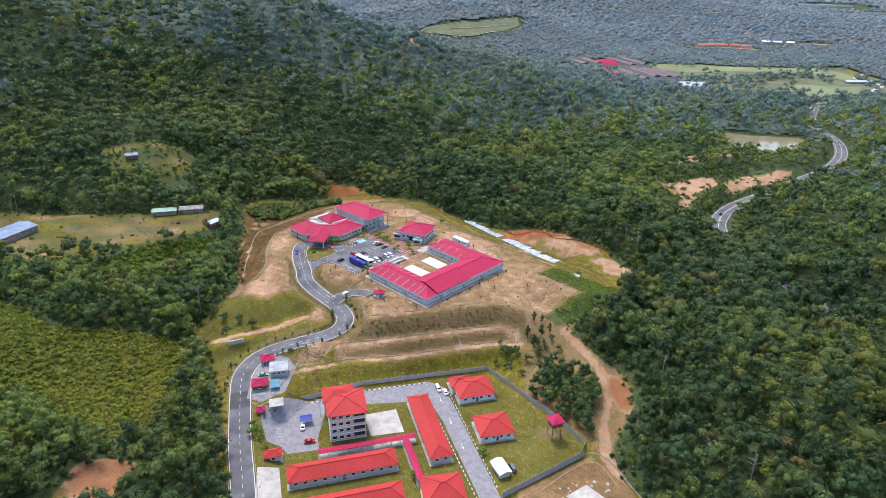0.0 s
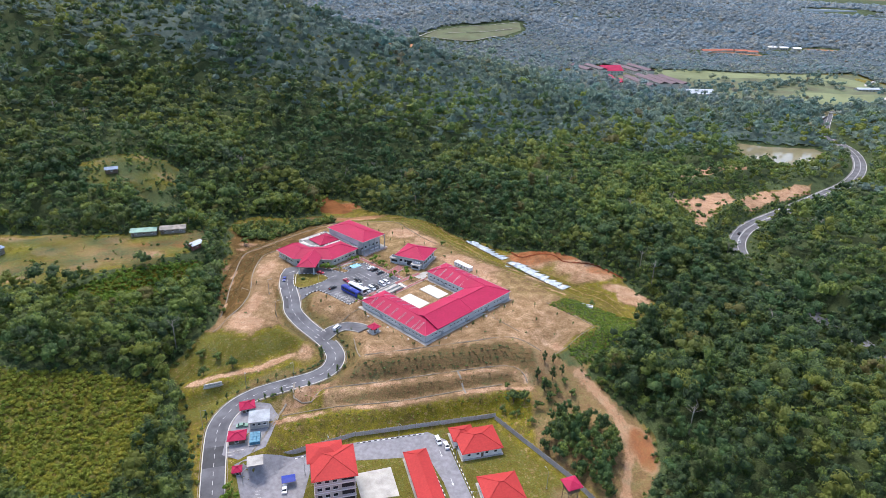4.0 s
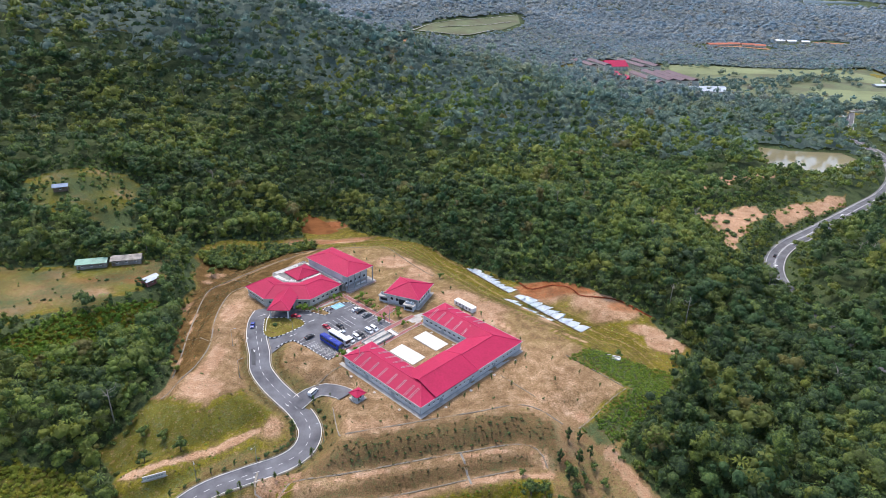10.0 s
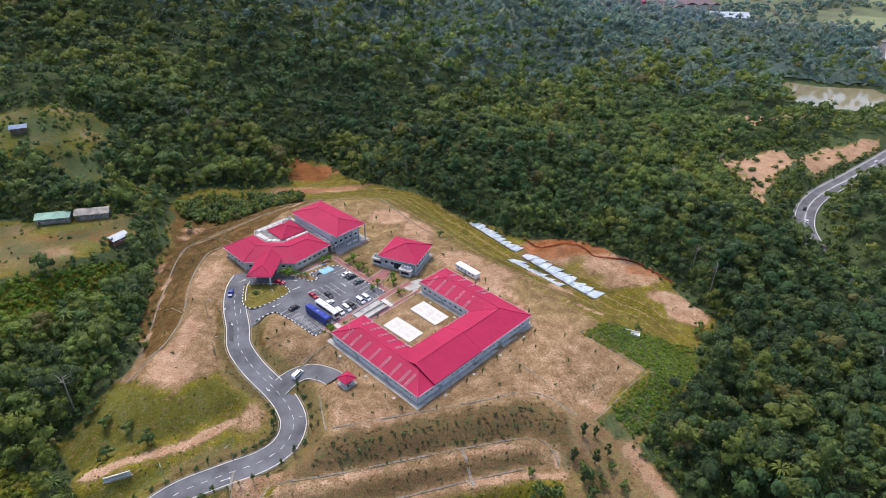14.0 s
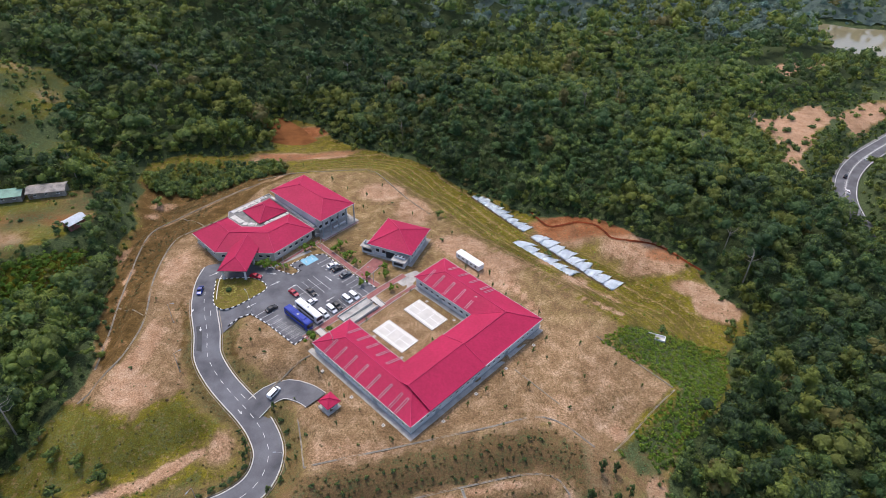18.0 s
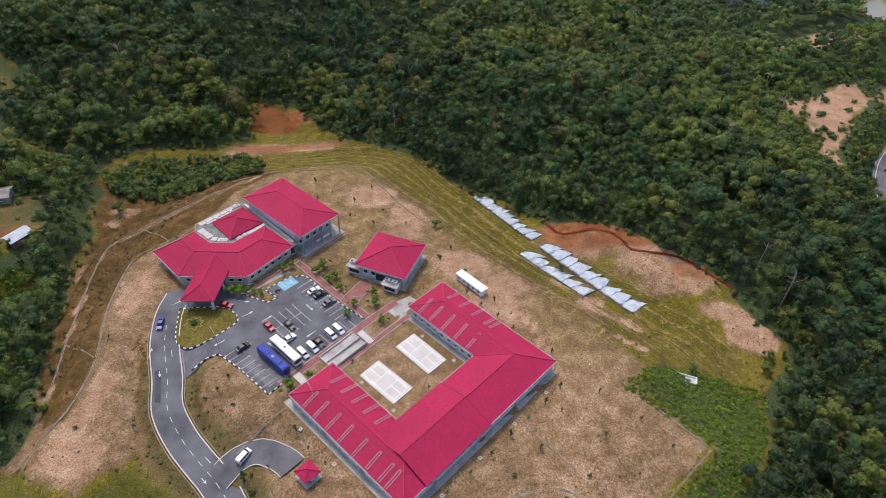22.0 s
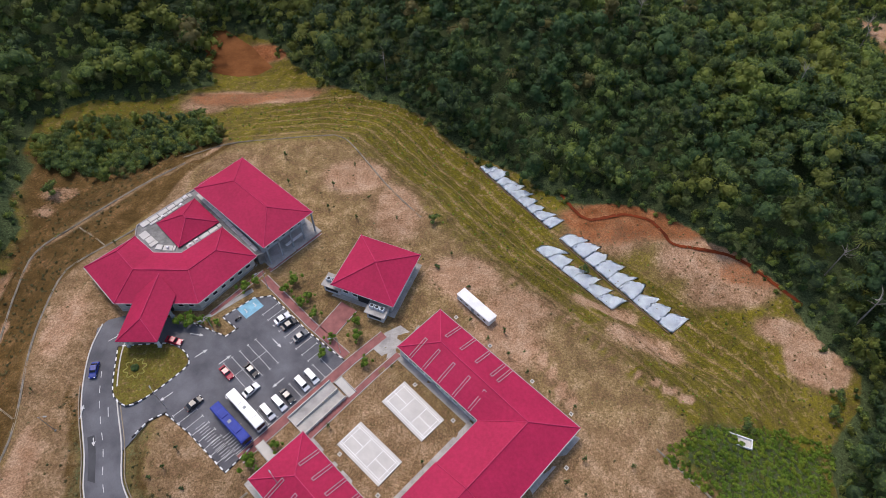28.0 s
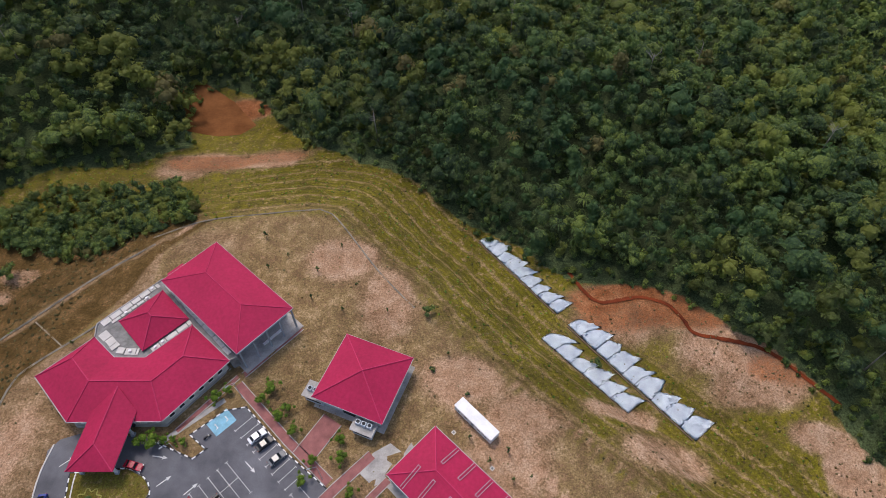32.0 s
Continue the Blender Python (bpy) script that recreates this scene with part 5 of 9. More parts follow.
# ---------------------------------------------------------------- small houses
def small_house(name, m, w, d, h, roof_h, label, roof="roof", wall="wall", cat="hut", wins=1, ov=0.7, hipped=True, group=""):
    b = thing(name, m, label, cat, group)
    wall_box(b, "wall", -w / 2, w / 2, -d / 2, d / 2, -0.6, h, wall, 0.18)
    x0, x1, y0, y1 = -w / 2 - ov, w / 2 + ov, -d / 2 - ov, d / 2 + ov
    v, f = hip_verts(x0, x1, y0, y1, h - 0.1, roof_h) if w >= d else hip_verts(y0, y1, x0, x1, h - 0.1, roof_h)
    if w < d:
        v = [(y2, x2, z2) for x2, y2, z2 in v]
        f = [q[::-1] for q in f]
    part("roof", shell(v, f, 0.12), roof, b)
    for edge in ((4, 5), (0, 4), (3, 4), (1, 5), (2, 5)):
        part("ridge_cap", caps(v, (edge,), 0.09), roof, b)
    part("floor_slab", boxbm(-w / 2 - 0.8, w / 2 + 0.8, -d / 2 - 0.8, d / 2 + 0.8, -0.6, 0.1), "concrete", b)
    if wins:
        for p, q, ln in (((-w / 2, -d / 2), (w / 2, -d / 2), w), ((w / 2, -d / 2), (w / 2, d / 2), d), ((-w / 2, d / 2), (-w / 2, -d / 2), d), ((w / 2, d / 2), (-w / 2, d / 2), w)):
            add_windows(b, p, q, h * 0.55, max(1, int(ln / 3.2)), 1.3, 1.1, 0.5)
    add_door(b, (-w / 2, -d / 2), (w / 2, -d / 2), 0.9 if w < 6 else w * 0.5, 0.95, 2.05, 0.1, "wood")
    return b


small_house("guard_house", pose(-29.0, -31.2, 0, 0, 0, 46), 3.2, 3.2, 2.6, 1.1, "small square guard house with a crimson hipped roof", ov=0.75)
zc = -15.5
small_house("staff_house", pose(16.4, -87.2, zc, 0, 0, 15), 15, 12, 3.3, 2.6, "white bungalow with a bright red hipped tile roof", "roof_red", "white", "house", group="bungalows")
small_house("staff_house", pose(10.6, -83.6, zc, 0, 0, 15), 8, 7, 3.0, 1.8, "small white wing with a bright red hipped tile roof", "roof_red", "white", "house")
small_house("staff_house", pose(23.4, -111.0, zc, 0, 0, 13), 13, 11.5, 3.3, 2.6, "white bungalow with a bright red hipped tile roof", "roof_red", "white", "house", group="bungalows")
small_house("long_barrack", pose(-2.2, -111.8, zc, 0, 0, -73.5), 36, 7.6, 3.4, 2.0, "long white barrack with a bright red hipped roof", "roof_red", "wall_cream", "building", group="barracks")
small_house("long_barrack", pose(-32.6, -134.3, zc, 0, 0, 15.3), 38, 7.6, 3.4, 2.2, "long cream barrack with a bright red hipped roof", "roof_red", "wall_cream", "building", group="barracks")
small_house("long_barrack", pose(-29.0, -150.5, zc, 0, 0, 15.3), 38, 7.6, 3.4, 2.2, "long cream barrack with a bright red hipped roof", "roof_red", "wall_cream", "building", group="barracks")
small_house("assembly_pavilion", pose(3.6, -144.5, zc, 0, 0, 10), 13.5, 12, 3.4, 3.0, "square hall with a bright red hipped roof", "roof_red", "wall_cream", "building")
small_house("gate_house", pose(-74.2, -77.0, -9.5, 0, 0, 20), 4.6, 4.2, 3.0, 1.3, "small gate house with a crimson hipped roof", ov=0.7)
small_house("gate_house", pose(-73.2, -93.6, -9.5, 0, 0, 12), 5.6, 4.6, 2.3, 1.2, "open-fronted shelter with a crimson hipped roof", "roof", "wood", ov=0.6)
small_house("gate_booth", pose(-69.2, -107.6, -12.4, 0, 0, 15), 2.6, 2.6, 2.6, 1.0, "dark red gate booth", "roof", "paver", ov=0.5)
small_house("utility_hut", pose(-59.2, -128.6, zc, 0, 0, 15), 5.4, 3.4, 3.0, 1.2, "small cream hut with a bright red roof", "roof_red", "wall_cream")


def service_block():
    b = thing("service_block", pose(-67.4, -84.4, -9.5, 0, 0, 13), "pale service block with a dull grey metal roof", "building")
    wall_box(b, "wall", -3.4, 3.4, -2.8, 2.8, -0.6, 3.6, "wall_cream")
    part("roof", shell([(-3.9, -3.3, 3.6), (3.9, -3.3, 3.6), (3.9, 3.3, 4.1), (-3.9, 3.3, 4.1)], [[0, 1, 2, 3]], 0.14), "tin_grey", b)
    add_windows(b, (-3.4, -2.8), (3.4, -2.8), 2.2, 3, 1.2, 1.0, 0.4)
    add_windows(b, (3.4, -2.8), (3.4, 2.8), 2.2, 2, 1.2, 1.0, 0.4)
    t = thing("water_tank", pose(-66.7, -93.4, -9.5, 0, 0, 13), "turquoise panel water tank on a concrete base", "tank")
    part("base", boxbm(-2.2, 2.2, -3.2, 3.2, -0.5, 0.4), "concrete", t)
    for ix in range(3):
        for iy in range(4):
            part("panel", boxbm(-1.9 + ix * 1.27, -1.9 + ix * 1.27 + 1.23, -2.9 + iy * 1.45, -2.9 + iy * 1.45 + 1.4, 0.403, 1.7, bevel=0.06), "blue_tarp", t)


service_block()


def barrack_block():
    """Four storeys and a red roof; flat dark panels stand for shaded stair bays."""
    b = thing("four_storey_block", pose(-34.7, -110.4, zc, 0, 0, 14), "four-storey cream block with a bright red hipped roof", "building")
    w, d = 13.6, 14.5
    H = 12.6
    for k in range(4):
        z0, z1 = k * 3.15, (k + 1) * 3.15
        for a in ((-w / 2, w / 2, -d / 2, -d / 2 + 0.25), (-w / 2, w / 2, d / 2 - 0.25, d / 2), (-w / 2, -w / 2 + 0.25, -d / 2 + 0.252, d / 2 - 0.252), (w / 2 - 0.25, w / 2, -d / 2 + 0.252, d / 2 - 0.252)):
            part("wall", boxbm(*a, z0 + 0.253, z1), "wall_cream", b)
        part("floor_band", boxbm(-w / 2 - 0.12, w / 2 + 0.12, -d / 2 - 0.12, d / 2 + 0.12, z0, z0 + 0.25), "white", b)
        add_windows(b, (-w / 2, -d / 2), (w * 0.12, -d / 2), z0 + 1.75, 3, 1.7, 1.4, 0.3)
        # the bay is closed: its shade is a dark panel on the wall
        o = part("balcony", boxbm(w * 0.16, w / 2 - 0.4, -d / 2 - 0.05, -d / 2 - 0.003, z0 + 1.3, z0 + 2.9), "dark", b, "flat dark panel for a shaded balcony bay")
        part("railing", boxbm(w * 0.16, w / 2 - 0.4, -d / 2 - 0.14, -d / 2 - 0.06, z0 + 0.6, z0 + 1.25), "wall", o)
        add_windows(b, (-w / 2, d / 2), (-w / 2, -d / 2), z0 + 1.75, 4, 1.7, 1.4, 0.6)
        add_windows(b, (w / 2, -d / 2), (w / 2, d / 2), z0 + 1.75, 4, 1.7, 1.4, 0.6)
    part("wing_wall", boxbm(-w / 2 - 1.2, w / 2 - 3.8, d / 2 + 0.003, d / 2 + 2.0, 0, H), "wall_cream", b)
    v, f = hip_verts(-w / 2 - 0.9, w / 2 + 0.9, -d / 2 - 0.9, d / 2 + 0.2, H, 2.6)
    part("roof", shell(v, f, 0.2), "roof_red", b)
    for edge in ((4, 5), (0, 4), (3, 4), (1, 5), (2, 5)):
        part("ridge_cap", caps(v, (edge,), 0.12), "tile_cap", b)
    v, f = hip_verts(-w / 2 - 2.0, w / 2 - 3.0, d / 2 - 7, d / 2 + 2.8, H + 0.35, 2.0)
    part("roof", shell(v, f, 0.2), "roof_red", b)
    part("fascia", boxbm(-w / 2 - 0.8, w / 2 + 0.8, -d / 2 - 0.8, d / 2 + 0.1, H - 0.35, H - 0.22), "white", b)


barrack_block()


def watch_tower():
    b = thing("watch_tower", pose(47.0, -113.8, zc, 0, 0, 20), "steel and timber watch tower with a dark red roof", "tower")
    for x in (-1.7, 1.7):
        for y in (-1.7, 1.7):
            bm = bmesh.new()
            tube(bm, (x * 1.15, y * 1.15, 0), (x, y, 8.6), 0.16, 0.13, 6)
            part("leg", bm, "wood", b)
    for z0, z1 in ((0.3, 3), (3, 5.8)):
        for a, c in (((-1.9, -1.9), (1.9, -1.9)), ((1.9, -1.9), (1.9, 1.9)), ((1.9, 1.9), (-1.9, 1.9)), ((-1.9, 1.9), (-1.9, -1.9))):
            bm = bmesh.new()
            tube(bm, (*a, z0), (*c, z1), 0.08)
            part("brace", bm, "wood", b)
    part("platform", boxbm(-2.1, 2.1, -2.1, 2.1, 5.9, 6.1), "wood", b)
    for a in ((-2.1, 2.1, -2.1, -2.0), (-2.1, 2.1, 2.0, 2.1), (-2.1, -2.0, -1.99, 1.99), (2.0, 2.1, -1.99, 1.99)):
        part("parapet", boxbm(*a, 6.103, 7.2), "wood", b)
    v = [(-2.9, -2.9, 8.5), (2.9, -2.9, 8.5), (2.9, 2.9, 8.5), (-2.9, 2.9, 8.5), (0, 0, 9.7)]
    part("roof", shell(v, [[0, 1, 4], [1, 2, 4], [2, 3, 4], [3, 0, 4]], 0.12), "roof", b)
    bm = bmesh.new()
    for k in range(16):
        box(bm, 2.2, 2.9, -2.0 + k * 0.25, -1.8 + k * 0.25, k * 0.37, k * 0.37 + 0.06)
    part("stair", bm, "wood", b)


watch_tower()

# ---------------------------------------------------------------- markings, kerbs and paths of the upper site
A46 = radians(46)
UA, VB = Vector((math.cos(A46), math.sin(A46), 0)), Vector((-math.sin(A46), math.cos(A46), 0))


def bar(name, p, ang, ln, wd, parent, z, mat="line", h=0.006):
    """A painted bar, laid flat with its middle at p."""
    key = ("bar", round(ln, 2), round(wd, 2), mat)
    if key not in cache:
        o = part(name, boxbm(-ln / 2, ln / 2, -wd / 2, wd / 2, 0, h), mat, parent)
        cache[key] = o
    else:
        o = share(cache[key], name, Matrix(), parent)
    o.matrix_basis = pose(p[0], p[1], z, 0, 0, ang)
    return o


def arrow(p, ang, parent, z, ln=3.6):
    if "arrow" not in cache:
        bm = bmesh.new()
        v = [bm.verts.new((x, y, 0.008)) for x, y in ((-1.8, -0.11), (0.7, -0.11), (0.7, -0.48), (1.8, 0), (0.7, 0.48), (0.7, 0.11), (-1.8, 0.11))]
        bm.faces.new(v)
        cache["arrow"] = part("arrow", bm, "line", parent)
        o = cache["arrow"]
    else:
        o = share(cache["arrow"], "arrow", Matrix(), parent)
    o.matrix_basis = pose(p[0], p[1], z, 0, 0, ang)


def along(line, start, gap):
    """Places and headings every so many metres along a curve."""
    out, need = [], start
    for a, b2 in zip(line, line[1:]):
        d = b2 - a
        ln = Vector((d.x, d.y, 0)).length
        while need <= ln:
            p = a + d * (need / ln)
            out.append((p, math.degrees(math.atan2(d.y, d.x)), math.degrees(math.atan2(d.z, ln))))
            need += gap
        need -= ln
    return out


def dash_on(line, start, gap, ln, off, parent, wd=0.16, dz=0.035, stop=None):
    for k, (p, h, s) in enumerate(along(line, start, gap)):
        if stop and k >= stop:
            break
        n = Vector((-math.sin(radians(h)), math.cos(radians(h)), 0))
        key = ("dash", ln, wd)
        if key not in cache:
            cache[key] = part("lane_dash", boxbm(-ln / 2, ln / 2, -wd / 2, wd / 2, 0, 0.01), "line", parent)
            o = cache[key]
        else:
            o = share(cache[key], "lane_dash", Matrix(), parent)
        q = p + n * off
        o.matrix_basis = Matrix.Translation((q.x, q.y, q.z + dz)) @ Euler((0, radians(-s), radians(h))).to_matrix().to_4x4()


dash_on(road_line, 14, 4.0, 1.9, 0.0, road)
for s0, ang_off in ((24, 180), (30, 0), (62, 180), (66, 0), (112, 180)):
    p, h, s = along(road_line, s0, 999)[0]
    n = Vector((-math.sin(radians(h)), math.cos(radians(h)), 0))
    arrow(p + n * (1.9 if ang_off == 180 else -1.9), h + ang_off, road, p.z + 0.06)
part("tar_patch", ribbon([road_line[i] for i in range(14, 20)], -3.2, -1.6, 0.03), "patch", road, "darker repaired strip of asphalt")
part("tar_patch", ribbon([v for v in road_line if -107 < v.y < -97], -3.8, 3.8, 0.032), "patch", road, "dark asphalt band at the gate")

# kerbs, painted in black and white blocks beside the forecourt and the upper road
kerb_bm = ribbon(road_line, 3.9, 4.2, -0.3, 0.17)
ribbon(road_line, -4.2, -3.9, -0.3, 0.17, kerb_bm)
kerb = part("kerb", kerb_bm, "court")
gutter_bm = ribbon(road_line[10:], 4.6, 4.82, -0.3, 0.1)
ribbon(road_line[8:], -4.82, -4.6, -0.3, 0.1, gutter_bm)
tagged(part("roadside_gutter", gutter_bm, "drain"), "weathered concrete gutter behind the road kerb", "gutter", kind="structure")
tagged(kerb, "pale concrete kerbs along the access road", "kerb", kind="structure")
for mat in ("white", "black"):
    cache["kerb", mat] = None


def kerb_blocks(points, group, closed=False, z=0.0, h=0.18, ln=1.0, limit=290, label="black and white painted kerb blocks"):
    k0 = tagged(new("painted_kerb"), label, "kerb", kind="structure")
    pts = [Vector((*p[:2], p[2] if len(p) > 2 else z)) for p in points]
    if closed:
        pts.append(pts[0])
    n = 0
    for p, hd, s in along(pts, ln / 2, ln):
        if n >= limit:
            break
        mat = "white" if n % 2 else "black"
        if cache[("kerb", mat)] is None:
            cache[("kerb", mat)] = part("kerb_stone", boxbm(-ln / 2 + 0.01, ln / 2 - 0.01, -0.14, 0.14, -0.25, h, bevel=0.02), mat, k0)
            o = cache[("kerb", mat)]
        else:
            o = share(cache[("kerb", mat)], "kerb_stone", Matrix(), k0)
        o.matrix_basis = Matrix.Translation((p.x, p.y, p.z + 0.02)) @ Euler((0, radians(-s), radians(hd))).to_matrix().to_4x4()
        n += 1
    return k0


kerb_blocks(smooth_line([(*p, 0) for p in ISLAND], 1.5), "island", True, label="black and white painted kerb round the lawn island")
kerb_blocks([(-63.5, 32.2), (-57.5, 29.7), (-51.3, 27.2), (-48.8, 29.4), (-53.3, 32.8), (-46.4, 38.8), (-41.5, 39.7), (-30.2, 28.7), (-19.9, 20.6)], "lot")
kerb_blocks([(-38.8, -1.1), (-43.8, -7.4), (-54.1, 1.5), (-61.2, 6.4), (-64.5, 4.5), (-67.2, 0.4)], "lot2")

# lawn island with a star-shaped flower bed
isl = part("lawn_island", prism(ISLAND, -0.3, 0.14), M["ground"])
with_cover(isl, 0.72, 0.1, 0.28, 0.36)
tagged(isl, "dry lawn island with a star-shaped flower bed", "lawn", kind="structure")
bed = thing("flower_bed", pose(-71.7, 17.9, 0.14, 0, 0, 20), "star-shaped flower bed edged in yellow-green with a clipped shrub", "flower bed")
star = []
for k in range(64):
    a = k / 64 * math.tau
    star.append((math.cos(a) * (2.35 + 0.45 * math.cos(8 * a)), math.sin(a) * (2.35 + 0.45 * math.cos(8 * a)), 0))
star.append(star[0])
M["edging"] = surf("yellow_green_edging", (0.30, 0.28, 0.08), 0.9, 0.3, 1.0, 6, spec=0.1)
part("edging", ribbon(star, -0.12, 0.12, 0, 0.12), "edging", bed)
bm = bmesh.new()
bmesh.ops.create_icosphere(bm, subdivisions=3, radius=1.0)
for v in bm.verts:
    v.co *= 1 + 0.16 * noise.noise(v.co * 2.3) + 0.1 * noise.noise(v.co * 6)
    v.co.z = max(0, v.co.z * 0.8 + 0.3)
part("shrub", bm, "hedge", bed)

# parking bays
def bay_row(p0, step, n, inward, ln=4.8):
    for k in range(n):
        q = p0 + step * k + inward * (ln / 2)
        bar("bay_line", q, math.degrees(math.atan2(inward.y, inward.x)), ln, 0.12, car_park, 0.05)
        for e in (-0.5, 0.5):
            bar("bay_end", q + inward * (ln * e), math.degrees(math.atan2(inward.y, inward.x)) + 90, 0.8, 0.12, car_park, 0.056)


bay_row(Vector((-43.4, 26.4, 0)), -UA * 2.4, 5, -VB, 9.5)
spine = Vector((-43.4, 26.4, 0)) - VB * 4.75 - UA * 4.8
bar("bay_line", spine, 46, 9.7, 0.12, car_park, 0.054)
bay_row(Vector((-39.6, 37.2, 0)), -VB * 2.4, 9, -UA, 4.8)
bay_row(Vector((-22.6, 17.8, 0)), -UA * 2.42, 11, VB, 4.8)
bay_row(Vector((-59.0, 5.6, 0)), -VB * 2.4 * 1.0 + UA * 0.12, 8, UA, 4.8)
for k in range(16):
    bar("hatch_line", Vector((-47.4, 1.0, 0)) - VB * (0.75 * k - 5) - UA * 1.5 + UA * 0.04 * k, 46, 2.4, 0.12, car_park, 0.05)
for k in range(9):
    bar("hatch_line", Vector((-44.2, -0.4, 0)) - VB * (0.75 * k - 2.0) + UA * 0.6, 46, 2.6, 0.12, car_park, 0.05)
for (x2, y2), a in (((-56.4, 22.2), 40), ((-46.6, 9.8), 138), ((-62.0, 10.5), 222), ((-50.0, 20.5), 45), ((-37.8, 25.4), -43), ((-35.6, 14.5), 226), ((-58.8, 27.6), -8), ((-79.5, 26.5), 40), ((-80.9, 6.5), 95)):
    arrow((x2, y2), a, car_park, 0.052)
bay = thing("accessible_bay", pose(-46.6, 35.9, 0.06, 0, 0, 46), "pale blue painted accessible parking bay", "parking bay")
part("paint", boxbm(-2.8, 2.8, -2.1, 2.1, -0.05, 0.008), "blue_pad", bay)
for x2 in (-1.4, 1.4):
    bm = bmesh.new()
    tube(bm, (x2, 0.5, 0.0), (x2, 0.5, 0.02), 0.22, 0.22, 10)
    part("sign_head", bm, "line", bay)
    part("sign_body", boxbm(x2 - 0.12, x2 + 0.12, -0.7, 0.22, 0.0, 0.02), "line", bay)
    part("sign_arm", boxbm(x2 - 0.5, x2 - 0.125, -0.7, -0.5, 0.0, 0.02), "line", bay)

# paved walks, with pale borders
def walk_strip(line, w, label, mat="paver", z=0.1):
    pts = [(*p[:2], z) for p in line]
    o = part("footpath", ribbon(pts, -w / 2, w / 2, -0.35, 0.0), mat)
    tagged(o, label, "path", kind="structure")
    for s in (-1, 1):
        part("edging", ribbon(pts, s * w / 2 - 0.1, s * w / 2 + 0.1, -0.35, 0.04), "concrete", o)
    return o


walk_strip([(-41.2, -4.4), (-18.2, 20.6), (-10.5, 28.2)], 2.4, "red paved footpath beside the car park")
walk_strip([(-44.6, 45.6), (-30.2, 31.4), (-19.6, 22.0)], 2.2, "red paved footpath along the lawn")
walk_strip([(-47.0, 41.5), (-60.0, 30.6)], 1.0, "narrow concrete path beside the office", "concrete", 0.06)
walk_strip([(-26.4, 27.4), (-20.4, 36.6)], 5.2, "wide red paved entrance walk of the pavilion", z=0.14)
walk_strip([(-43.8, 48.0), (-31.0, 62.2)], 1.6, "red paved path beside the hall")
walk_strip([(-56.6, 33.6), (-45.0, 47.6)], 1.3, "red paved path below the office wall")
cob = part("stone_slope", drape([(-13.6, 24.6), (-10.2, 28.8), (-6.4, 31.0), (-3.2, 28.6), (-1.6, 31.2), (-0.2, 29.0), (-6.6, 22.4), (-9.8, 21.2)], 0.05, 2.0), "concrete")
tagged(cob, "grey cobbled slope between pavilion and courtyard", "paving", kind="structure")

# ramp and stairs down to the courtyard
ramp_o = thing("access_ramp", pose(-25.1, 8.1, 0, 0, 0, 47), "pale concrete switchback ramp with low side walls", "ramp")
part("upper_slab", prism([(-6.4, 0.1), (6.4, 0.1), (6.4, 2.9), (-6.4, 2.9)], -0.3, lambda x, y: 0.30 + 0.03 * (x + 6.4)), "concrete", ramp_o)
part("lower_slab", prism([(-6.4, -2.9), (6.4, -2.9), (6.4, 0.09), (-6.4, 0.09)], -0.3, lambda x, y: 0.30 - 0.008 * (x + 6.4)), "slab", ramp_o)
for y0 in (-3.1, -0.12, 2.9):
    part("side_wall", prism([(-6.4 if y0 else -4.0, y0), (6.4, y0), (6.4, y0 + 0.2), (-6.4, y0 + 0.2)], -0.3, lambda x, y: 0.85 + 0.03 * (x + 6.4)), "court", ramp_o)
part("end_wall", boxbm(-6.6, -6.402, -3.1, 3.1, -0.3, 0.8), "court", ramp_o)
for k in range(9):
    part("wall_post", boxbm(-5.8 + k * 1.4, -5.5 + k * 1.4, -3.4, -3.102, -0.3, 0.75), "wall_grey", ramp_o)
walk_strip([(-6.4, 22.6), (-12.6, 16.2), (-27.0, 0.2)], 1.7, "red paved footpath below the ramp")
for cx, cy in ((-35.4, -2.6), (-19.0, 13.4)):
    st = thing("outdoor_stairs", pose(cx, cy, 0, 0, 0, -44), "pale concrete garden stairs", "stairs", "garden stairs")
    for k in range(9):
        part("tread", boxbm(-2.7 + k * 0.6, -2.7 + k * 0.6 + 0.58, -1.0, 1.0, -0.3, 0.5 - k * 0.045), "court", st)
    for s in (-1.2, 1.0):
        part("stair_wall", boxbm(-2.8, 2.8, s, s + 0.2, -0.3, 0.62), "concrete", st)

# ball courts
def court(pts, label):
    p = [Vector((*q, 0)) for q in pts]
    c = sum(p, Vector()) / 4
    d = p[1] - p[0]
    o = thing("ball_court", Matrix.Translation(c) @ Matrix.Rotation(math.atan2(d.y, d.x), 4, "Z"), label, "court", "courts in the yard")
    part("slab", boxbm(-6.95, 6.95, -3.75, 3.75, -0.3, 0.30, bevel=0.03), "court", o)
    for y2 in (-3.05, -2.59, 2.59, 3.05):
        bar("court_line", (0, y2), 0, 13.4, 0.12, o, 0.302, "line_white")
    for x2, ln in ((-6.7, 6.1), (-5.94, 6.1), (-1.98, 6.1), (1.98, 6.1), (5.94, 6.1), (6.7, 6.1)):
        bar("court_line", (x2, 0), 90, ln, 0.12, o, 0.304, "line_white")
    for x2 in (-4.3, 4.3):
        bar("court_line", (x2, 0), 0, 4.7, 0.12, o, 0.306, "line_white")
    return o


court([(-19.56, -0.8), (-9.3, -10.2), (-4.2, -4.6), (-14.4, 4.8)], "pale concrete badminton court with white lines")
court([(-9.9, 9.8), (0, 0), (5.35, 5.4), (-4.5, 15.2)], "pale concrete badminton court with white lines")

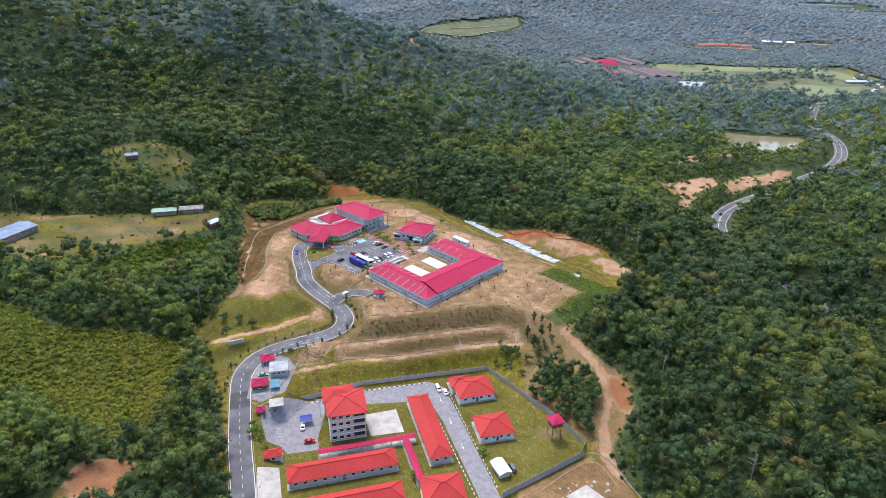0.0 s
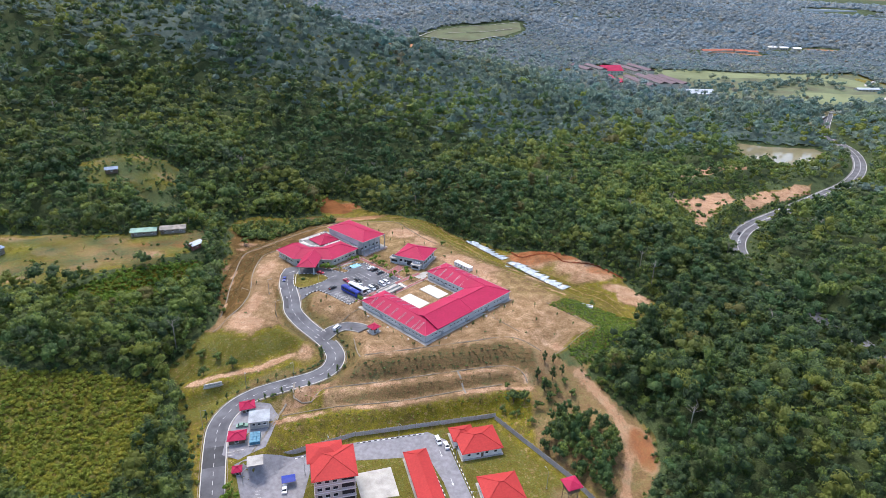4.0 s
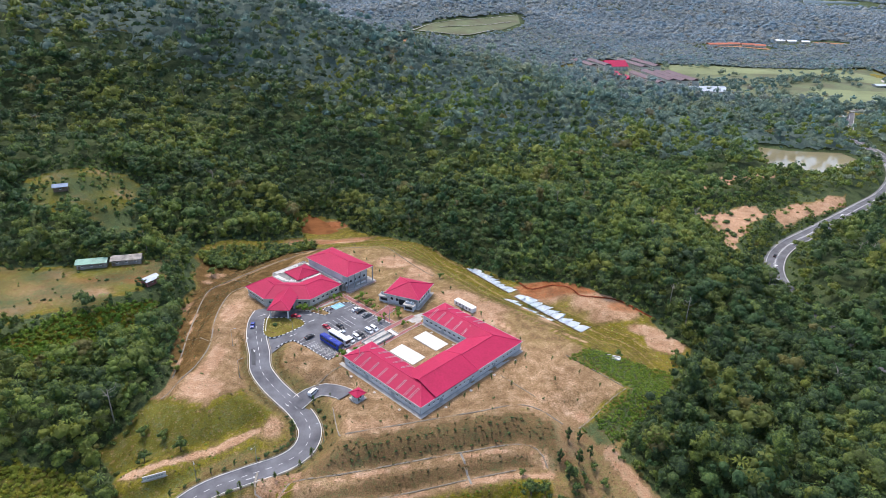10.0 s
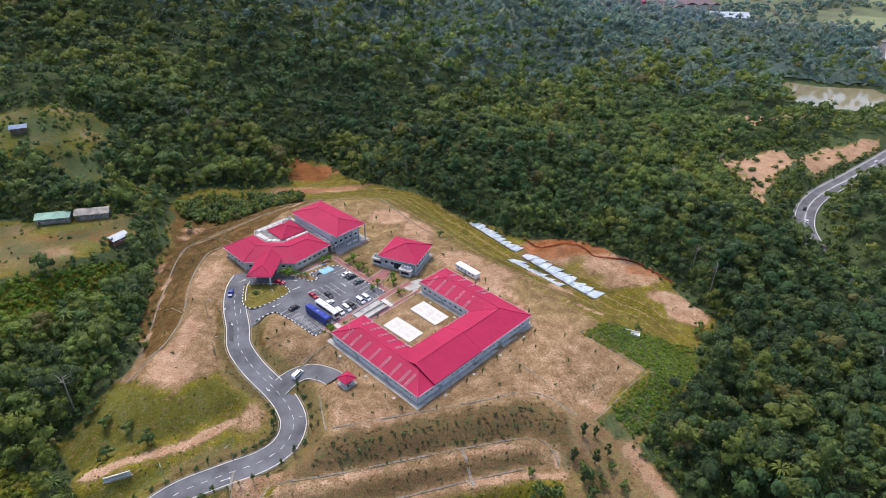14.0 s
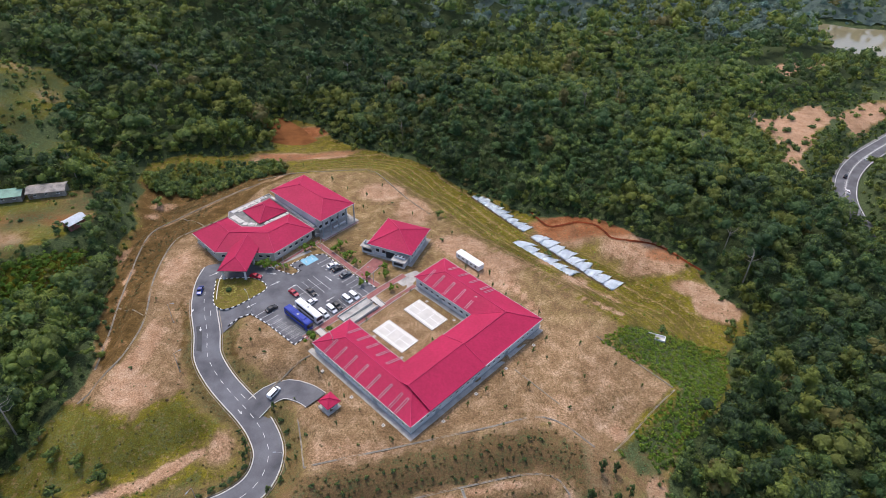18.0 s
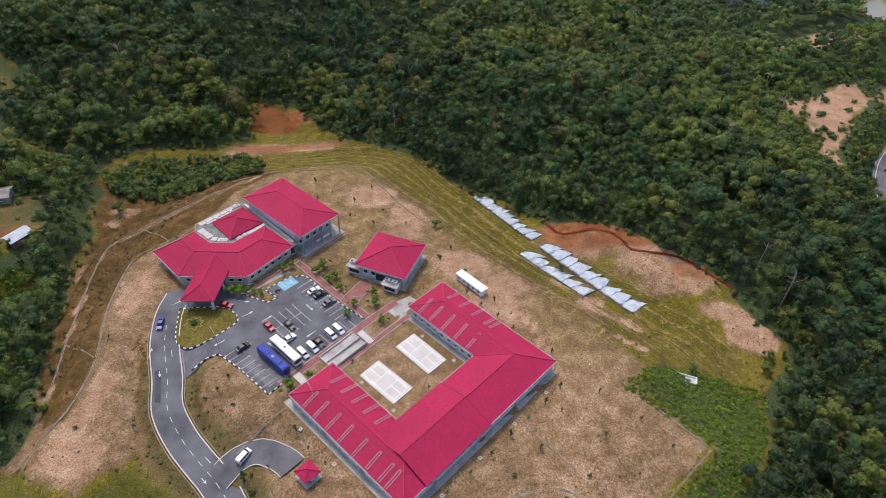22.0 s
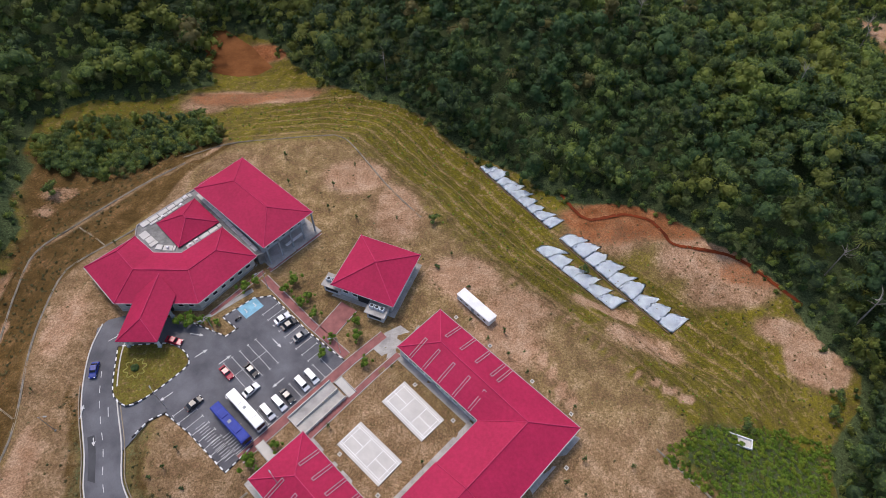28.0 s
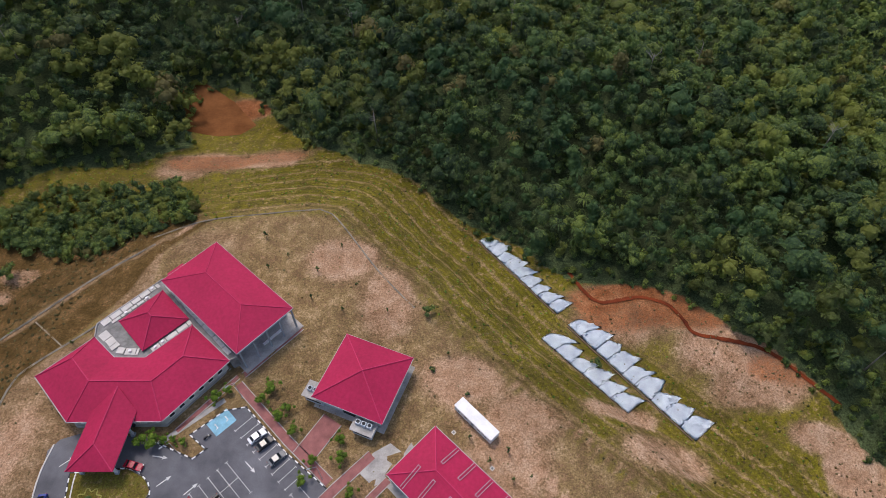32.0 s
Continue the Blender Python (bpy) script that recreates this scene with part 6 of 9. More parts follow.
# site cabin
cab = thing("site_cabin", pose(13.6, 36.0, 0, 0, 0, -46), "long white portable cabin on blocks", "cabin")
part("body", boxbm(-5.9, 5.9, -1.4, 1.4, 0.35, 2.6, bevel=0.04), "white", cab)
part("roof", shell([(-6.0, -1.5, 2.68), (6.0, -1.5, 2.68), (6.0, 1.5, 2.68), (-6.0, 1.5, 2.68)], [[0, 1, 2, 3]], 0.09), "white", cab)
for k in range(4):
    part("block", boxbm(-5.4 + k * 3.5, -5.0 + k * 3.5, -1.2, 1.2, -0.3, 0.35), "concrete_dark", cab)
add_windows(cab, (-5.9, -1.4), (5.9, -1.4), 1.6, 5, 1.1, 0.9, 0.5, (2,))
add_door(cab, (-5.9, -1.4), (5.9, -1.4), 5.9, 0.9, 1.95, 0.4, "wall_grey")

# drains and pad edges: thin pale concrete channels
def channel(line, label, w=0.5, z=0.12, mat="drain"):
    w = 0.75 * w
    pts = smooth_line([(*p[:2], land1(*p[:2])) for p in line], 3)
    pts = [Vector((v.x, v.y, land1(v.x, v.y))) for v in pts]
    o = part("drain_channel", ribbon(pts, -w / 2, -w / 2 + 0.14, -0.3, z), mat)
    ribbon_o = ribbon(pts, w / 2 - 0.14, w / 2, -0.3, z)
    part("channel_wall", ribbon_o, mat, o)
    part("channel_bed", ribbon(pts, -w / 2 + 0.14, w / 2 - 0.14, z - 0.1), "concrete_dark", o)
    return tagged(o, label, "drain", kind="structure")


channel([(-33, -51), (-12, -45.4), (15, -38), (33, -33.8), (46, -42.6)], "pale concrete drain along the top of the bank", 0.7)
channel([(-33, -51), (-38, -34)], "pale concrete drain beside the guard house", 0.6)
channel([(9.0, -53.2), (12.4, -64.0)], "stepped concrete drain down the bank", 1.1, 0.2)
channel([(-46, -66.5), (-30, -63.4), (10, -52.6), (29, -48.4), (36, -50.4), (39, -57)], "pale concrete drain along the upper bench", 0.7, 0.2)
channel([(-60, -80), (-40, -74.4), (-15, -69.8), (12, -61.8), (28, -57.4)], "pale concrete drain along the lower bench", 0.6, 0.2)
channel([(26, -16), (38, -29)], "pale drain across the dry lawn", 0.5)
channel([(52, -42.2), (74, -22.6)], "pale drain round the dry lawn", 0.6)
channel([(73.6, -21.8), (54.5, -1)], "pale drain beside the ferns", 0.6)
channel([(-59, -61.5), (-57.5, -70), (-50, -72), (-47, -67)], "concrete drain below the road", 0.8, 0.25)
channel([(-60, -73), (-66, -100)], "concrete drain behind the service block", 0.9, 0.25)
channel([(-104.6, -16), (-107, 0), (-109.6, 13.6), (-112, 30), (-113.8, 43), (-113.6, 56), (-105, 66), (-91, 79.6), (-78, 90)], "pale concrete drain round the western bank", 0.7, 0.16)
channel([(-104, -29), (-97, -17), (-95.3, -6.5), (-95.6, 3.7), (-100.1, 24.2), (-101, 44), (-97.4, 50.5), (-88, 59.4), (-78, 70)], "pale concrete drain along the edge of the western lawn", 0.7, 0.14)
channel([(-95.5, 4), (-109, 12)], "narrow drain down the western bank", 0.5, 0.12)
channel([(-92, 56), (-104, 65)], "narrow drain down the bank beside the office", 0.5, 0.12)
channel([(-80, 92), (-66, 98.6), (-52, 101), (-36, 103), (-28, 101.6), (-12.4, 80.2), (-2, 68)], "pale concrete drain behind the hall", 0.6, 0.15)
channel([(-38, -11.6), (-47, -20), (-49.5, -23)], "pale drain between building and branch road", 0.6)
uo = Vector((-5.2, -40.9, 0))
ua, ub = Vector((0.694, 0.72, 0)), Vector((-0.72, 0.694, 0))
for k, (a, b2) in enumerate(((-3, 8), (-3, 22), (-3, 36), (10, -3), (24, -3), (38, -3), (52, -3), (63, 4), (63, 16), (63, 30), (63, 42), (18, 23), (42, 23), (18, 36), (42, 36))):
    p = uo + ua * a + ub * b2
    cv = thing("inspection_cover", pose(p.x, p.y, 0, 0, 0, 46), "square concrete inspection chamber with a dark cover", "manhole", "inspection chambers")
    if "cover" not in cache:
        cache["cover"] = (part("collar", boxbm(-0.45, 0.45, -0.45, 0.45, -0.3, 0.16, bevel=0.02), "court", cv), part("lid", boxbm(-0.25, 0.25, -0.25, 0.25, 0.162, 0.18), "concrete_dark", cv))
    else:
        for o, nme in zip(cache["cover"], ("collar", "lid")):
            share(o, nme, Matrix(), cv)

# plastic sheets pegged on the eroded slope
def sheets(p0, p1, w, n, label, seed):
    r = random.Random(seed)
    p0, p1 = Vector((*p0, 0)), Vector((*p1, 0))
    d = (p1 - p0).normalized()
    nn = Vector((-d.y, d.x, 0))
    ln = (p1 - p0).length
    for k in range(n):
        a, b2 = ln * k / n - 0.3, ln * (k + 1) / n + 0.7
        wk = w * r.uniform(0.85, 1.1)
        t = thing("plastic_sheet", pose(0, 0, 0), label, "plastic sheet", "sheets on the slope")
        bm = bmesh.new()
        rows = []
        U, V = 8, 8
        lean, nip = r.uniform(0.1, 0.5), r.uniform(0.0, 0.4)
        for i in range(U + 1):
            u = i / U
            row = []
            edge = wk * (0.76 + 0.34 * u + r.uniform(-0.05, 0.05))
            for j in range(V + 1):
                v = j / V
                q = p0 + d * (a + (b2 - a) * (u * (1 - nip * max(0.0, v - 0.6) * 2.5) + lean * v ** 4)) + nn * edge * v
                z = ground_z(q.x, q.y) + 0.34 + 0.16 * noise.noise(Vector((q.x * 0.9, q.y * 0.9, k))) + 0.10 * math.sin(u * 9 + v * 3 + k) + 0.03 * (k % 2)
                row.append(bm.verts.new((q.x, q.y, z)))
            rows.append(row)
        for i in range(U):
            for j in range(V):
                bm.faces.new((rows[i][j], rows[i + 1][j], rows[i + 1][j + 1], rows[i][j + 1]))
        bmesh.ops.solidify(bm, geom=bm.faces[:], thickness=0.03)
        part("sheet", bm, "sheet", t, smooth=True)
        for u in (0.1, 0.9):
            q = p0 + d * (a + (b2 - a) * u)
            bm = bmesh.new()
            tube(bm, (q.x, q.y, ground_z(q.x, q.y) - 0.1), (q.x, q.y, ground_z(q.x, q.y) + 0.7), 0.04, 0.03, 5)
            part("peg", bm, "wood", t)
    q = [p0 + d * ln * k / 14 for k in range(15)]
    bm = ribbon([Vector((c.x, c.y, ground_z(c.x, c.y))) for c in q], -0.5, -0.2, 0.0, 0.3)
    o = part("anchor_log", bm, "wood")
    tagged(o, "long dark pole holding down the sheets", "pole")


M["sheet"] = surf("pale_blue_plastic", (0.80, 0.88, 0.97), 0.35, 0.14, 0.5, 3, bump_s=0.15)
sheets((17.3, 100.6), (38.6, 74.6), 5.8, 9, "pale blue-white plastic sheet pegged on the eroded slope", 1)
sheets((33.6, 65.6), (53.2, 43.8), 6.4, 6, "pale blue-white plastic sheet pegged on the grass slope", 2)
sheets((41.8, 70.2), (69.6, 37.0), 7.0, 9, "pale blue-white plastic sheet pegged on the eroded slope", 3)

# eroded gully with a red muddy stream
M["mud"] = surf("wet_red_mud", (0.19, 0.038, 0.012), 0.7, 0.35, 0.25, 2.5, stain=(0.14, 0.03, 0.012), spec=0.08)
M["mud_pool"] = surf("orange_brown_mud", (0.20, 0.078, 0.024), 0.7, 0.25, 0.12, 1.5, stain=(0.16, 0.055, 0.012), spec=0.08)
g_pts = [(44, 88.5), (47, 83), (51.5, 78), (58, 77.8), (64, 77.8), (70, 75), (73.4, 70), (75.4, 65.6), (82, 63.6), (92, 60.6), (98, 56), (104, 50), (109, 45)]
g_line = [Vector((v.x, v.y, ground_z(v.x, v.y))) for v in smooth_line([(*p, 0) for p in g_pts], 1.2)]
gul = ribbon(g_line, -0.55, 0.55, 0.2)
for v in gul.verts:
    v.co.x += 0.35 * noise.noise(v.co * 0.6)
    v.co.y += 0.35 * noise.noise(v.co * 0.6 + Vector((5, 0, 0)))
stream = part("muddy_stream", gul, "mud")
tagged(stream, "winding wet red mud stream in an eroded gully", "stream", kind="structure")
pool = part("mud_pool", drape([(-97, 177), (-88, 180), (-76, 172), (-65, 159), (-70, 154), (-78, 153), (-90, 155)], 0.07, 2.0, lambda x, y: np.array([ground_z(a, c) for a, c in zip(x, y)])), "mud_pool")
tagged(pool, "pool of wet red mud at the edge of the forest", "mud", kind="structure")

# timber frame on the lawn, sign wall, lamp posts
fr = thing("timber_frame", pose(76.0, 2.3, land1(76, 2.3), 0, 0, -20), "white open box frame lying on the grass", "frame")
for a in ((-2.9, 2.9, -1.3, -1.05), (-2.9, 2.9, 1.05, 1.3), (-2.9, -2.65, -1.04, 1.04), (2.65, 2.9, -1.04, 1.04)):
    part("beam", boxbm(*a, 0.0, 0.7, bevel=0.04), "white", fr)
part("base", boxbm(-2.64, 2.64, -1.04, 1.04, -0.1, 0.12), "court", fr)
sg = thing("sign_wall", pose(-92.4, -63.6, land1(-92.4, -63.6) - 0.1, 0, 0, 24), "long pale concrete sign wall beside the road", "sign")
part("panel", boxbm(-3.6, 3.6, -0.2, 0.2, 0, 1.7, bevel=0.03), "court", sg)
part("base", boxbm(-4.0, 4.0, -0.5, 0.5, -0.6, 0.2), "concrete", sg)
for k in range(7):
    part("letter_bar", boxbm(-3.0 + k * 0.85, -3.0 + k * 0.85 + 0.55, -0.23, -0.203, 0.75, 1.2), "wall_grey", sg)


def lamp_post(x, y, ang, z=None, h=8.0):
    z = land1(x, y) if z is None else z
    t = thing("street_lamp", pose(x, y, z, 0, 0, ang), "tall grey street lamp with a curved arm", "street lamp", "street lamps")
    if "lamp" not in cache:
        bm = bmesh.new()
        tube(bm, (0, 0, 0), (0, 0, h), 0.11, 0.06, 7)
        tube(bm, (0, 0, h), (1.6, 0, h + 0.5), 0.05, 0.04, 6)
        bm2 = boxbm(1.4, 2.2, -0.16, 0.16, h + 0.4, h + 0.58, bevel=0.05)
        cache["lamp"] = (part("pole", bm, "steel", t), part("lamp_head", bm2, "wall_grey", t), part("footing", boxbm(-0.22, 0.22, -0.22, 0.22, -0.4, 0.08), "concrete_dark", t))
    else:
        for o, nme in zip(cache["lamp"], ("pole", "lamp_head", "footing")):
            share(o, nme, Matrix(), t)


for x2, y2, a in ((-61.3, 7.8, 130), (-85.6, 2, 0), (-77, -18, 30), (-39.2, -48, 190), (-60, -58, 250), (-78.5, -64, 300), (-88, -88, 0), (-30.5, -11, 130), (-43, 42.2, 225), (-21.2, 22.8, 200), (-54, 27.8, 220)):
    lamp_post(x2, y2, a)

# kerbs of the branch road
for off in (-3.75, 3.55):
    o = part("kerb_spur", ribbon(spur_line, off, off + 0.2, -0.15, 0.16), "court")
    tagged(o, "pale concrete kerb along the branch road", "kerb", kind="structure")

# ---------------------------------------------------------------- vehicles
def car_mesh(name, prof, width, glass_prof, taper=0.10):
    """A body swept across its width from a side profile, with tumblehome above the belt."""
    bm = bmesh.new()
    belt = 0.85
    rows = []
    for s in (-1, -0.86, 0.86, 1):
        row = []
        for x, z in prof:
            inset = 0.0 if z < belt else taper * (z - belt) / 0.6
            w2 = width / 2 - inset
            zz = z - (0.05 if abs(s) == 1 and z > 0.5 else 0)
            row.append(bm.verts.new((x, s * w2, zz)))
        rows.append(row)
    n = len(prof)
    for a, b2 in zip(rows, rows[1:]):
        for k in range(n):
            bm.faces.new((a[k], a[(k + 1) % n], b2[(k + 1) % n], b2[k]))
    bm.faces.new(rows[0][::-1])
    bm.faces.new(rows[-1])
    bmesh.ops.recalc_face_normals(bm, faces=bm.faces)
    return bm


SHAPES = {
    "car": (1.72, [(-2.15, 0.3), (2.15, 0.3), (2.18, 0.62), (2.0, 0.78), (1.1, 0.92), (0.35, 1.40), (-0.95, 1.43), (-1.65, 1.0), (-2.12, 0.95), (-2.18, 0.6)], (0.98, 0.42, -1.0, -1.58), 1.40),
    "van": (1.75, [(-2.2, 0.3), (2.2, 0.3), (2.25, 0.75), (1.75, 1.05), (1.05, 1.72), (-1.95, 1.78), (-2.18, 1.2), (-2.22, 0.6)], (1.68, 1.08, -1.9, -2.08), 1.70),
}


def vehicle(kind, x, y, ang, mat, label, z=0.0, cat="car", group="parked cars", pitch=0):
    m4 = Matrix.Translation((x, y, z + 0.04)) @ Euler((0, radians(-pitch), radians(ang))).to_matrix().to_4x4()
    t = thing(kind, m4, label, cat, group)
    w, prof, (wx0, wx1, rx1, rx0), top = SHAPES["van" if kind == "van" else "car"]
    key = ("veh", kind, mat)
    if key not in cache:
        L = []
        L.append((part("body", car_mesh("body", prof, w, None), mat, t, smooth=False), None))
        iw = w / 2 - 0.12

        def quad(a, b2, c, d, nme, material="glass"):
            bm = bmesh.new()
            vs = [bm.verts.new(q) for q in (a, b2, c, d)]
            f = bm.faces.new(vs)
            bmesh.ops.solidify(bm, geom=[f], thickness=-0.02)
            bmesh.ops.recalc_face_normals(bm, faces=bm.faces)
            L.append((part(nme, bm, material, t), None))
        zb = 1.0 if kind == "car" else 1.13
        quad((wx0 - 0.02, -iw, zb), (wx0 - 0.02, iw, zb), (wx1 + 0.03, iw - 0.1, top), (wx1 + 0.03, -iw + 0.1, top), "windscreen")
        quad((rx0, iw, zb + 0.06), (rx0, -iw, zb + 0.06), (rx1 - 0.02, -iw + 0.1, top + 0.02), (rx1 - 0.02, iw - 0.1, top + 0.02), "rear_window")
        for s in (-1, 1):
            quad((wx0 - 0.25, s * (w / 2 - 0.015), zb - 0.02), (rx0 + 0.35, s * (w / 2 - 0.015), zb - 0.02), (rx1 + 0.1, s * (w / 2 - 0.07), top - 0.06), (wx1 - 0.08, s * (w / 2 - 0.07), top - 0.06), "side_window")
            L.append((part("headlight", boxbm(2.0, 2.2, s * 0.62 - 0.18, s * 0.62 + 0.18, 0.6, 0.74, bevel=0.02), "lamp_clear", t), None))
            L.append((part("tail_light", boxbm(-2.22, -2.1, s * 0.68 - 0.12, s * 0.68 + 0.12, 0.68, 0.9, bevel=0.02), "lamp_red", t), None))
            for wx in (-1.32, 1.35):
                bm = bmesh.new()
                tube(bm, (wx, s * (w / 2 - 0.2), 0.31), (wx, s * (w / 2 + 0.01), 0.31), 0.31, 0.31, 14)
                wh = part("wheel", bm, "tyre", t)
                bm = bmesh.new()
                tube(bm, (wx, s * (w / 2 + 0.005), 0.31), (wx, s * (w / 2 + 0.03), 0.31), 0.18, 0.16, 10)
                L.append((wh, None))
                L.append((part("rim", bm, "steel", wh), wh))
        cache[key] = L
    else:
        made = {}
        for o, par in cache[key]:
            made[o] = share(o, o.name.split(".")[0], Matrix(), made.get(par, t) if par else t)
    return t


vehicle("van", -36.7, 6.7, -44, "car_white", "white multi-purpose van parked nose out", group="parked vans", cat="van")
vehicle("van", -34.3, 8.9, -44, "car_white", "white multi-purpose van parked nose out", group="parked vans", cat="van")
vehicle("car", -32.6, 10.7, -44, "car_black", "black car parked between two vans")
vehicle("van", -29.6, 14.0, -44, "car_white", "white multi-purpose van parked by the path", group="parked vans", cat="van")
vehicle("van", -27.5, 15.9, -44, "car_white", "white multi-purpose van parked by the path", group="parked vans", cat="van")
vehicle("car", -48.6, 16.7, -42, "car_red", "dark red hatchback in a centre bay")
vehicle("car", -42.6, 17.4, -42, "car_black", "black saloon in a centre bay")
vehicle("car", -41.7, 12.2, 48, "car_white", "white saloon standing beside the buses")
vehicle("car", -54.6, 8.6, 48, "car_black", "black car in an edge bay")
vehicle("car", -37.4, 32.3, 42, "car_white", "white hatchback in an edge bay")
vehicle("car", -35.3, 30.6, 42, "car_black", "black hatchback in an edge bay")
vehicle("car", -31.9, 27.2, 42, "car_grey", "dark grey car in an edge bay")
vehicle("car", -63.9, 25.4, -14, "car_red", "dark red saloon leaving the porch")
vehicle("car", -81.4, 17.0, -84, "car_blue", "deep blue car on the forecourt road")
vehicle("van", -47.2, -24.0, 57, "car_white", "white van at the branch road", z=-3.85, cat="van", pitch=7)
vehicle("car", 4.4, -88.0, 105, "car_white", "white car on the lower compound road", z=-15.45)
vehicle("van", 1.2, -85.6, -70, "car_white", "white van on the lower compound road", z=-15.45, cat="van")
vehicle("car", -47.6, -119.6, 15, "car_red", "dark red car in the lower car park", z=-15.45)
vehicle("car", -52.0, -111.4, 100, "car_white", "white car in the lower car park", z=-15.45)
vehicle("car", -73.6, -86.4, 15, "tin_green", "green car beside the gate house", z=-9.45)
for x2, y2, a, mt in ((214.0, 133.5, 50, "car_black"), (236, 153, 40, "car_white"), (300, 206, 40, "car_white"), (207, 118, 68, "car_white")):
    vehicle("car", x2, y2, a, mt, "small car driving on the highway", z=land1(x2, y2) + 0.3, group="highway cars")


def bus(x, y, ang, mat, ln, label, roof_mat):
    t = thing("coach", pose(x, y, 0.04, 0, 0, ang), label, "bus", "parked coaches")
    part("body", boxbm(-ln / 2, ln / 2, -1.25, 1.25, 0.45, 3.3, bevel=0.12), mat, t)
    part("roof", boxbm(-ln / 2 + 0.25, ln / 2 - 0.3, -1.1, 1.1, 3.303, 3.42, bevel=0.05), roof_mat, t)
    for cx in (-ln * 0.22, ln * 0.2):
        part("roof_unit", boxbm(cx - 1.1, cx + 1.1, -0.8, 0.8, 3.423, 3.62, bevel=0.06), roof_mat, t)
    part("hatch", boxbm(-0.4, 0.4, -0.4, 0.4, 3.423, 3.5), "wall_grey", t)
    part("windscreen", boxbm(ln / 2 - 0.02, ln / 2 + 0.02, -1.1, 1.1, 1.5, 3.0), "glass", t)
    part("rear_window", boxbm(-ln / 2 - 0.02, -ln / 2 + 0.02, -0.95, 0.95, 2.0, 2.9), "glass", t)
    for s in (-1, 1):
        for k in range(6):
            w = (ln - 2.4) / 6
            part("side_window", boxbm(-ln / 2 + 1.0 + k * w, -ln / 2 + 1.0 + (k + 1) * w - 0.1, s * 1.25 - 0.015, s * 1.25 + 0.015, 1.75, 2.85), "glass", t)
        part("mirror", boxbm(ln / 2 + 0.05, ln / 2 + 0.25, s * 1.35 - 0.1, s * 1.35 + 0.1, 2.3, 2.8, bevel=0.03), "black", t)
        part("headlight", boxbm(ln / 2 - 0.03, ln / 2 + 0.04, s * 0.9 - 0.2, s * 0.9 + 0.2, 0.8, 1.05), "lamp_clear", t)
        for wx in (-ln * 0.3, ln * 0.33):
            bm = bmesh.new()
            tube(bm, (wx, s * 1.0, 0.5), (wx, s * 1.27, 0.5), 0.5, 0.5, 16)
            wh = part("wheel", bm, "tyre", t)
            bm = bmesh.new()
            tube(bm, (wx, s * 1.265, 0.5), (wx, s * 1.29, 0.5), 0.28, 0.25, 12)
            part("rim", bm, "steel", wh)


bus(-44.3, 3.2, -42, "bus_blue", 12.4, "deep blue coach parked across the bays", "bus_blue")
bus(-41.5, 6.6, -43, "car_white", 12.0, "white coach with a dark front beside the blue one", "car_white")
mb = thing("motorbike", pose(-49.0, 32.2, 0.04, 0, 0, 40), "dark motorbike parked by the kerb", "motorbike")
part("frame", boxbm(-0.7, 0.6, -0.12, 0.12, 0.35, 0.75, bevel=0.05), "car_black", mb)
part("seat", boxbm(-0.75, 0.05, -0.15, 0.15, 0.76, 0.86, bevel=0.03), "black", mb)
part("handlebar", boxbm(0.45, 0.52, -0.36, 0.36, 0.95, 1.02), "steel", mb)
for wx in (-0.65, 0.65):
    bm = bmesh.new()
    tube(bm, (wx, -0.06, 0.3), (wx, 0.06, 0.3), 0.3, 0.3, 12)
    part("wheel", bm, "tyre", mb)

# ---------------------------------------------------------------- lower compound
ZL = -15.5
cr = prism([(-44.8, -92.2), (-31.5, -87.2), (-3, -80.2), (4.2, -84.4), (24, -146), (34, -190), (25, -190), (16.4, -146), (3.4, -106), (-2.6, -93.5), (-30, -96.5), (-44.8, -99.5)], ZL - 0.3, ZL + 0.05)
compound_road = part("compound_road", cr, "asphalt_pale")
tagged(compound_road, "grey asphalt road and yard of the lower compound", "road", kind="structure")
for p0, p1, n in (((-61, -100.2), (-33, -88.4), 26), ((-30, -87.4), (-4, -81.2), 24), ((5.4, -86), (22.6, -140), 50), ((-1.6, -96), (15.4, -146), 46)):
    a, c = Vector((*p0, ZL)), Vector((*p1, ZL))
    kerb_blocks([a, c], "low", z=ZL, ln=1.1)
for (x2, y2), an in (((2.4, -92), 285), ((6.5, -106), 285), ((11, -120), 285)):
    arrow((x2, y2), an, compound_road, ZL + 0.055)
for k in range(7):
    bar("bay_line", (-57.5 + k * 1.9, -106.2 + k * 0.9), 115, 4.4, 0.12, compound_road, ZL + 0.055)
yard = part("parking_yard", drape([(-71, -105), (-63, -100.4), (-50, -94.6), (-44.9, -92.3), (-44.9, -118), (-43.3, -123.5), (-54.5, -126), (-59, -121.8), (-63.5, -121.5), (-67, -114)], 0.08, 1.5, lambda x, y: np.array([ground_z(a, c) for a, c in zip(x, y)])), "asphalt_pale")
tagged(yard, "pale worn asphalt parking yard sloping from the gate", "car park", kind="structure")
for k in range(6):
    x2, y2 = -63.6 + k * 0.55, -112.4 - k * 1.5
    bar("bay_line", (x2 + 1.5, y2), 12, 3.6, 0.12, yard, ground_z(x2 + 1.5, y2) + 0.1)
slab = part("parade_slab", prism([(-28.8, -103.3), (-16.0, -99.4), (-11.8, -112.8), (-24.6, -115.6)], ZL - 0.3, ZL + 0.12), "slab")
tagged(slab, "pale concrete parade slab", "slab", kind="structure")
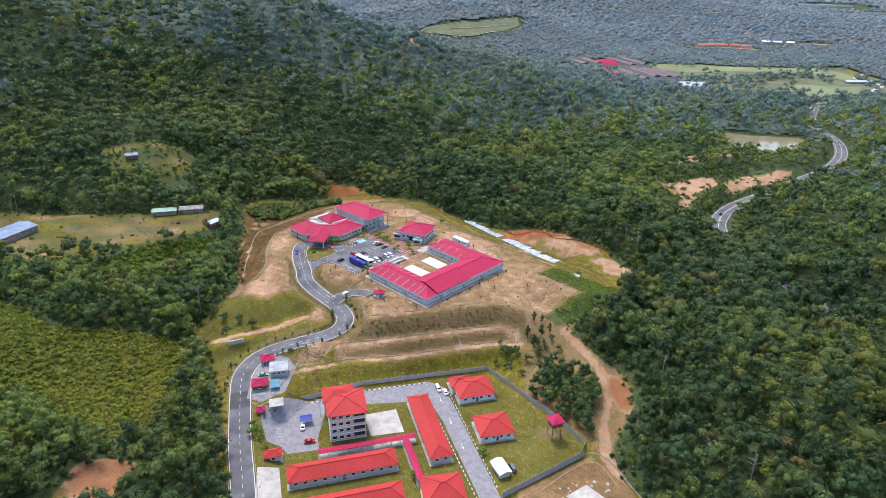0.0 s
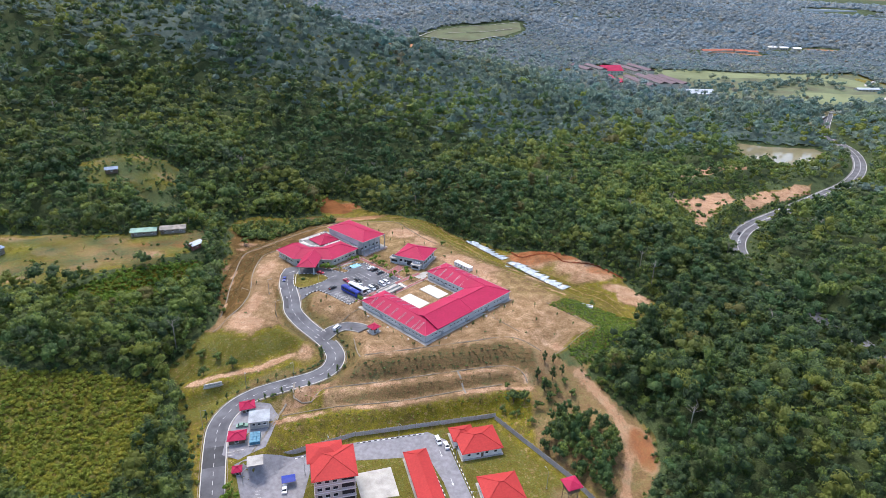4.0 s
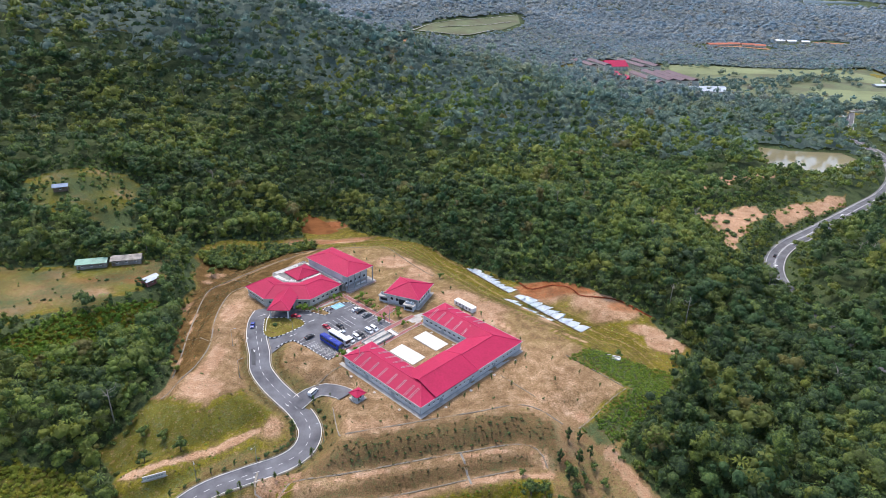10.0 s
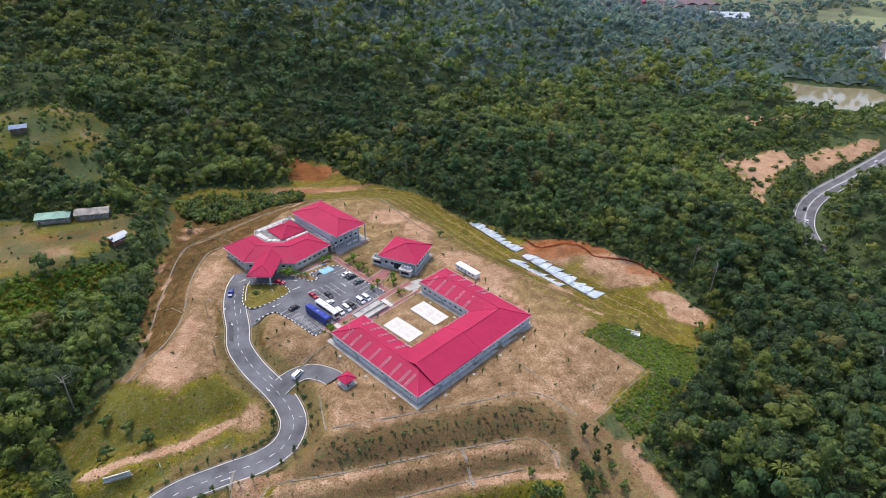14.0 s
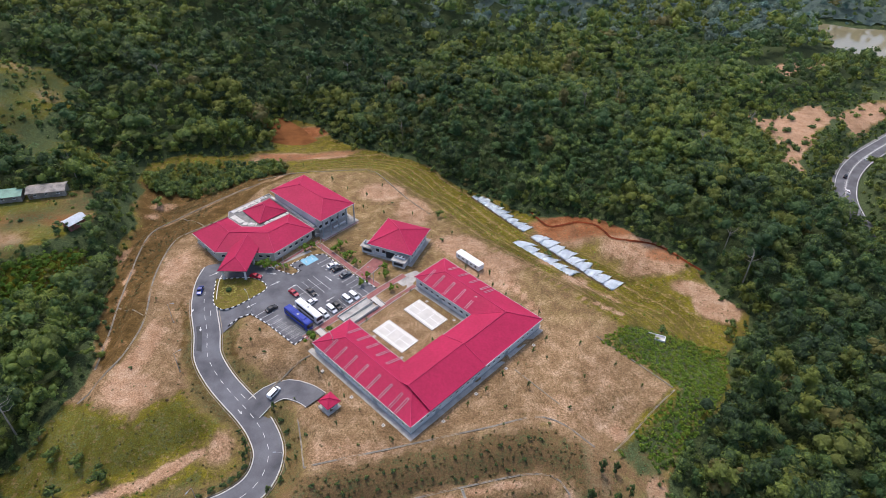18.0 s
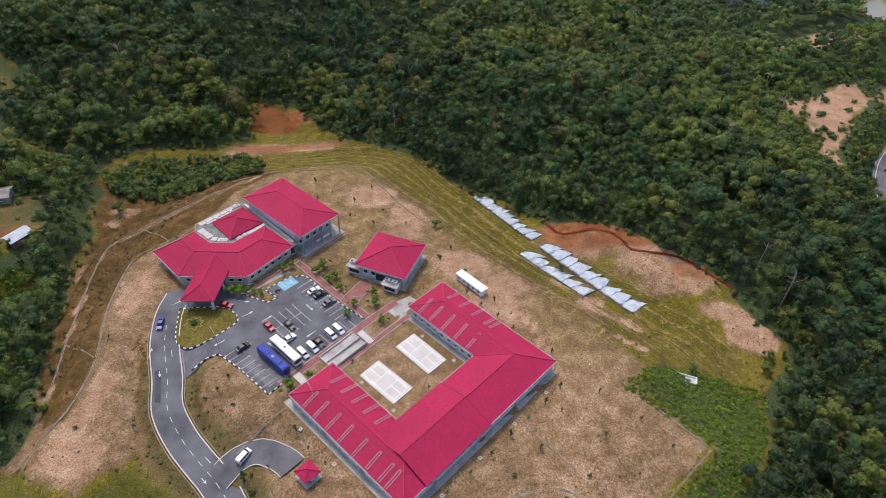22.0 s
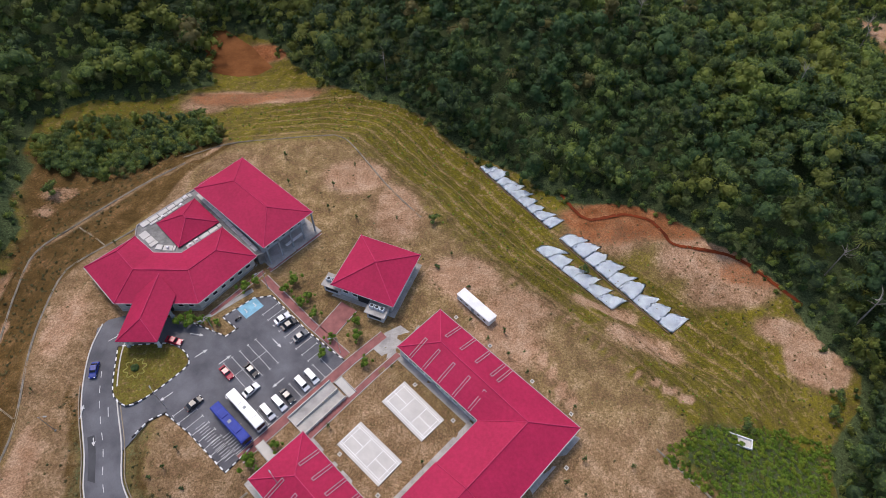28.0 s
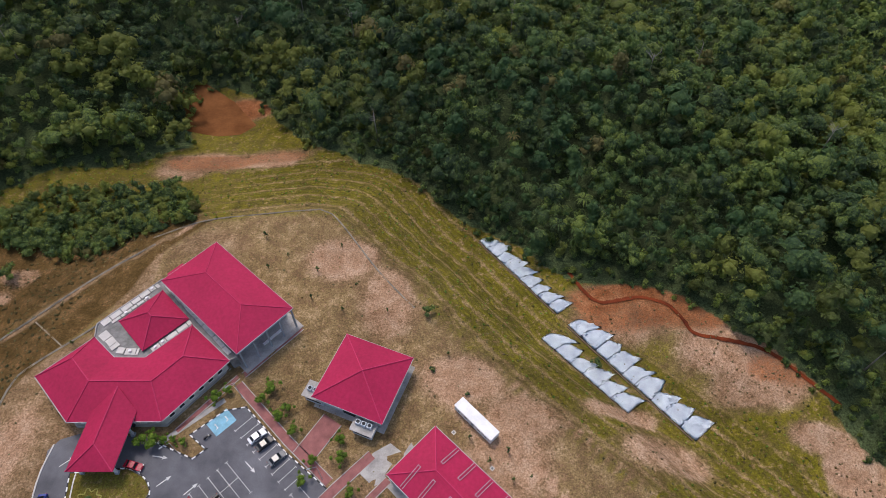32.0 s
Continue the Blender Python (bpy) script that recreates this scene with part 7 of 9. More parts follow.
slab2 = part("small_slab", drape([(-63.2, -135.4), (-56.0, -133.2), (-51.8, -147.0), (-60.2, -149.0)], 0.16, 2.0, lambda x, y: np.array([ground_z(a, c) for a, c in zip(x, y)])), "slab")
tagged(slab2, "pale weathered concrete slab", "slab", kind="structure")
# added roof on posts, in place of a white patch of pavement
vh = thing("car_shelter", pose(-63.6, -104.6, land1(-63.6, -104.6) + 0.05, 0, 0, 15), "pale roof on posts standing in for a white pavement patch", "shelter")
part("roof", shell([(-2.8, -2.4, 2.6), (2.8, -2.4, 2.6), (2.8, 2.4, 2.9), (-2.8, 2.4, 2.9)], [[0, 1, 2, 3]], 0.1), "concrete", vh)
for x2 in (-2.5, 2.5):
    for y2 in (-2.1, 2.1):
        part("post", boxbm(x2 - 0.08, x2 + 0.08, y2 - 0.08, y2 + 0.08, 0, 2.6), "steel", vh)
tp = thing("blue_canopy", pose(-51.2, -108.4, ZL + 0.05, 0, 0, 15), "pickup canopy shelter with a blue cover", "shelter")
part("cover", shell([(-2.4, -1.8, 2.4), (2.4, -1.8, 2.4), (2.4, 0, 2.9), (-2.4, 0, 2.9), (2.4, 1.8, 2.4), (-2.4, 1.8, 2.4)], [[0, 1, 2, 3], [3, 2, 4, 5]], 0.06), "bus_blue", tp)
for x2 in (-2.2, 2.2):
    for y2 in (-1.6, 1.6):
        part("post", boxbm(x2 - 0.05, x2 + 0.05, y2 - 0.05, y2 + 0.05, 0, 2.42), "steel", tp)


def covered_walk(p0, p1, label):
    a, c = Vector((*p0, 0)), Vector((*p1, 0))
    d = c - a
    t = thing("covered_walkway", Matrix.Translation((a.x, a.y, ZL)) @ Matrix.Rotation(math.atan2(d.y, d.x), 4, "Z"), label, "walkway")
    L = d.length
    part("roof", shell([(0, -1.3, 2.9), (L, -1.3, 2.9), (L, 0, 3.25), (0, 0, 3.25), (L, 1.3, 2.9), (0, 1.3, 2.9)], [[0, 1, 2, 3], [3, 2, 4, 5]], 0.1), "roof", t)
    part("floor_slab", boxbm(0, L, -1.4, 1.4, -0.2, 0.12), "concrete", t)
    for k in range(int(L / 3.4) + 1):
        for s in (-1.1, 1.1):
            part("post", boxbm(k * 3.4 + 0.1, k * 3.4 + 0.28, s - 0.09, s + 0.09, 0.121, 2.85), "white", t)


covered_walk((-42.8, -127.4), (-7.0, -117.4), "long covered walkway with a crimson roof")
covered_walk((-10.8, -119.9), (-3.9, -140.6), "covered walkway with a crimson roof to the hall")
sh = thing("store_shed", pose(24.6, -132.6, ZL, 0, 0, 24), "small pale tin-roofed store shed", "shed")
wall_box(sh, "wall", -2.0, 2.0, -3.4, 3.4, -0.2, 2.3, "wall")
part("roof", shell([(-2.6, -3.9, 2.3), (0, -3.9, 3.1), (0, 3.9, 3.1), (-2.6, 3.9, 2.3), (2.6, -3.9, 2.3), (2.6, 3.9, 2.3)], [[0, 1, 2, 3], [1, 4, 5, 2]], 0.1), "white", sh)
vehicle("van", 29.0, -131.4, 110, "car_grey", "grey van beside the store shed", z=ZL, cat="van", group="compound vans")

# perimeter fence of grey panels between posts
def fence(pts, label, z=None, h=3.0, step=3.0):
    f = tagged(new("perimeter_fence"), label, "fence", kind="structure")
    line = [Vector((*p, 0)) for p in pts]
    for p, hd, s in along(line, step / 2, step):
        zz = z if z is not None else land1(p.x, p.y)
        m4 = pose(p.x, p.y, zz, 0, 0, hd)
        if "fence" not in cache:
            bm = bmesh.new()
            for k in range(9):
                box(bm, -step / 2 + 0.08 + k * 0.316, -step / 2 + 0.08 + k * 0.316 + 0.27, -0.03, 0.03, 0.12, h - 0.25)
            box(bm, -step / 2, step / 2, -0.05, -0.032, 0.5, 0.6)
            box(bm, -step / 2, step / 2, -0.05, -0.032, h - 0.7, h - 0.6)
            a = part("fence_panel", bm, "fascia", f)
            b2 = part("post", boxbm(-step / 2 - 0.08, -step / 2 + 0.08, -0.1, 0.1, -0.8, h + 0.2), "concrete", f)
            c = part("footing", boxbm(-step / 2, step / 2, -0.14, 0.14, -1.0, 0.14), "concrete", f)
            cache["fence"] = (a, b2, c)
            a.matrix_basis = b2.matrix_basis = c.matrix_basis = m4
        else:
            for o, n in zip(cache["fence"], ("fence_panel", "post", "footing")):
                share(o, n, m4, f)
    return f


fence([(-66, -101), (-58.4, -97.2), (-32, -84.6), (23.4, -71.4), (49.6, -104.4), (58.2, -118.8), (55.6, -125), (24.4, -145), (20, -160)], "tall grey panelled perimeter fence of the lower compound", ZL + 0.0)
for x2, y2, a in ((-40, -92, 290), (-14, -84.4, 290), (8, -98, 200), (14.6, -118, 200), (-46.4, -104, 190), (40, -108, 120), (-66, -112, 60)):
    lamp_post(x2, y2, a, ZL)
gt = thing("gate", pose(-71.5, -100.4, -10.2, 0, 0, 20), "grey sliding gate on rails", "gate")
part("gate_frame", boxbm(-3.2, 3.2, -0.05, 0.05, 0.1, 0.25), "steel", gt)
part("top_rail", boxbm(-3.2, 3.2, -0.05, 0.05, 1.7, 1.85), "steel", gt)
for k in range(22):
    part("bar", boxbm(-3.15 + k * 0.3, -3.1 + k * 0.3, -0.03, 0.03, 0.251, 1.7), "steel", gt)
part("foundation", boxbm(-3.5, 3.5, -0.3, 0.3, -1.0, 0.1), "concrete", gt)
yard = part("gate_yard", drape([(-78.4, -88), (-76, -73), (-66, -74), (-61, -80), (-62, -97), (-70, -103), (-76.6, -101)], 0.10, 2.5), "asphalt_pale")
tagged(yard, "pale concrete yard round the gate house", "yard", kind="structure")
mud_yard = part("bare_yard", drape([(-58, -64.5), (-44, -62), (-44, -70), (-57, -74.5)], 0.08, 2.5), M["ground"])
with_cover(mud_yard, 0.2, 0.6)
tagged(mud_yard, "bare ground below the road", "ground", kind="structure")
# rubble on the lower terrace
rr = random.Random(4)
for k in range(26):
    x2, y2 = rr.uniform(44, 64), rr.uniform(-148, -136)
    bm = bmesh.new()
    bmesh.ops.create_icosphere(bm, subdivisions=1, radius=rr.uniform(0.3, 0.8))
    for v in bm.verts:
        v.co *= 1 + 0.4 * noise.noise(v.co * 2 + Vector((k, 0, 0)))
        v.co.z *= 0.6
    o = part("rubble_stone", bm, "concrete")
    o.location = (x2, y2, land1(x2, y2) + 0.15)
    tagged(o, "broken pale concrete lump on bare ground", "rubble", "rubble")

# bare plot with a broken slab outside the fence
plot = part("bare_plot", drape([(29.5, -142.5), (59.5, -124.5), (70.0, -140.5), (76, -162), (30, -162)], 0.12, 2.0, lambda x, y: np.array([ground_z(a, c) for a, c in zip(x, y)])), M["ground"])
with_cover(plot, 0.35, 0.05, 0.36)
tagged(plot, "bare brown levelled plot outside the fence", "plot", kind="structure")
channel([(28.6, -142.0), (60.0, -122.9), (71.2, -140.6), (77, -158)], "pale concrete drain round the bare plot", 0.8, 0.25)
channel([(34.1, -144.5), (58.3, -127.4), (66.7, -140.6)], "narrow drain across the bare plot", 0.4, 0.2)
fl = part("floor_slab_ruin", prism([(46.5, -144), (54.7, -138.6), (60, -144.6), (54, -150)], -15.8, -15.25), "slab")
tagged(fl, "broken pale floor slab on the bare plot", "slab", kind="structure")

# ---------------------------------------------------------------- west field, hill hut, highway, village and distance
def shed(name, x, y, ang, w, d, h, roof, label, wall="tin_rust"):
    z = land1(x, y)
    t = thing(name, pose(x, y, z, 0, 0, ang), label, "shed")
    wall_box(t, "wall", -w / 2, w / 2, -d / 2, d / 2, -0.5, h, wall)
    part("roof", shell([(-w / 2 - 0.6, -d / 2 - 0.8, h), (w / 2 + 0.6, -d / 2 - 0.8, h), (w / 2 + 0.6, 0, h + 1.3), (-w / 2 - 0.6, 0, h + 1.3), (w / 2 + 0.6, d / 2 + 0.8, h), (-w / 2 - 0.6, d / 2 + 0.8, h)], [[0, 1, 2, 3], [3, 2, 4, 5]], 0.08), roof, t)
    add_windows(t, (-w / 2, -d / 2), (w / 2, -d / 2), h * 0.6, max(1, int(w / 4)), 1.2, 0.9, 0.5)
    add_door(t, (-w / 2, -d / 2), (w / 2, -d / 2), 1.2, 1.0, 2.0, 0.0, "wood")
    return t


shed("green_shed", -178.5, 70.5, 15, 14, 6, 3.0, "tin_green", "long green tin-roofed shed in the field")
shed("grey_shed", -163.0, 75.5, 15, 14, 6, 3.0, "tin_rust", "long rusty tin-roofed shed in the field")
shed("blue_roof_shed", -254, 30, 70, 26, 14, 4.0, "tin_blue", "large shed with a blue-grey metal roof")
shed("hut", -227.5, 136.5, 25, 7.5, 5, 2.6, "tin_blue", "small hut with a blue-grey tin roof on the hillside", "wood")
shed("red_shed", -142.0, 54.0, 60, 7, 4.2, 2.5, "tin", "small shed with a pale patched roof", "paver")

# highway lines
north_line = [p for p in far_line if p.y > 92]
for off in (-5.0, 5.0):
    part("edge_line", ribbon(north_line, off - 0.16, off + 0.16, 0.34), "line", far_road)
part("centre_line", ribbon(north_line, -0.25, 0.05, 0.345), "line", far_road)
part("verge", ribbon(north_line, 5.55, 6.6, 0.25), "concrete_dark", far_road)

for p, hd, sl in along(far_line, 250, 2.6):
    if 205 < p.x < 310 and 112 < p.y < 214:
        bar("hatch_line", (p.x, p.y), hd + 48, 2.2, 0.35, far_road, p.z + 0.335)
# pond
pond = part("pond", prism(POND, -22.0, -12.6), "water")
tagged(pond, "muddy brown pond among the trees", "pond", kind="structure")
# the first two are pale streaks on the road's course, drawn as water
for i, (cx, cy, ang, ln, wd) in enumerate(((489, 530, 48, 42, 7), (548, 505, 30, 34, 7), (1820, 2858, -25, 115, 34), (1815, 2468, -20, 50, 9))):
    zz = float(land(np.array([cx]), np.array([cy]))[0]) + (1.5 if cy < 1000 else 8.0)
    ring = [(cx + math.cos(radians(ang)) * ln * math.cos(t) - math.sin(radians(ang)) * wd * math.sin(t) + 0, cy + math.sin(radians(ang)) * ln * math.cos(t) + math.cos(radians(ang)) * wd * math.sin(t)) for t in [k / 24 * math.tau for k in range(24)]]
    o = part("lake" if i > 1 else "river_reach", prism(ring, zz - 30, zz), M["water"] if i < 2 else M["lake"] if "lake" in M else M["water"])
    tagged(o, "pale sheet drawn as water in the distance", "water", kind="structure")

# village: terraces of red and grey roofs, school blocks, fields


def block(x, y, ang, w, d, h, roof, label, wall="wall_cream"):
    z = float(land(np.array([x]), np.array([y]))[0])
    t = thing("village_house", pose(x, y, z, 0, 0, ang), label, "house", "village houses")
    part("wall", boxbm(-w / 2, w / 2, -d / 2, d / 2, -4, h), wall, t)
    v, f = hip_verts(-w / 2 - 1, w / 2 + 1, -d / 2 - 1, d / 2 + 1, h, min(w, d) * 0.22, True, True)
    part("roof", shell(v, f, 0.2), roof, t)
    for k in range(int(w / 6)):
        for lev in range(int(h / 3)):
            o = part("window", boxbm(-w / 2 + 2 + k * 6, -w / 2 + 5 + k * 6, -d / 2 - 0.06, -d / 2 - 0.003, lev * 3 + 1, lev * 3 + 2.2), "glass", t)
    return t


M["roof_brown"] = roof_mat("purple_brown_roof", (0.135, 0.098, 0.108))
M["roof_orange"] = roof_mat("orange_tile_roof", (0.42, 0.15, 0.09))
ROOF_WORDS = {"roof": "crimson", "roof_brown": "purple-brown", "tin": "pale metal", "wall": "grey", "roof_orange": "orange tiled", "white": "white"}
SCHOOL = ((241, 836, -75, 62, 12, 9, "roof_brown"), (266, 842, -75, 62, 12, 9, "roof_brown"), (328, 866, -76, 84, 12, 9, "roof_brown"), (353, 872, -76, 78, 12, 9, "roof_brown"),
          (309, 722, -80, 92, 12, 8, "roof_brown"), (332, 738, -80, 86, 12, 8, "roof_brown"), (352, 742, -80, 84, 12, 8, "roof_brown"), (374, 756, -80, 84, 12, 8, "roof_brown"),
          (290, 838, 10, 36, 34, 7, "roof"), (277, 742, -80, 66, 20, 6, "roof"), (192, 796, 10, 26, 12, 4, "roof"),
          (365, 642, 3, 56, 22, 8, "tin"), (264, 674, -30, 18, 12, 4, "roof_brown"), (279, 640, -30, 16, 11, 4, "roof_orange"), (300, 622, 10, 16, 10, 4, "roof_brown"), (262, 560, 10, 14, 8, 3, "white"), (690, 745, 5, 44, 9, 4, "tin"))
FAR_HOUSES = ((592, 1176, 8, 24, 13, 5, "roof_orange"), (618, 1190, 4, 22, 13, 5, "roof_orange"), (646, 1198, 0, 24, 13, 5, "roof_orange"), (674, 1190, -4, 26, 13, 5, "roof_orange"), (698, 1184, -6, 22, 13, 5, "roof_orange"),
              (782, 1266, 5, 20, 12, 5, "white"), (806, 1260, 0, 20, 12, 5, "white"), (832, 1250, 0, 18, 12, 5, "white"))
for x2, y2, a, w, d, h, rf in SCHOOL + FAR_HOUSES:
    block(x2, y2, a, w, d, h, rf, "distant %s with a %s roof" % ("school block" if w > 50 else "village house", ROOF_WORDS[rf]))
M["meadow"] = surf("rough_meadow", (0.115, 0.140, 0.068), 0.95, 0.35, 0.03, 0.3, stain=(0.16, 0.15, 0.085))
M["field"] = surf("mown_sports_field", (0.180, 0.205, 0.096), 0.95, 0.2, 0.02, 0.3)
green = part("village_green", drape(VILLAGE, 0.35, 24), "meadow")
tagged(green, "rough green meadow between the village buildings", "meadow", kind="structure")
for poly, lab in (([(398, 906), (522, 911), (678, 940), (742, 811), (707, 762), (640, 800), (560, 828), (506, 842), (385, 815)], "pale green mown sports field"), ([(500, 660), (560, 706), (664, 695), (640, 640), (600, 610), (548, 612), (488, 603)], "pale green mown field"),
                  ([(210, 815), (236, 800), (262, 690), (240, 700), (205, 770)], "pale green lawn beside the school"), ([(410, 610), (450, 640), (480, 620), (440, 585)], "rough green field")):
    o = part("sports_field", drape(poly, 0.6, 24), "field")
    tagged(o, lab, "field", kind="structure")
for poly, lab in (([(580, 1150), (640, 1172), (712, 1160), (716, 1186), (660, 1206), (590, 1190)], "bare orange earth round the far houses"), ([(862, 1262), (930, 1240), (934, 1262), (870, 1290)], "bare orange earth on a far slope"), ([(-118, 1040), (-84, 1024), (-48, 972), (-40, 985), (-78, 1046)], "pink soil cut on a far ridge")):
    o = with_cover(part("bare_earth", drape(poly, 0.8, 24), M["ground"]), 0.1, 0.85, 0.5)
    tagged(o, lab, "earth", kind="structure")
vroad = part("village_road", ribbon([Vector((p[0], p[1], land1(p[0], p[1]))) for p in smooth_line([(520, 562, 0), (610, 612, 0), (690, 690, 0), (724, 740, 0), (716, 790, 0), (770, 850, 0), (900, 960, 0), (1000, 1100, 0)], 20)], -4, 4, 0.8), "concrete")
tagged(vroad, "pale country road by the village", "road", kind="structure")
# terraced clearing on a far hill
# the greyed meadow colour paints haze over this clearing
clr = part("hill_clearing", drape(CLEARING, 1.2, 30), "meadow")
tagged(clr, "terraced bare clearing on a far hill", "clearing", kind="structure")
for line in ([(-60, 1060, 0), (-21, 1102, 0), (25, 1114, 0), (110, 1166, 0), (173, 1238, 0)], [(-40, 1062, 0), (-9, 1050, 0), (58, 1040, 0), (110, 1080, 0)], [(0, 1080, 0), (70, 1095, 0), (150, 1160, 0)]):
    track = part("hill_track", ribbon([Vector((p[0], p[1], land1(p[0], p[1]))) for p in smooth_line(line, 12)], -1.3, 1.3, 2.0), "concrete")
    tagged(track, "pale track along a hill clearing", "track", kind="structure")

# ---------------------------------------------------------------- woods
rng = np.random.default_rng(7)


def crown_arrays(kind, leaves, seed, lobes_n=8, leaf=1.0):
    """A unit crown: ragged lobes clothed in sprays of leaves. Returns points and triangles."""
    r = np.random.default_rng(seed)
    P, F = [], []
    lob = r.normal(size=(lobes_n, 3)) * np.array([0.46, 0.46, 0.22])
    lob[:, 2] = np.abs(lob[:, 2]) + 0.05
    lob[0] = (0, 0, 0.34)
    rad = r.uniform(0.30, 0.52, lobes_n)
    rad[0] = 0.58
    if kind == "tall":
        lob[:, 2] = np.linspace(1.0, -0.1, lobes_n) + r.uniform(-0.1, 0.1, lobes_n)
        lob[:, :2] *= 0.8
        rad *= np.linspace(0.65, 1.05, lobes_n)
    # each lobe: a dome of two rings and a top, roughened
    for i in range(lobes_n):
        m2 = len(P)
        for lat, n in ((-0.35, 5), (0.5, 5)):
            for k in range(n):
                a = (k + (0.5 if lat > 0 else 0)) / n * math.tau
                d = np.array([math.cos(a) * math.cos(lat), math.sin(a) * math.cos(lat), math.sin(lat)])
                P.append(lob[i] + d * rad[i] * r.uniform(0.6, 1.05) * np.array([1, 1, 0.85]))
        P.append(lob[i] + np.array([0, 0, rad[i] * r.uniform(0.7, 0.95)]))
        for k in range(5):
            a, b2, c, d = m2 + k, m2 + (k + 1) % 5, m2 + 5 + k, m2 + 5 + (k + 1) % 5
            F += [(a, b2, c), (b2, d, c), (c, d, m2 + 10)]
    # sprays of leaves, each tilted its own way
    share_ = rad ** 2 / (rad ** 2).sum()
    for k in range(leaves):
        i = r.choice(lobes_n, p=share_)
        d = r.normal(size=3)
        d[2] = abs(d[2]) * 0.95 - 0.12
        d /= np.linalg.norm(d)
        c = lob[i] + d * rad[i] * r.uniform(0.88, 1.28) * np.array([1, 1, 0.9])
        d = d + r.normal(size=3) * 0.40 + np.array([0, 0, 0.3])
        d /= np.linalg.norm(d)
        u = np.cross(d, r.normal(size=3))
        u /= np.linalg.norm(u) + 1e-6
        w = np.cross(d, u)
        sz = r.uniform(0.08, 0.17) * leaf
        m2 = len(P)
        P += [c + u * sz * 1.3 - d * sz * 0.5, c - u * sz * 0.5 + w * sz * 0.8 + d * sz * 0.15, c - u * sz * 0.5 - w * sz * 0.8 + d * sz * 0.15]
        F.append((m2, m2 + 1, m2 + 2))
    P = np.array(P)
    P[:, 2] -= P[:, 2].min() * 0.5
    return P, np.array(F)


def palm_arrays(seed, fronds=15):
    r = np.random.default_rng(seed)
    P, F = [], []
    for k in range(fronds):
        a = k / fronds * math.tau + r.uniform(-0.2, 0.2)
        d, sd = np.array([math.cos(a), math.sin(a), 0]), np.array([-math.sin(a), math.cos(a), 0])
        up = r.uniform(0.3, 0.9)
        p = [d * 0.05 + np.array([0, 0, 0.3]), d * 0.5 + np.array([0, 0, 0.3 + up * 0.4]), d * 1.0 + np.array([0, 0, 0.15 + up * 0.25 - 0.15])]
        m2 = len(P)
        P += [p[0], p[1] + sd * 0.085, p[1] - sd * 0.085, p[2], p[1] + np.array([0, 0, 0.06])]
        F += [(m2, m2 + 1, m2 + 4), (m2, m2 + 4, m2 + 2), (m2 + 1, m2 + 3, m2 + 4), (m2 + 4, m2 + 3, m2 + 2)]
    return np.array(P), np.array(F)


def bare_arrays(seed):
    """A bare tree: a thin trunk and a few forked limbs, three-sided."""
    r = np.random.default_rng(seed)
    P, F = [], []

    def limb(p, q, w):
        m2 = len(P)
        for c, k in ((p, w), (q, w * 0.45)):
            for j in range(3):
                P.append(c + k * np.array([math.cos(j * 2.1), math.sin(j * 2.1), 0.0]))
        for j in range(3):
            a, b2 = m2 + j, m2 + (j + 1) % 3
            F.extend([(a, b2, b2 + 3), (a, b2 + 3, a + 3)])
    top = np.array([r.uniform(-0.12, 0.12), r.uniform(-0.12, 0.12), 1.0])
    limb(np.array([0.0, 0, -1.2]), top, 0.05)
    for k in range(6):
        c = top * r.uniform(0.45, 1.0)
        a = r.uniform(0, math.tau)
        e = c + np.array([math.cos(a) * 0.36, math.sin(a) * 0.36, r.uniform(0.15, 0.4)])
        limb(c, e, 0.025)
        limb(e, e + np.array([math.cos(a + 0.9) * 0.2, math.sin(a + 0.9) * 0.2, 0.16]), 0.014)
    return np.array(P), np.array(F)


def scatter(name, variants, pos, scale, stretch, tint, mat, label, category):
    """Many copies of unit shapes, joined into one object."""
    which = rng.integers(len(variants), size=len(pos))
    co, fa, ti, base = [], [], [], 0
    for k, (P, F) in enumerate(variants):
        sel = np.where(which == k)[0]
        if not len(sel):
            continue
        a = rng.uniform(0, math.tau, len(sel))
        c, s = np.cos(a), np.sin(a)
        x = P[None, :, 0] * c[:, None] - P[None, :, 1] * s[:, None]
        y = P[None, :, 0] * s[:, None] + P[None, :, 1] * c[:, None]
        q = np.stack([x * scale[sel, None], y * scale[sel, None], P[None, :, 2] * (scale * stretch)[sel, None]], -1) + pos[sel][:, None, :]
        co.append(q.reshape(-1, 3))
        fa.append((F[None] + (np.arange(len(sel)) * len(P))[:, None, None] + base).reshape(-1, 3))
        ti.append(np.repeat(tint[sel], len(P)))
        base += len(sel) * len(P)
    me = bpy.data.meshes.new(name)
    mesh_arrays(me, np.concatenate(co), np.concatenate(fa))
    me.attributes.new("tint", "FLOAT", "POINT").data.foreach_set("value", np.concatenate(ti).astype(np.float32))
    hue = rng.random(len(pos))
    hue = np.where(hue > 0.988, hue, np.clip(hue + 0.30 * np.sin(pos[:, 0] / 43 + 0.4) * np.sin(pos[:, 1] / 37 + 1.0), 0, 0.98))
    hue = np.concatenate([np.repeat(hue[np.where(which == k)[0]], len(P)) for k, (P, F) in enumerate(variants)])
    me.attributes.new("hue", "FLOAT", "POINT").data.foreach_set("value", hue.astype(np.float32))
    me.polygons.foreach_set("use_smooth", np.ones(len(me.polygons), bool))
    me.materials.append(M[mat])
    return tagged(new(name, me), label, category, kind="stuff")


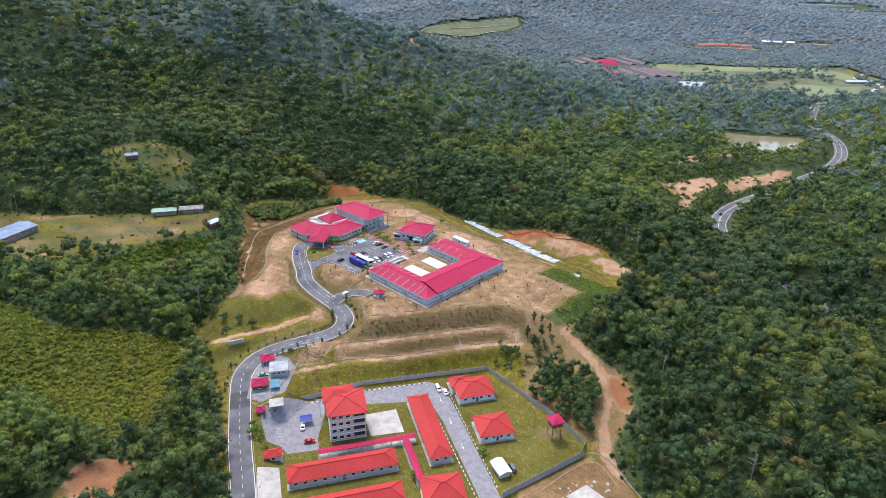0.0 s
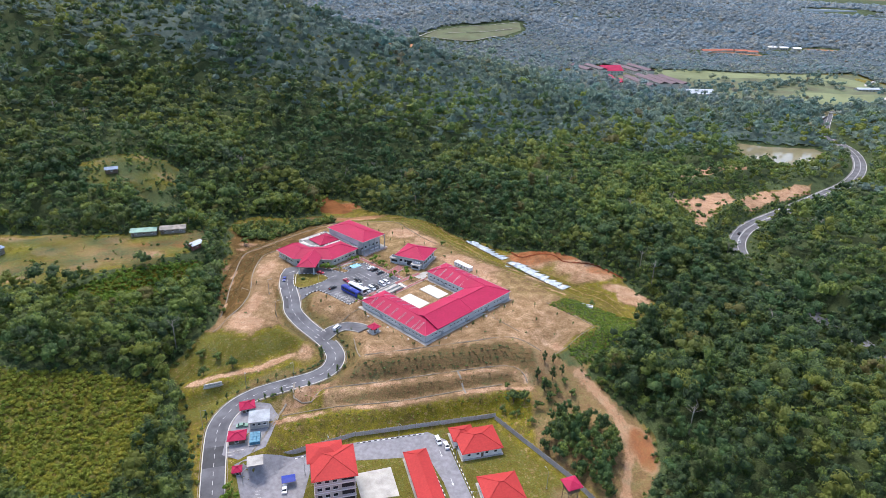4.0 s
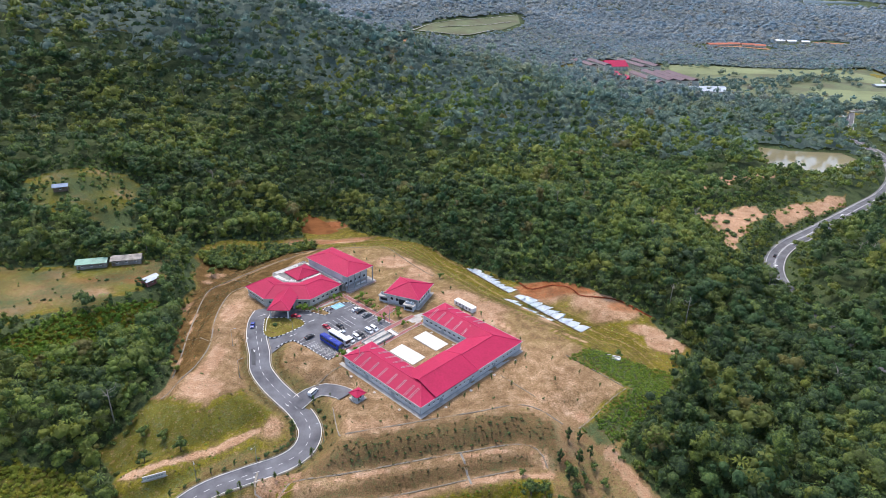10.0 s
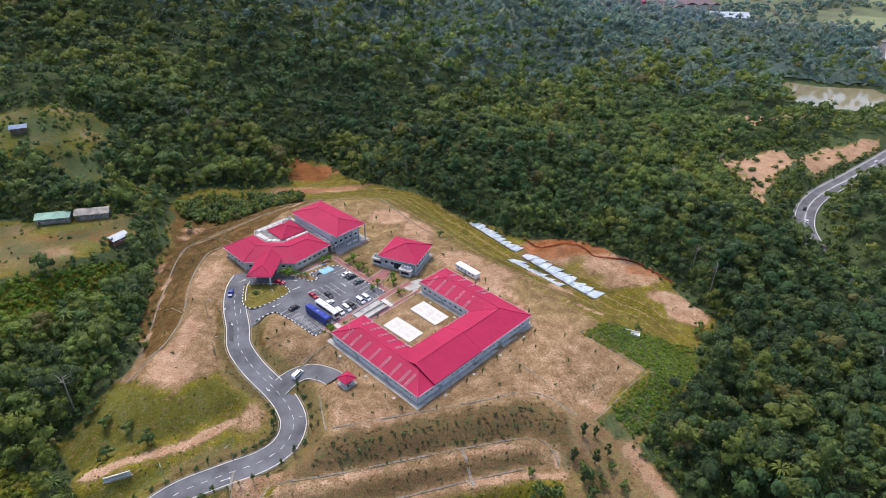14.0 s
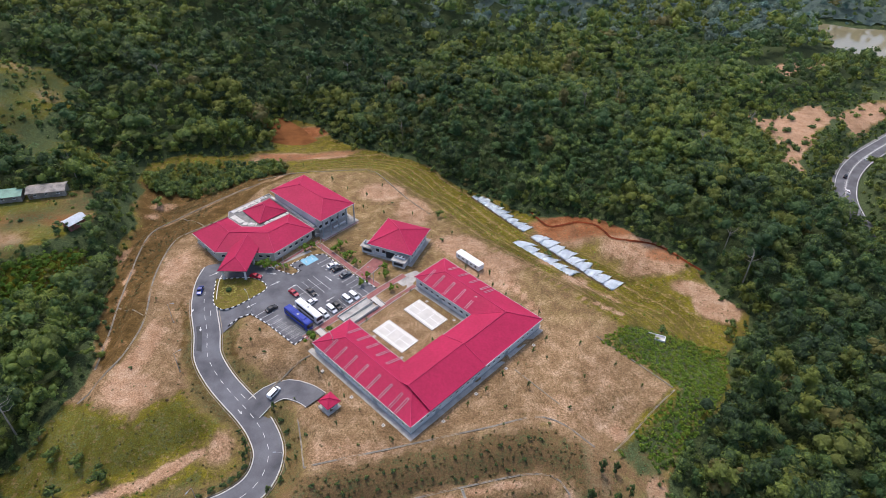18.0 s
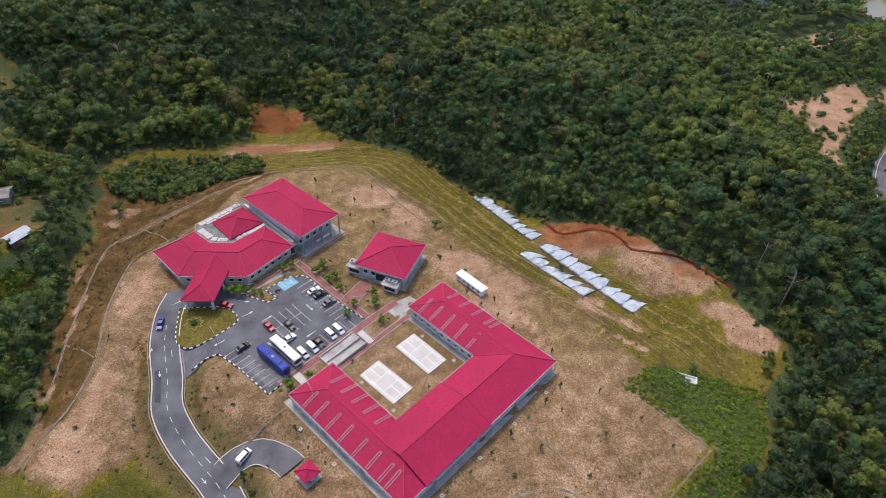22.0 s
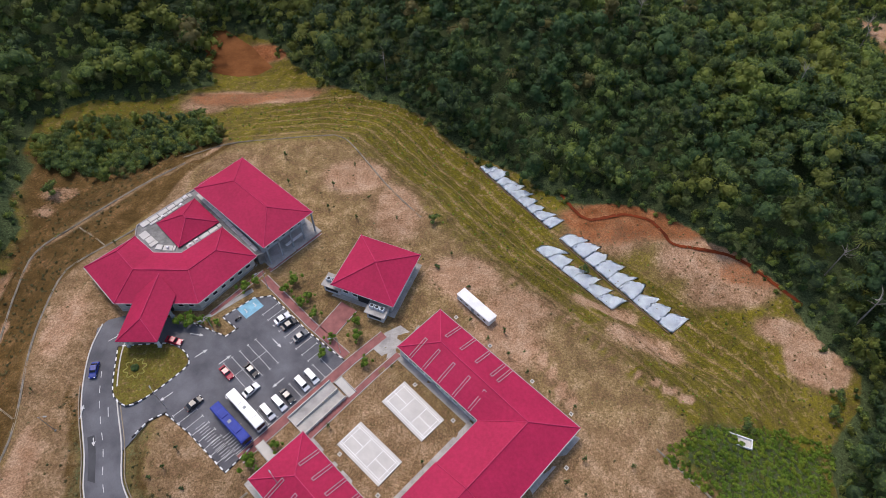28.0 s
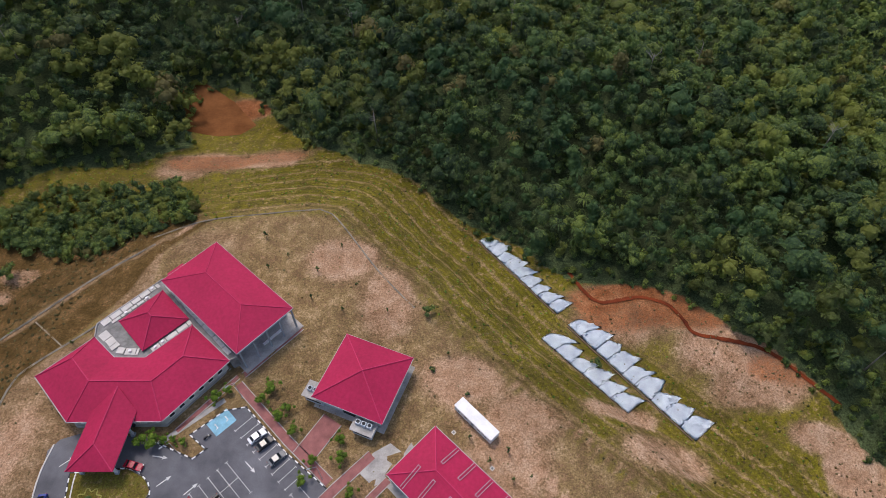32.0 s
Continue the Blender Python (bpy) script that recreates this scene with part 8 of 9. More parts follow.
def jitter_grid(x0, x1, y0, y1, s):
    xs, ys = np.meshgrid(np.arange(x0, x1, s), np.arange(y0, y1, s))
    xs = xs + (np.arange(xs.shape[0]) % 2)[:, None] * s * 0.5
    return (xs + rng.uniform(-0.42, 0.42, xs.shape) * s).ravel(), (ys + rng.uniform(-0.42, 0.42, ys.shape) * s).ravel()


def in_view(x, y, margin=40):
    return (np.abs(x) < np.maximum(0.78 * (y + 300) + margin, 230))


def open_ground(x, y):
    """How far inside open ground a place lies (negative), or outside it."""
    d = np.minimum.reduce([poly_dist(x, y, p) for p in (CLEARED, FIELD_W, HUT_FIELD, SCAR_E, SCAR_ROAD, SAND_N, RED_SW, POND, YELLOW_W, GREEN_W)])
    return np.minimum(d, line_dist(x, y, FAR_ROAD)[0] - np.where(y > 92, np.where(y > 260, 6.0, 7.5), np.where((y > -34) & (y < 18), 5.5, -3.0)))


near_var = [crown_arrays("round", 128, 11 + k, 6, 0.88) for k in range(8)] + [crown_arrays("tall", 128, 31 + k, 6, 0.88) for k in range(5)]
mid_var = [crown_arrays("round", 60, 51 + k, 4, 1.3) for k in range(6)] + [crown_arrays("tall", 60, 61 + k, 4, 1.3) for k in range(3)]
low_var = [crown_arrays("round", 34, 121 + k, 2, 1.5) for k in range(6)] + [crown_arrays("tall", 34, 127 + k, 2, 1.5) for k in range(3)]
far_var = [crown_arrays("round", 5, 71 + k, 1, 1.8) for k in range(7)]
palms = [palm_arrays(91 + k) for k in range(4)]
bare = [bare_arrays(97 + k) for k in range(3)]


def stand(x, y, s0, lift):
    """Sizes, heights and shades of the trees of a wood: groups of like trees, with odd ones among them."""
    patch = np.sin(x / 31 + 1) * np.sin(y / 27) + 0.7 * np.sin(x / 13 + y / 19) * np.sin(y / 11 - x / 23 + 2)
    size = (rng.gamma(6, 0.165, len(x)).clip(0.45, 1.9) + 0.16 * patch) * s0
    edge = np.clip(0.42 + np.minimum.reduce([poly_dist(x, y, p) for p in (CLEARED, FIELD_W, HUT_FIELD, YELLOW_W, GREEN_W)]) / 20, 0.45, 1)
    edge = np.minimum(edge, np.clip(0.3 + line_dist(x, y, [p for p in FAR_ROAD if p[1] > 50])[0] / 38, 0.35, 1))
    edge = np.minimum(edge, np.clip(0.25 + np.minimum.reduce([poly_dist(x, y, p) for p in (POND, SCAR_E, SCAR_ROAD)]) / 44, 0.28, 1))
    size = size.clip(1.4) * np.clip(edge + 0.15, 0, 1)
    z = land(x, y) + (lift + 0.6 * size + rng.uniform(-1.5, 2.4, len(x))) * edge
    tint = np.clip(rng.normal(0.45, 0.25, len(x)) + 0.18 * patch + 0.2 * np.sin(x / 57 + 2) * np.sin(y / 49 + 0.7), 0, 1)
    return size, z, tint


# woods round the site: full crowns near it, plainer ones further out
x, y = jitter_grid(-330, 330, -330, 300, 5.2)
near = (x > -200) & (x < 180) & (y > -185) & (y < 205)
ok = in_view(x, y) & (open_ground(x, y) > 1.2)
x, y, near = x[ok], y[ok], near[ok]
thin = near | (rng.random(len(x)) < 0.85)
x, y, near = x[thin], y[thin], near[thin]
size, zt, tint = stand(x, y, 3.4, 6.5)
# the -0.45 paints the shadow over the south-eastern wood into its tint
tint = np.clip(tint - 0.45 * ((x > 60) & (y < 20)) - 0.12 * ((x > 60) & (y >= 20) & (y < 110)) + 0.12 * ((x < -100) & (y < 60)) - 0.08 * (y > 110) - 0.32 * ((y > 110) & (x < 10)) + 0.62 * ((x > -178) & (x < -92) & (y > 98) & (y < 152)) + 0.10 * ((y > 150) & (x > 20)), 0, 1)
pk = rng.random(len(x)) < 0.06 * (1 + np.sin(x / 21) * np.sin(y / 17 + 1)) + 0.10 * ((y > 95) & (y < 160) & (np.abs(x + 10) < 60))
bk = ~pk & (rng.random(len(x)) < 0.006)
south = ~near & (y < -182)
n_, o_ = near & ~pk & ~bk, ~near & ~pk & ~bk & ~south
p3 = np.stack([x, y, zt], -1)
scatter("woodland", near_var, p3[n_], size[n_], rng.uniform(0.75, 1.35, n_.sum()), tint[n_], "leaf", "dense dark green rainforest canopy round the cleared site", "forest")
scatter("woodland", far_var, p3[south], size[south] * 1.2, rng.uniform(0.75, 1.2, south.sum()), tint[south], "leaf", "dense green forest on the valley slopes", "forest")
# further up the slope more trees take the haze-coloured leaves
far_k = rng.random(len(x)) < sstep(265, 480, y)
for sel, mt, lab in ((o_ & ~far_k, "leaf", "dense mixed green forest on the hills round the site"), (o_ & far_k, "leaf_mid", "haze-tinted trees mixed into the forest on the slope")):
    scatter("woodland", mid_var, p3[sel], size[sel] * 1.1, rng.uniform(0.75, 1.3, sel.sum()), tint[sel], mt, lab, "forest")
scatter("palms", palms, p3[pk] + np.array([0, 0, 2.4]), rng.uniform(2.0, 3.6, pk.sum()), np.full(pk.sum(), 1.0), np.clip(tint[pk] + 0.2, 0, 1), "leaf", "wild palms with arching fronds among the trees", "palms")
scatter("bare_trees", bare, p3[bk], rng.uniform(4.5, 7.5, bk.sum()), np.full(bk.sum(), 1.0), tint[bk], "trunk_pale", "pale bare tree trunks standing among the forest", "dead trees")
# low undergrowth that closes the edge of the woods, and a lower storey behind it
x, y = jitter_grid(-330, 330, -215, 230, 4.0)
e = open_ground(x, y)
ok = in_view(x, y) & (e > -1.2) & (e < 13)
x, y, e = x[ok], y[ok], e[ok]
scatter("undergrowth", low_var, np.stack([x, y, land(x, y) + 0.2 + 0.12 * e.clip(0)], -1), rng.uniform(1.1, 2.4, len(x)) * np.clip(0.8 + e / 12, 0.8, 1.5), rng.uniform(0.8, 1.6, len(x)), np.clip(rng.normal(0.5, 0.24, len(x)), 0, 1), "leaf", "bright green shrubs along the edge of the woods", "undergrowth")
x, y = jitter_grid(-200, 200, -150, 240, 6.4)
ok = in_view(x, y) & (open_ground(x, y) > 11)
x, y = x[ok], y[ok]
scatter("undergrowth", low_var, np.stack([x, y, land(x, y) + rng.uniform(2, 5, len(x))], -1), rng.uniform(2.4, 3.6, len(x)), rng.uniform(0.9, 1.4, len(x)), np.clip(rng.normal(0.4, 0.2, len(x)), 0, 1), "leaf", "shaded lower storey of young trees in the forest", "undergrowth")
# middle distance; only a thin cover on the far side of the ridge
x, y = jitter_grid(-900, 1000, 300, 760, 7.4)
x2, y2 = jitter_grid(330, 620, 0, 300, 7.4)
x3, y3 = jitter_grid(-620, -330, 0, 300, 7.4)
x, y = np.concatenate([x, x2, x3]), np.concatenate([y, y2, y3])
lee = 0.40 * (-0.62 * x + 0.78 * y - 225) - 14 > 92 - 0.42 * ((y - 430) * 0.8 + x * 0.62)
ok = in_view(x, y) & (open_ground(x, y) > 2) & (poly_dist(x, y, VILLAGE) > 0) & (~lee | (x > 40) | (rng.random(len(x)) < 0.3))
x, y = x[ok], y[ok]
size, zt, tint = stand(x, y, 4.6, 6.0)
size = np.where(y > 480, size * 1.12, size)
tint = np.clip(tint - 0.50 * sstep(40, -120, x) + 0.10, 0, 1)
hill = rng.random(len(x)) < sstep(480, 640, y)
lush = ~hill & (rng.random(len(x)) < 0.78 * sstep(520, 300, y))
# leaf colours with painted haze take over with distance
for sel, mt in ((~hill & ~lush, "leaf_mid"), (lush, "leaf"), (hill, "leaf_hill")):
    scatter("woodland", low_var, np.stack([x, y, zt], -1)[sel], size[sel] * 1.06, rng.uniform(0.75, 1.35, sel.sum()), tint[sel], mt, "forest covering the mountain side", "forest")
# the closed lower canopy of the distant woods, one rough sheet under the crowns; shade and haze are in its colour
def canopy(x0, x1, y0, y1, gap, lift, mat, label):
    gx2, gy2 = np.meshgrid(np.arange(x0, x1, gap), np.arange(y0, y1, gap))
    gx2, gy2 = gx2 + rng.uniform(-0.35, 0.35, gx2.shape) * gap, gy2 + rng.uniform(-0.35, 0.35, gx2.shape) * gap
    z = land(gx2.ravel(), gy2.ravel()).reshape(gx2.shape) + lift * np.clip((gy2 - 350) / 90, -0.4, 1) + rng.uniform(-0.45, 0.45, gx2.shape) * gap * 0.4
    fx, fy = gx2.ravel(), gy2.ravel()
    free = np.minimum.reduce([poly_dist(fx, fy, VILLAGE), poly_dist(fx, fy, CLEARING) - 6, open_ground(fx, fy) - 8, np.hypot((fx - 648) / 84, (fy - 1172) / 40) * 50 - 62, np.hypot((fx - 808) / 46, (fy - 1244) / 26) * 50 - 66,
                              np.hypot((fx - 897) / 44, (fy - 1262) / 30) * 50 - 66, np.hypot((fx - 1820) / 165, (fy - 2780) / 200) * 50 - 58, np.hypot((fx - 1815) / 85, (fy - 2430) / 90) * 50 - 66, np.hypot((fx + 80) / 44, (fy - 1010) / 44) * 50 - 62])
    good = (free > 0) & in_view(fx, fy, 60)
    ix = np.arange(gx2.size).reshape(gx2.shape)
    q = np.stack([ix[:-1, :-1], ix[:-1, 1:], ix[1:, 1:], ix[1:, :-1]], -1).reshape(-1, 4)
    q = q[good[q].all(1)]
    keep, inv = np.unique(q, return_inverse=True)
    inv = inv.reshape(q.shape)
    me2 = bpy.data.meshes.new("canopy")
    mesh_arrays(me2, np.stack([fx, fy, z.ravel()], -1)[keep], np.concatenate([inv[:, [0, 1, 2]], inv[:, [0, 2, 3]]]))
    me2.attributes.new("tint", "FLOAT", "POINT").data.foreach_set("value", np.clip(rng.normal(0.30, 0.15, len(keep)), 0, 1).astype(np.float32))
    me2.attributes.new("hue", "FLOAT", "POINT").data.foreach_set("value", rng.uniform(0.25, 0.65, len(keep)).astype(np.float32))
    me2.materials.append(M[mat])
    tagged(new("canopy", me2), label, "forest", kind="stuff")


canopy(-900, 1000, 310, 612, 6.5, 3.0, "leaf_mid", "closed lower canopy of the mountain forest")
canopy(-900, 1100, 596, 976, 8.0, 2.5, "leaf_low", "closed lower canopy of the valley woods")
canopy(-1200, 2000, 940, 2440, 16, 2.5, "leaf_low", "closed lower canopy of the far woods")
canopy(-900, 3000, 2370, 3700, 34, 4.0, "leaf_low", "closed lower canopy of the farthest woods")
# far woods, with haze painted into their leaf colours
for y0, y1, gap, s0, s1 in ((760, 1250, 9.6, 4.5, 8.5), (1250, 2400, 18.5, 9, 16), (2400, 3700, 34.0, 18, 30)):
    x, y = jitter_grid(-1500 if y0 < 2000 else -900, 2100 if y0 < 2000 else 3000, y0, y1, gap)
    v = np.minimum.reduce([poly_dist(x, y, VILLAGE), poly_dist(x, y, CLEARING) - 12, np.hypot((x - 648) / 84, (y - 1172) / 40) * 50 - 50, np.hypot((x - 808) / 46, (y - 1244) / 26) * 50 - 50, np.hypot((x - 897) / 44, (y - 1262) / 30) * 50 - 50,
                           np.hypot((x - 1820) / 165, (y - 2780) / 200) * 50 - 50, np.hypot((x - 1815) / 85, (y - 2430) / 90) * 50 - 50, np.hypot((x + 80) / 44, (y - 1010) / 44) * 50 - 50])
    ok = in_view(x, y, 60) & (v > 0)
    x, y = x[ok], y[ok]
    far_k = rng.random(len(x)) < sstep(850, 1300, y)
    for sel, mt, lab in ((~far_k, "leaf_hill", "haze-tinted grey-green woods on the valley floor"), (far_k, "leaf_far", "haze-tinted blue-green woods in the far valley")):
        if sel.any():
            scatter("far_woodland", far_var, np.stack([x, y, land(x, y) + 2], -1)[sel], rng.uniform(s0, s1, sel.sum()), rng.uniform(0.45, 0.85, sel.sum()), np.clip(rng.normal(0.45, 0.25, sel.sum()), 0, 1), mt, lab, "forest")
# dark thicket on the bank behind the hall
THICKET = [(-136, 101), (-134, 112), (-121, 122), (-100, 120), (-85, 121), (-69, 107), (-69, 101), (-76, 96), (-80, 92.5), (-85, 92), (-91, 88), (-103, 90), (-115, 92), (-127, 97)]
x, y = jitter_grid(-140, -66, 86, 126, 3.0)
ok = poly_dist(x, y, THICKET) < 0
x, y = x[ok], y[ok]
scatter("thicket", near_var, np.stack([x, y, land(x, y) + 0.8], -1), rng.uniform(1.7, 3.3, len(x)), rng.uniform(0.8, 1.3, len(x)), np.clip(rng.normal(0.5, 0.2, len(x)), 0, 1), "leaf", "dense dark green thicket on the bank behind the hall", "thicket")

# light green scrub west of the gate, and tall grass on the banks
x, y = jitter_grid(-260, -95, -160, -40, 1.75)
ok = (poly_dist(x, y, YELLOW_W) < 1) & (poly_dist(x, y, RED_SW) > 1) & (poly_dist(x, y, CLEARED) > 0)
x, y = x[ok], y[ok]
scatter("scrub", low_var, np.stack([x, y, land(x, y) + 0.1], -1), rng.uniform(0.8, 2.1, len(x)), rng.uniform(0.5, 1.1, len(x)), np.clip(rng.normal(0.5, 0.25, len(x)), 0, 1), "leaf_yellow", "yellow-green scrub covering a slope", "scrub")
x, y = jitter_grid(-200, -124, -14, 44, 1.8)
ok = poly_dist(x, y, GREEN_W) < 1
x, y = x[ok], y[ok]
scatter("scrub", low_var, np.stack([x, y, land(x, y) + 0.1], -1), rng.uniform(1.0, 2.4, len(x)), rng.uniform(0.5, 1.1, len(x)), np.clip(rng.normal(0.55, 0.25, len(x)), 0, 1), "leaf_light", "bright green scrub below the field", "scrub")
x, y = jitter_grid(36, 72, -122, -70, 3.1)
ok = (poly_dist(x, y, GROVE) < 0) & (poly_dist(x, y, LOWER) > 3)
x, y = x[ok], y[ok]
scatter("grove", near_var, np.stack([x, y, land(x, y) + rng.uniform(1.5, 5.0, len(x))], -1), rng.uniform(1.9, 3.2, len(x)), rng.uniform(1.1, 1.8, len(x)), np.clip(rng.normal(0.45, 0.2, len(x)), 0, 1), "leaf", "dense dark green grove of tall trees behind the fence", "grove")
x, y = jitter_grid(-258, -150, 96, 184, 3.6)
ok = (poly_dist(x, y, HUT_FIELD) < 0) & (np.hypot(x + 227.5, y - 136.5) > 6) & (rng.random(len(x)) < 0.55 + 0.5 * np.sin(x / 8.0) * np.sin(y / 7.0 + 1))
x, y = x[ok], y[ok]
scatter("orchard", low_var, np.stack([x, y, land(x, y)], -1), rng.uniform(0.6, 2.4, len(x)) ** 1.1, rng.uniform(0.8, 1.3, len(x)), np.clip(rng.normal(0.6, 0.3, len(x)), 0, 1), "leaf", "rows of young fruit trees on the hill plot", "orchard")
x, y = jitter_grid(-300, -138, -6, 82, 3.4)
ok = (poly_dist(x, y, FIELD_W) < -1) & (rng.random(len(x)) < 0.10 + 0.25 * (poly_dist(x, y, FIELD_W) > -5))
x, y = x[ok], y[ok]
scatter("field_bushes", low_var, np.stack([x, y, land(x, y)], -1), rng.uniform(0.5, 1.9, len(x)), rng.uniform(0.7, 1.2, len(x)), np.clip(rng.normal(0.5, 0.25, len(x)), 0, 1), "leaf", "green bushes scattered over the rough field", "bushes")
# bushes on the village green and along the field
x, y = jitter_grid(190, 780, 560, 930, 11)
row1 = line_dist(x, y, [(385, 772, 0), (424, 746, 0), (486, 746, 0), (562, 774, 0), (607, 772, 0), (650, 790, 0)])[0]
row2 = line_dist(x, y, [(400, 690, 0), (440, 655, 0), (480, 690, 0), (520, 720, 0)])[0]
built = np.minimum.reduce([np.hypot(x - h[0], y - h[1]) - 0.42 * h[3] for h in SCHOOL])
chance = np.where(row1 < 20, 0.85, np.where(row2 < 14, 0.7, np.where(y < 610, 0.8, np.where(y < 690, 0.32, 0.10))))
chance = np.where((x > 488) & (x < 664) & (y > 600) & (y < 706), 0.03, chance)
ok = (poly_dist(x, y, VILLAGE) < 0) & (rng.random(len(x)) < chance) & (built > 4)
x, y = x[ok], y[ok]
# these trees share the leaf colour that has haze painted in
scatter("village_trees", low_var, np.stack([x, y, land(x, y) + 2], -1), rng.uniform(4, 8.5, len(x)), rng.uniform(0.8, 1.3, len(x)), np.clip(rng.normal(0.3, 0.2, len(x)), 0, 1), "leaf_mid", "haze-tinted trees between the village houses", "trees")
# low weeds and tussocks on open ground
x, y = jitter_grid(-116, 112, -78, 150, 1.6)
keep = rng.random(len(x))
pd = poly_dist(x, y, PAD)
ok = (poly_dist(x, y, CLEARED) < -1) & (poly_dist(x, y, TARMAC) > 1) & (line_dist(x, y, ROAD)[0] > 5) & (line_dist(x, y, SPUR)[0] > 4.5)
ok &= keep < np.where(pd > 0, 0.5, 0.08)
loc = (x + 5.2) * 0.694 + (y + 40.9) * 0.72, -(x + 5.2) * 0.72 + (y + 40.9) * 0.694
ok &= ~((loc[0] > -2) & (loc[0] < 62) & (loc[1] > -2) & (loc[1] < 47)) & ~((x < -42) & (x > -94) & (y > 20) & (y < 88) & (x + y > -46)) & (np.hypot(x + 13, y - 44) > 13)
ok &= ~((x > -50) & (x < -14) & (y > -8) & (y < 48))
x, y = x[ok], y[ok]
tuft = [crown_arrays("round", 10, 131 + k, 1, 1.6) for k in range(4)]
scatter("tussocks", tuft, np.stack([x, y, land(x, y) - 0.05], -1), rng.uniform(0.18, 0.55, len(x)), rng.uniform(0.5, 1.1, len(x)), np.clip(rng.normal(0.45, 0.25, len(x)), 0, 1), "leaf_dry", "dry grass tussocks and weeds on the banks", "weeds")


# ---------------------------------------------------------------- trees that stand alone
def mesh_from(name, P, F, mat, tint):
    me = bpy.data.meshes.new(name)
    mesh_arrays(me, P, F)
    me.attributes.new("tint", "FLOAT", "POINT").data.foreach_set("value", np.full(len(P), tint, np.float32))
    me.attributes.new("hue", "FLOAT", "POINT").data.foreach_set("value", np.full(len(P), 0.5, np.float32))
    me.materials.append(M[mat])
    return me


def tree_kind(label, tris, mat, tint, h, r, seed, kind="round"):
    """A tree: tapered trunk with limbs, and a crown of ragged clumps."""
    t = thing("tree", pose(0, 0, -60), label, "tree")
    bm = bmesh.new()
    tube(bm, (0, 0, -0.4), (0.02, 0, h * 0.62), 0.035 * h, 0.018 * h, 6)
    rr2 = random.Random(seed)
    for k in range(4):
        a = rr2.uniform(0, math.tau)
        tube(bm, (0, 0, h * rr2.uniform(0.35, 0.55)), (math.cos(a) * r * 0.6, math.sin(a) * r * 0.6, h * rr2.uniform(0.6, 0.8)), 0.014 * h, 0.006 * h, 4)
    part("trunk", bm, "trunk", t)
    P, F = crown_arrays(kind, tris, seed)
    P = P * np.array([r, r, h * 0.5]) + np.array([0, 0, h * 0.38])
    c = new("crown", mesh_from("crown", P, F, mat, tint))
    c.parent = t
    return t


kinds = [tree_kind("young dark green tree on dry grass", 46, "leaf", 0.35, 2.2, 0.55, 201, "tall"), tree_kind("small round dark shrub on dry grass", 40, "leaf", 0.28, 1.1, 0.6, 202),
         tree_kind("young light green tree beside a path", 60, "leaf_light", 0.55, 2.8, 1.25, 203), tree_kind("tall narrow dark conifer on the bank", 110, "leaf", 0.2, 6.5, 1.7, 204, "tall"),
         tree_kind("broad bushy dark green tree by the track", 170, "leaf", 0.42, 8.0, 3.4, 205), tree_kind("bushy light green tree on the bank", 150, "leaf", 0.6, 6.5, 2.9, 206)]
used = set()


def plant(k, x, y, s=1.0):
    ob = kinds[k]
    m4 = Matrix.Translation((x, y, land1(x, y))) @ Matrix.Rotation(pr.uniform(0, 6), 4, "Z") @ Matrix.Scale(s * pr.uniform(0.8, 1.25), 4)
    if k not in used:
        used.add(k)
        ob.matrix_world = m4
        return
    o = copy_thing(ob, pose(x, y, land1(x, y), 0, 0, pr.uniform(0, 360)))
    o.scale = (s * pr.uniform(0.8, 1.2),) * 3


pr = random.Random(3)
# along the road
for p, hd, s in along(road_line, 8, 3.6):
    n = Vector((-math.sin(radians(hd)), math.cos(radians(hd)), 0))
    if p.y < -32 and p.y > -96:
        q = p - n * (5.6 + pr.uniform(-0.3, 0.5))
        plant(pr.choice((0, 1, 1)), q.x, q.y, pr.uniform(1.1, 2.0))
        if p.y > -76:
            q = p + n * (5.6 + pr.uniform(-0.3, 0.5))
            plant(pr.choice((0, 1)), q.x, q.y, pr.uniform(1.0, 1.8))
# rows on the southern banks
for t in range(22):
    for (x0, y0), (x1, y1), jit in (((-30, -56), (34, -39.5), 1.2), ((-34, -60.5), (30, -45.5), 1.0)):
        k = (t + pr.uniform(-0.3, 0.3)) / 22
        plant(1, x0 + (x1 - x0) * k, y0 + (y1 - y0) * k + pr.uniform(-jit, jit), pr.uniform(0.7, 1.3))
# thin young trees round the U-shaped building and the lawns
for a, b2 in [(-4.5, 4 + 6.5 * k) for k in range(7)] + [(4 + 7.5 * k, -4.5) for k in range(8)] + [(64, 4 + 7 * k) for k in range(6)] + [(20, 42), (41, 43), (30, 21.2)]:
    p = uo + ua * (a + pr.uniform(-0.6, 0.6)) + ub * (b2 + pr.uniform(-0.8, 0.8))
    plant(0, p.x, p.y, pr.uniform(0.8, 1.35))
for x2, y2 in ((22, -30), (30, -24), (40, -30), (46, -20), (54, -28), (36, -12), (48, -6), (58, -14), (64, -22), (34, -36), (20, -36), (-20, -44), (-26, -38), (-10, -44),
               (-46, 92), (-38, 86), (-30, 80), (-44, 80), (-24, 88), (-18, 76), (-10, 66), (-30, 70), (-22, 66), (4, 50), (12, 44), (20, 30), (26, 24), (8, 54), (-95, 12), (-98, -8), (-92, -18), (-86, 40), (-90, 56),
               (-58, -6), (-62, -9), (-52, -12), (-56, -3), (-40, -28), (-34, -40), (-36, -46)):
    plant(pr.choice((0, 0, 1)), x2 + pr.uniform(-1, 1), y2 + pr.uniform(-1, 1), pr.uniform(0.8, 1.3))
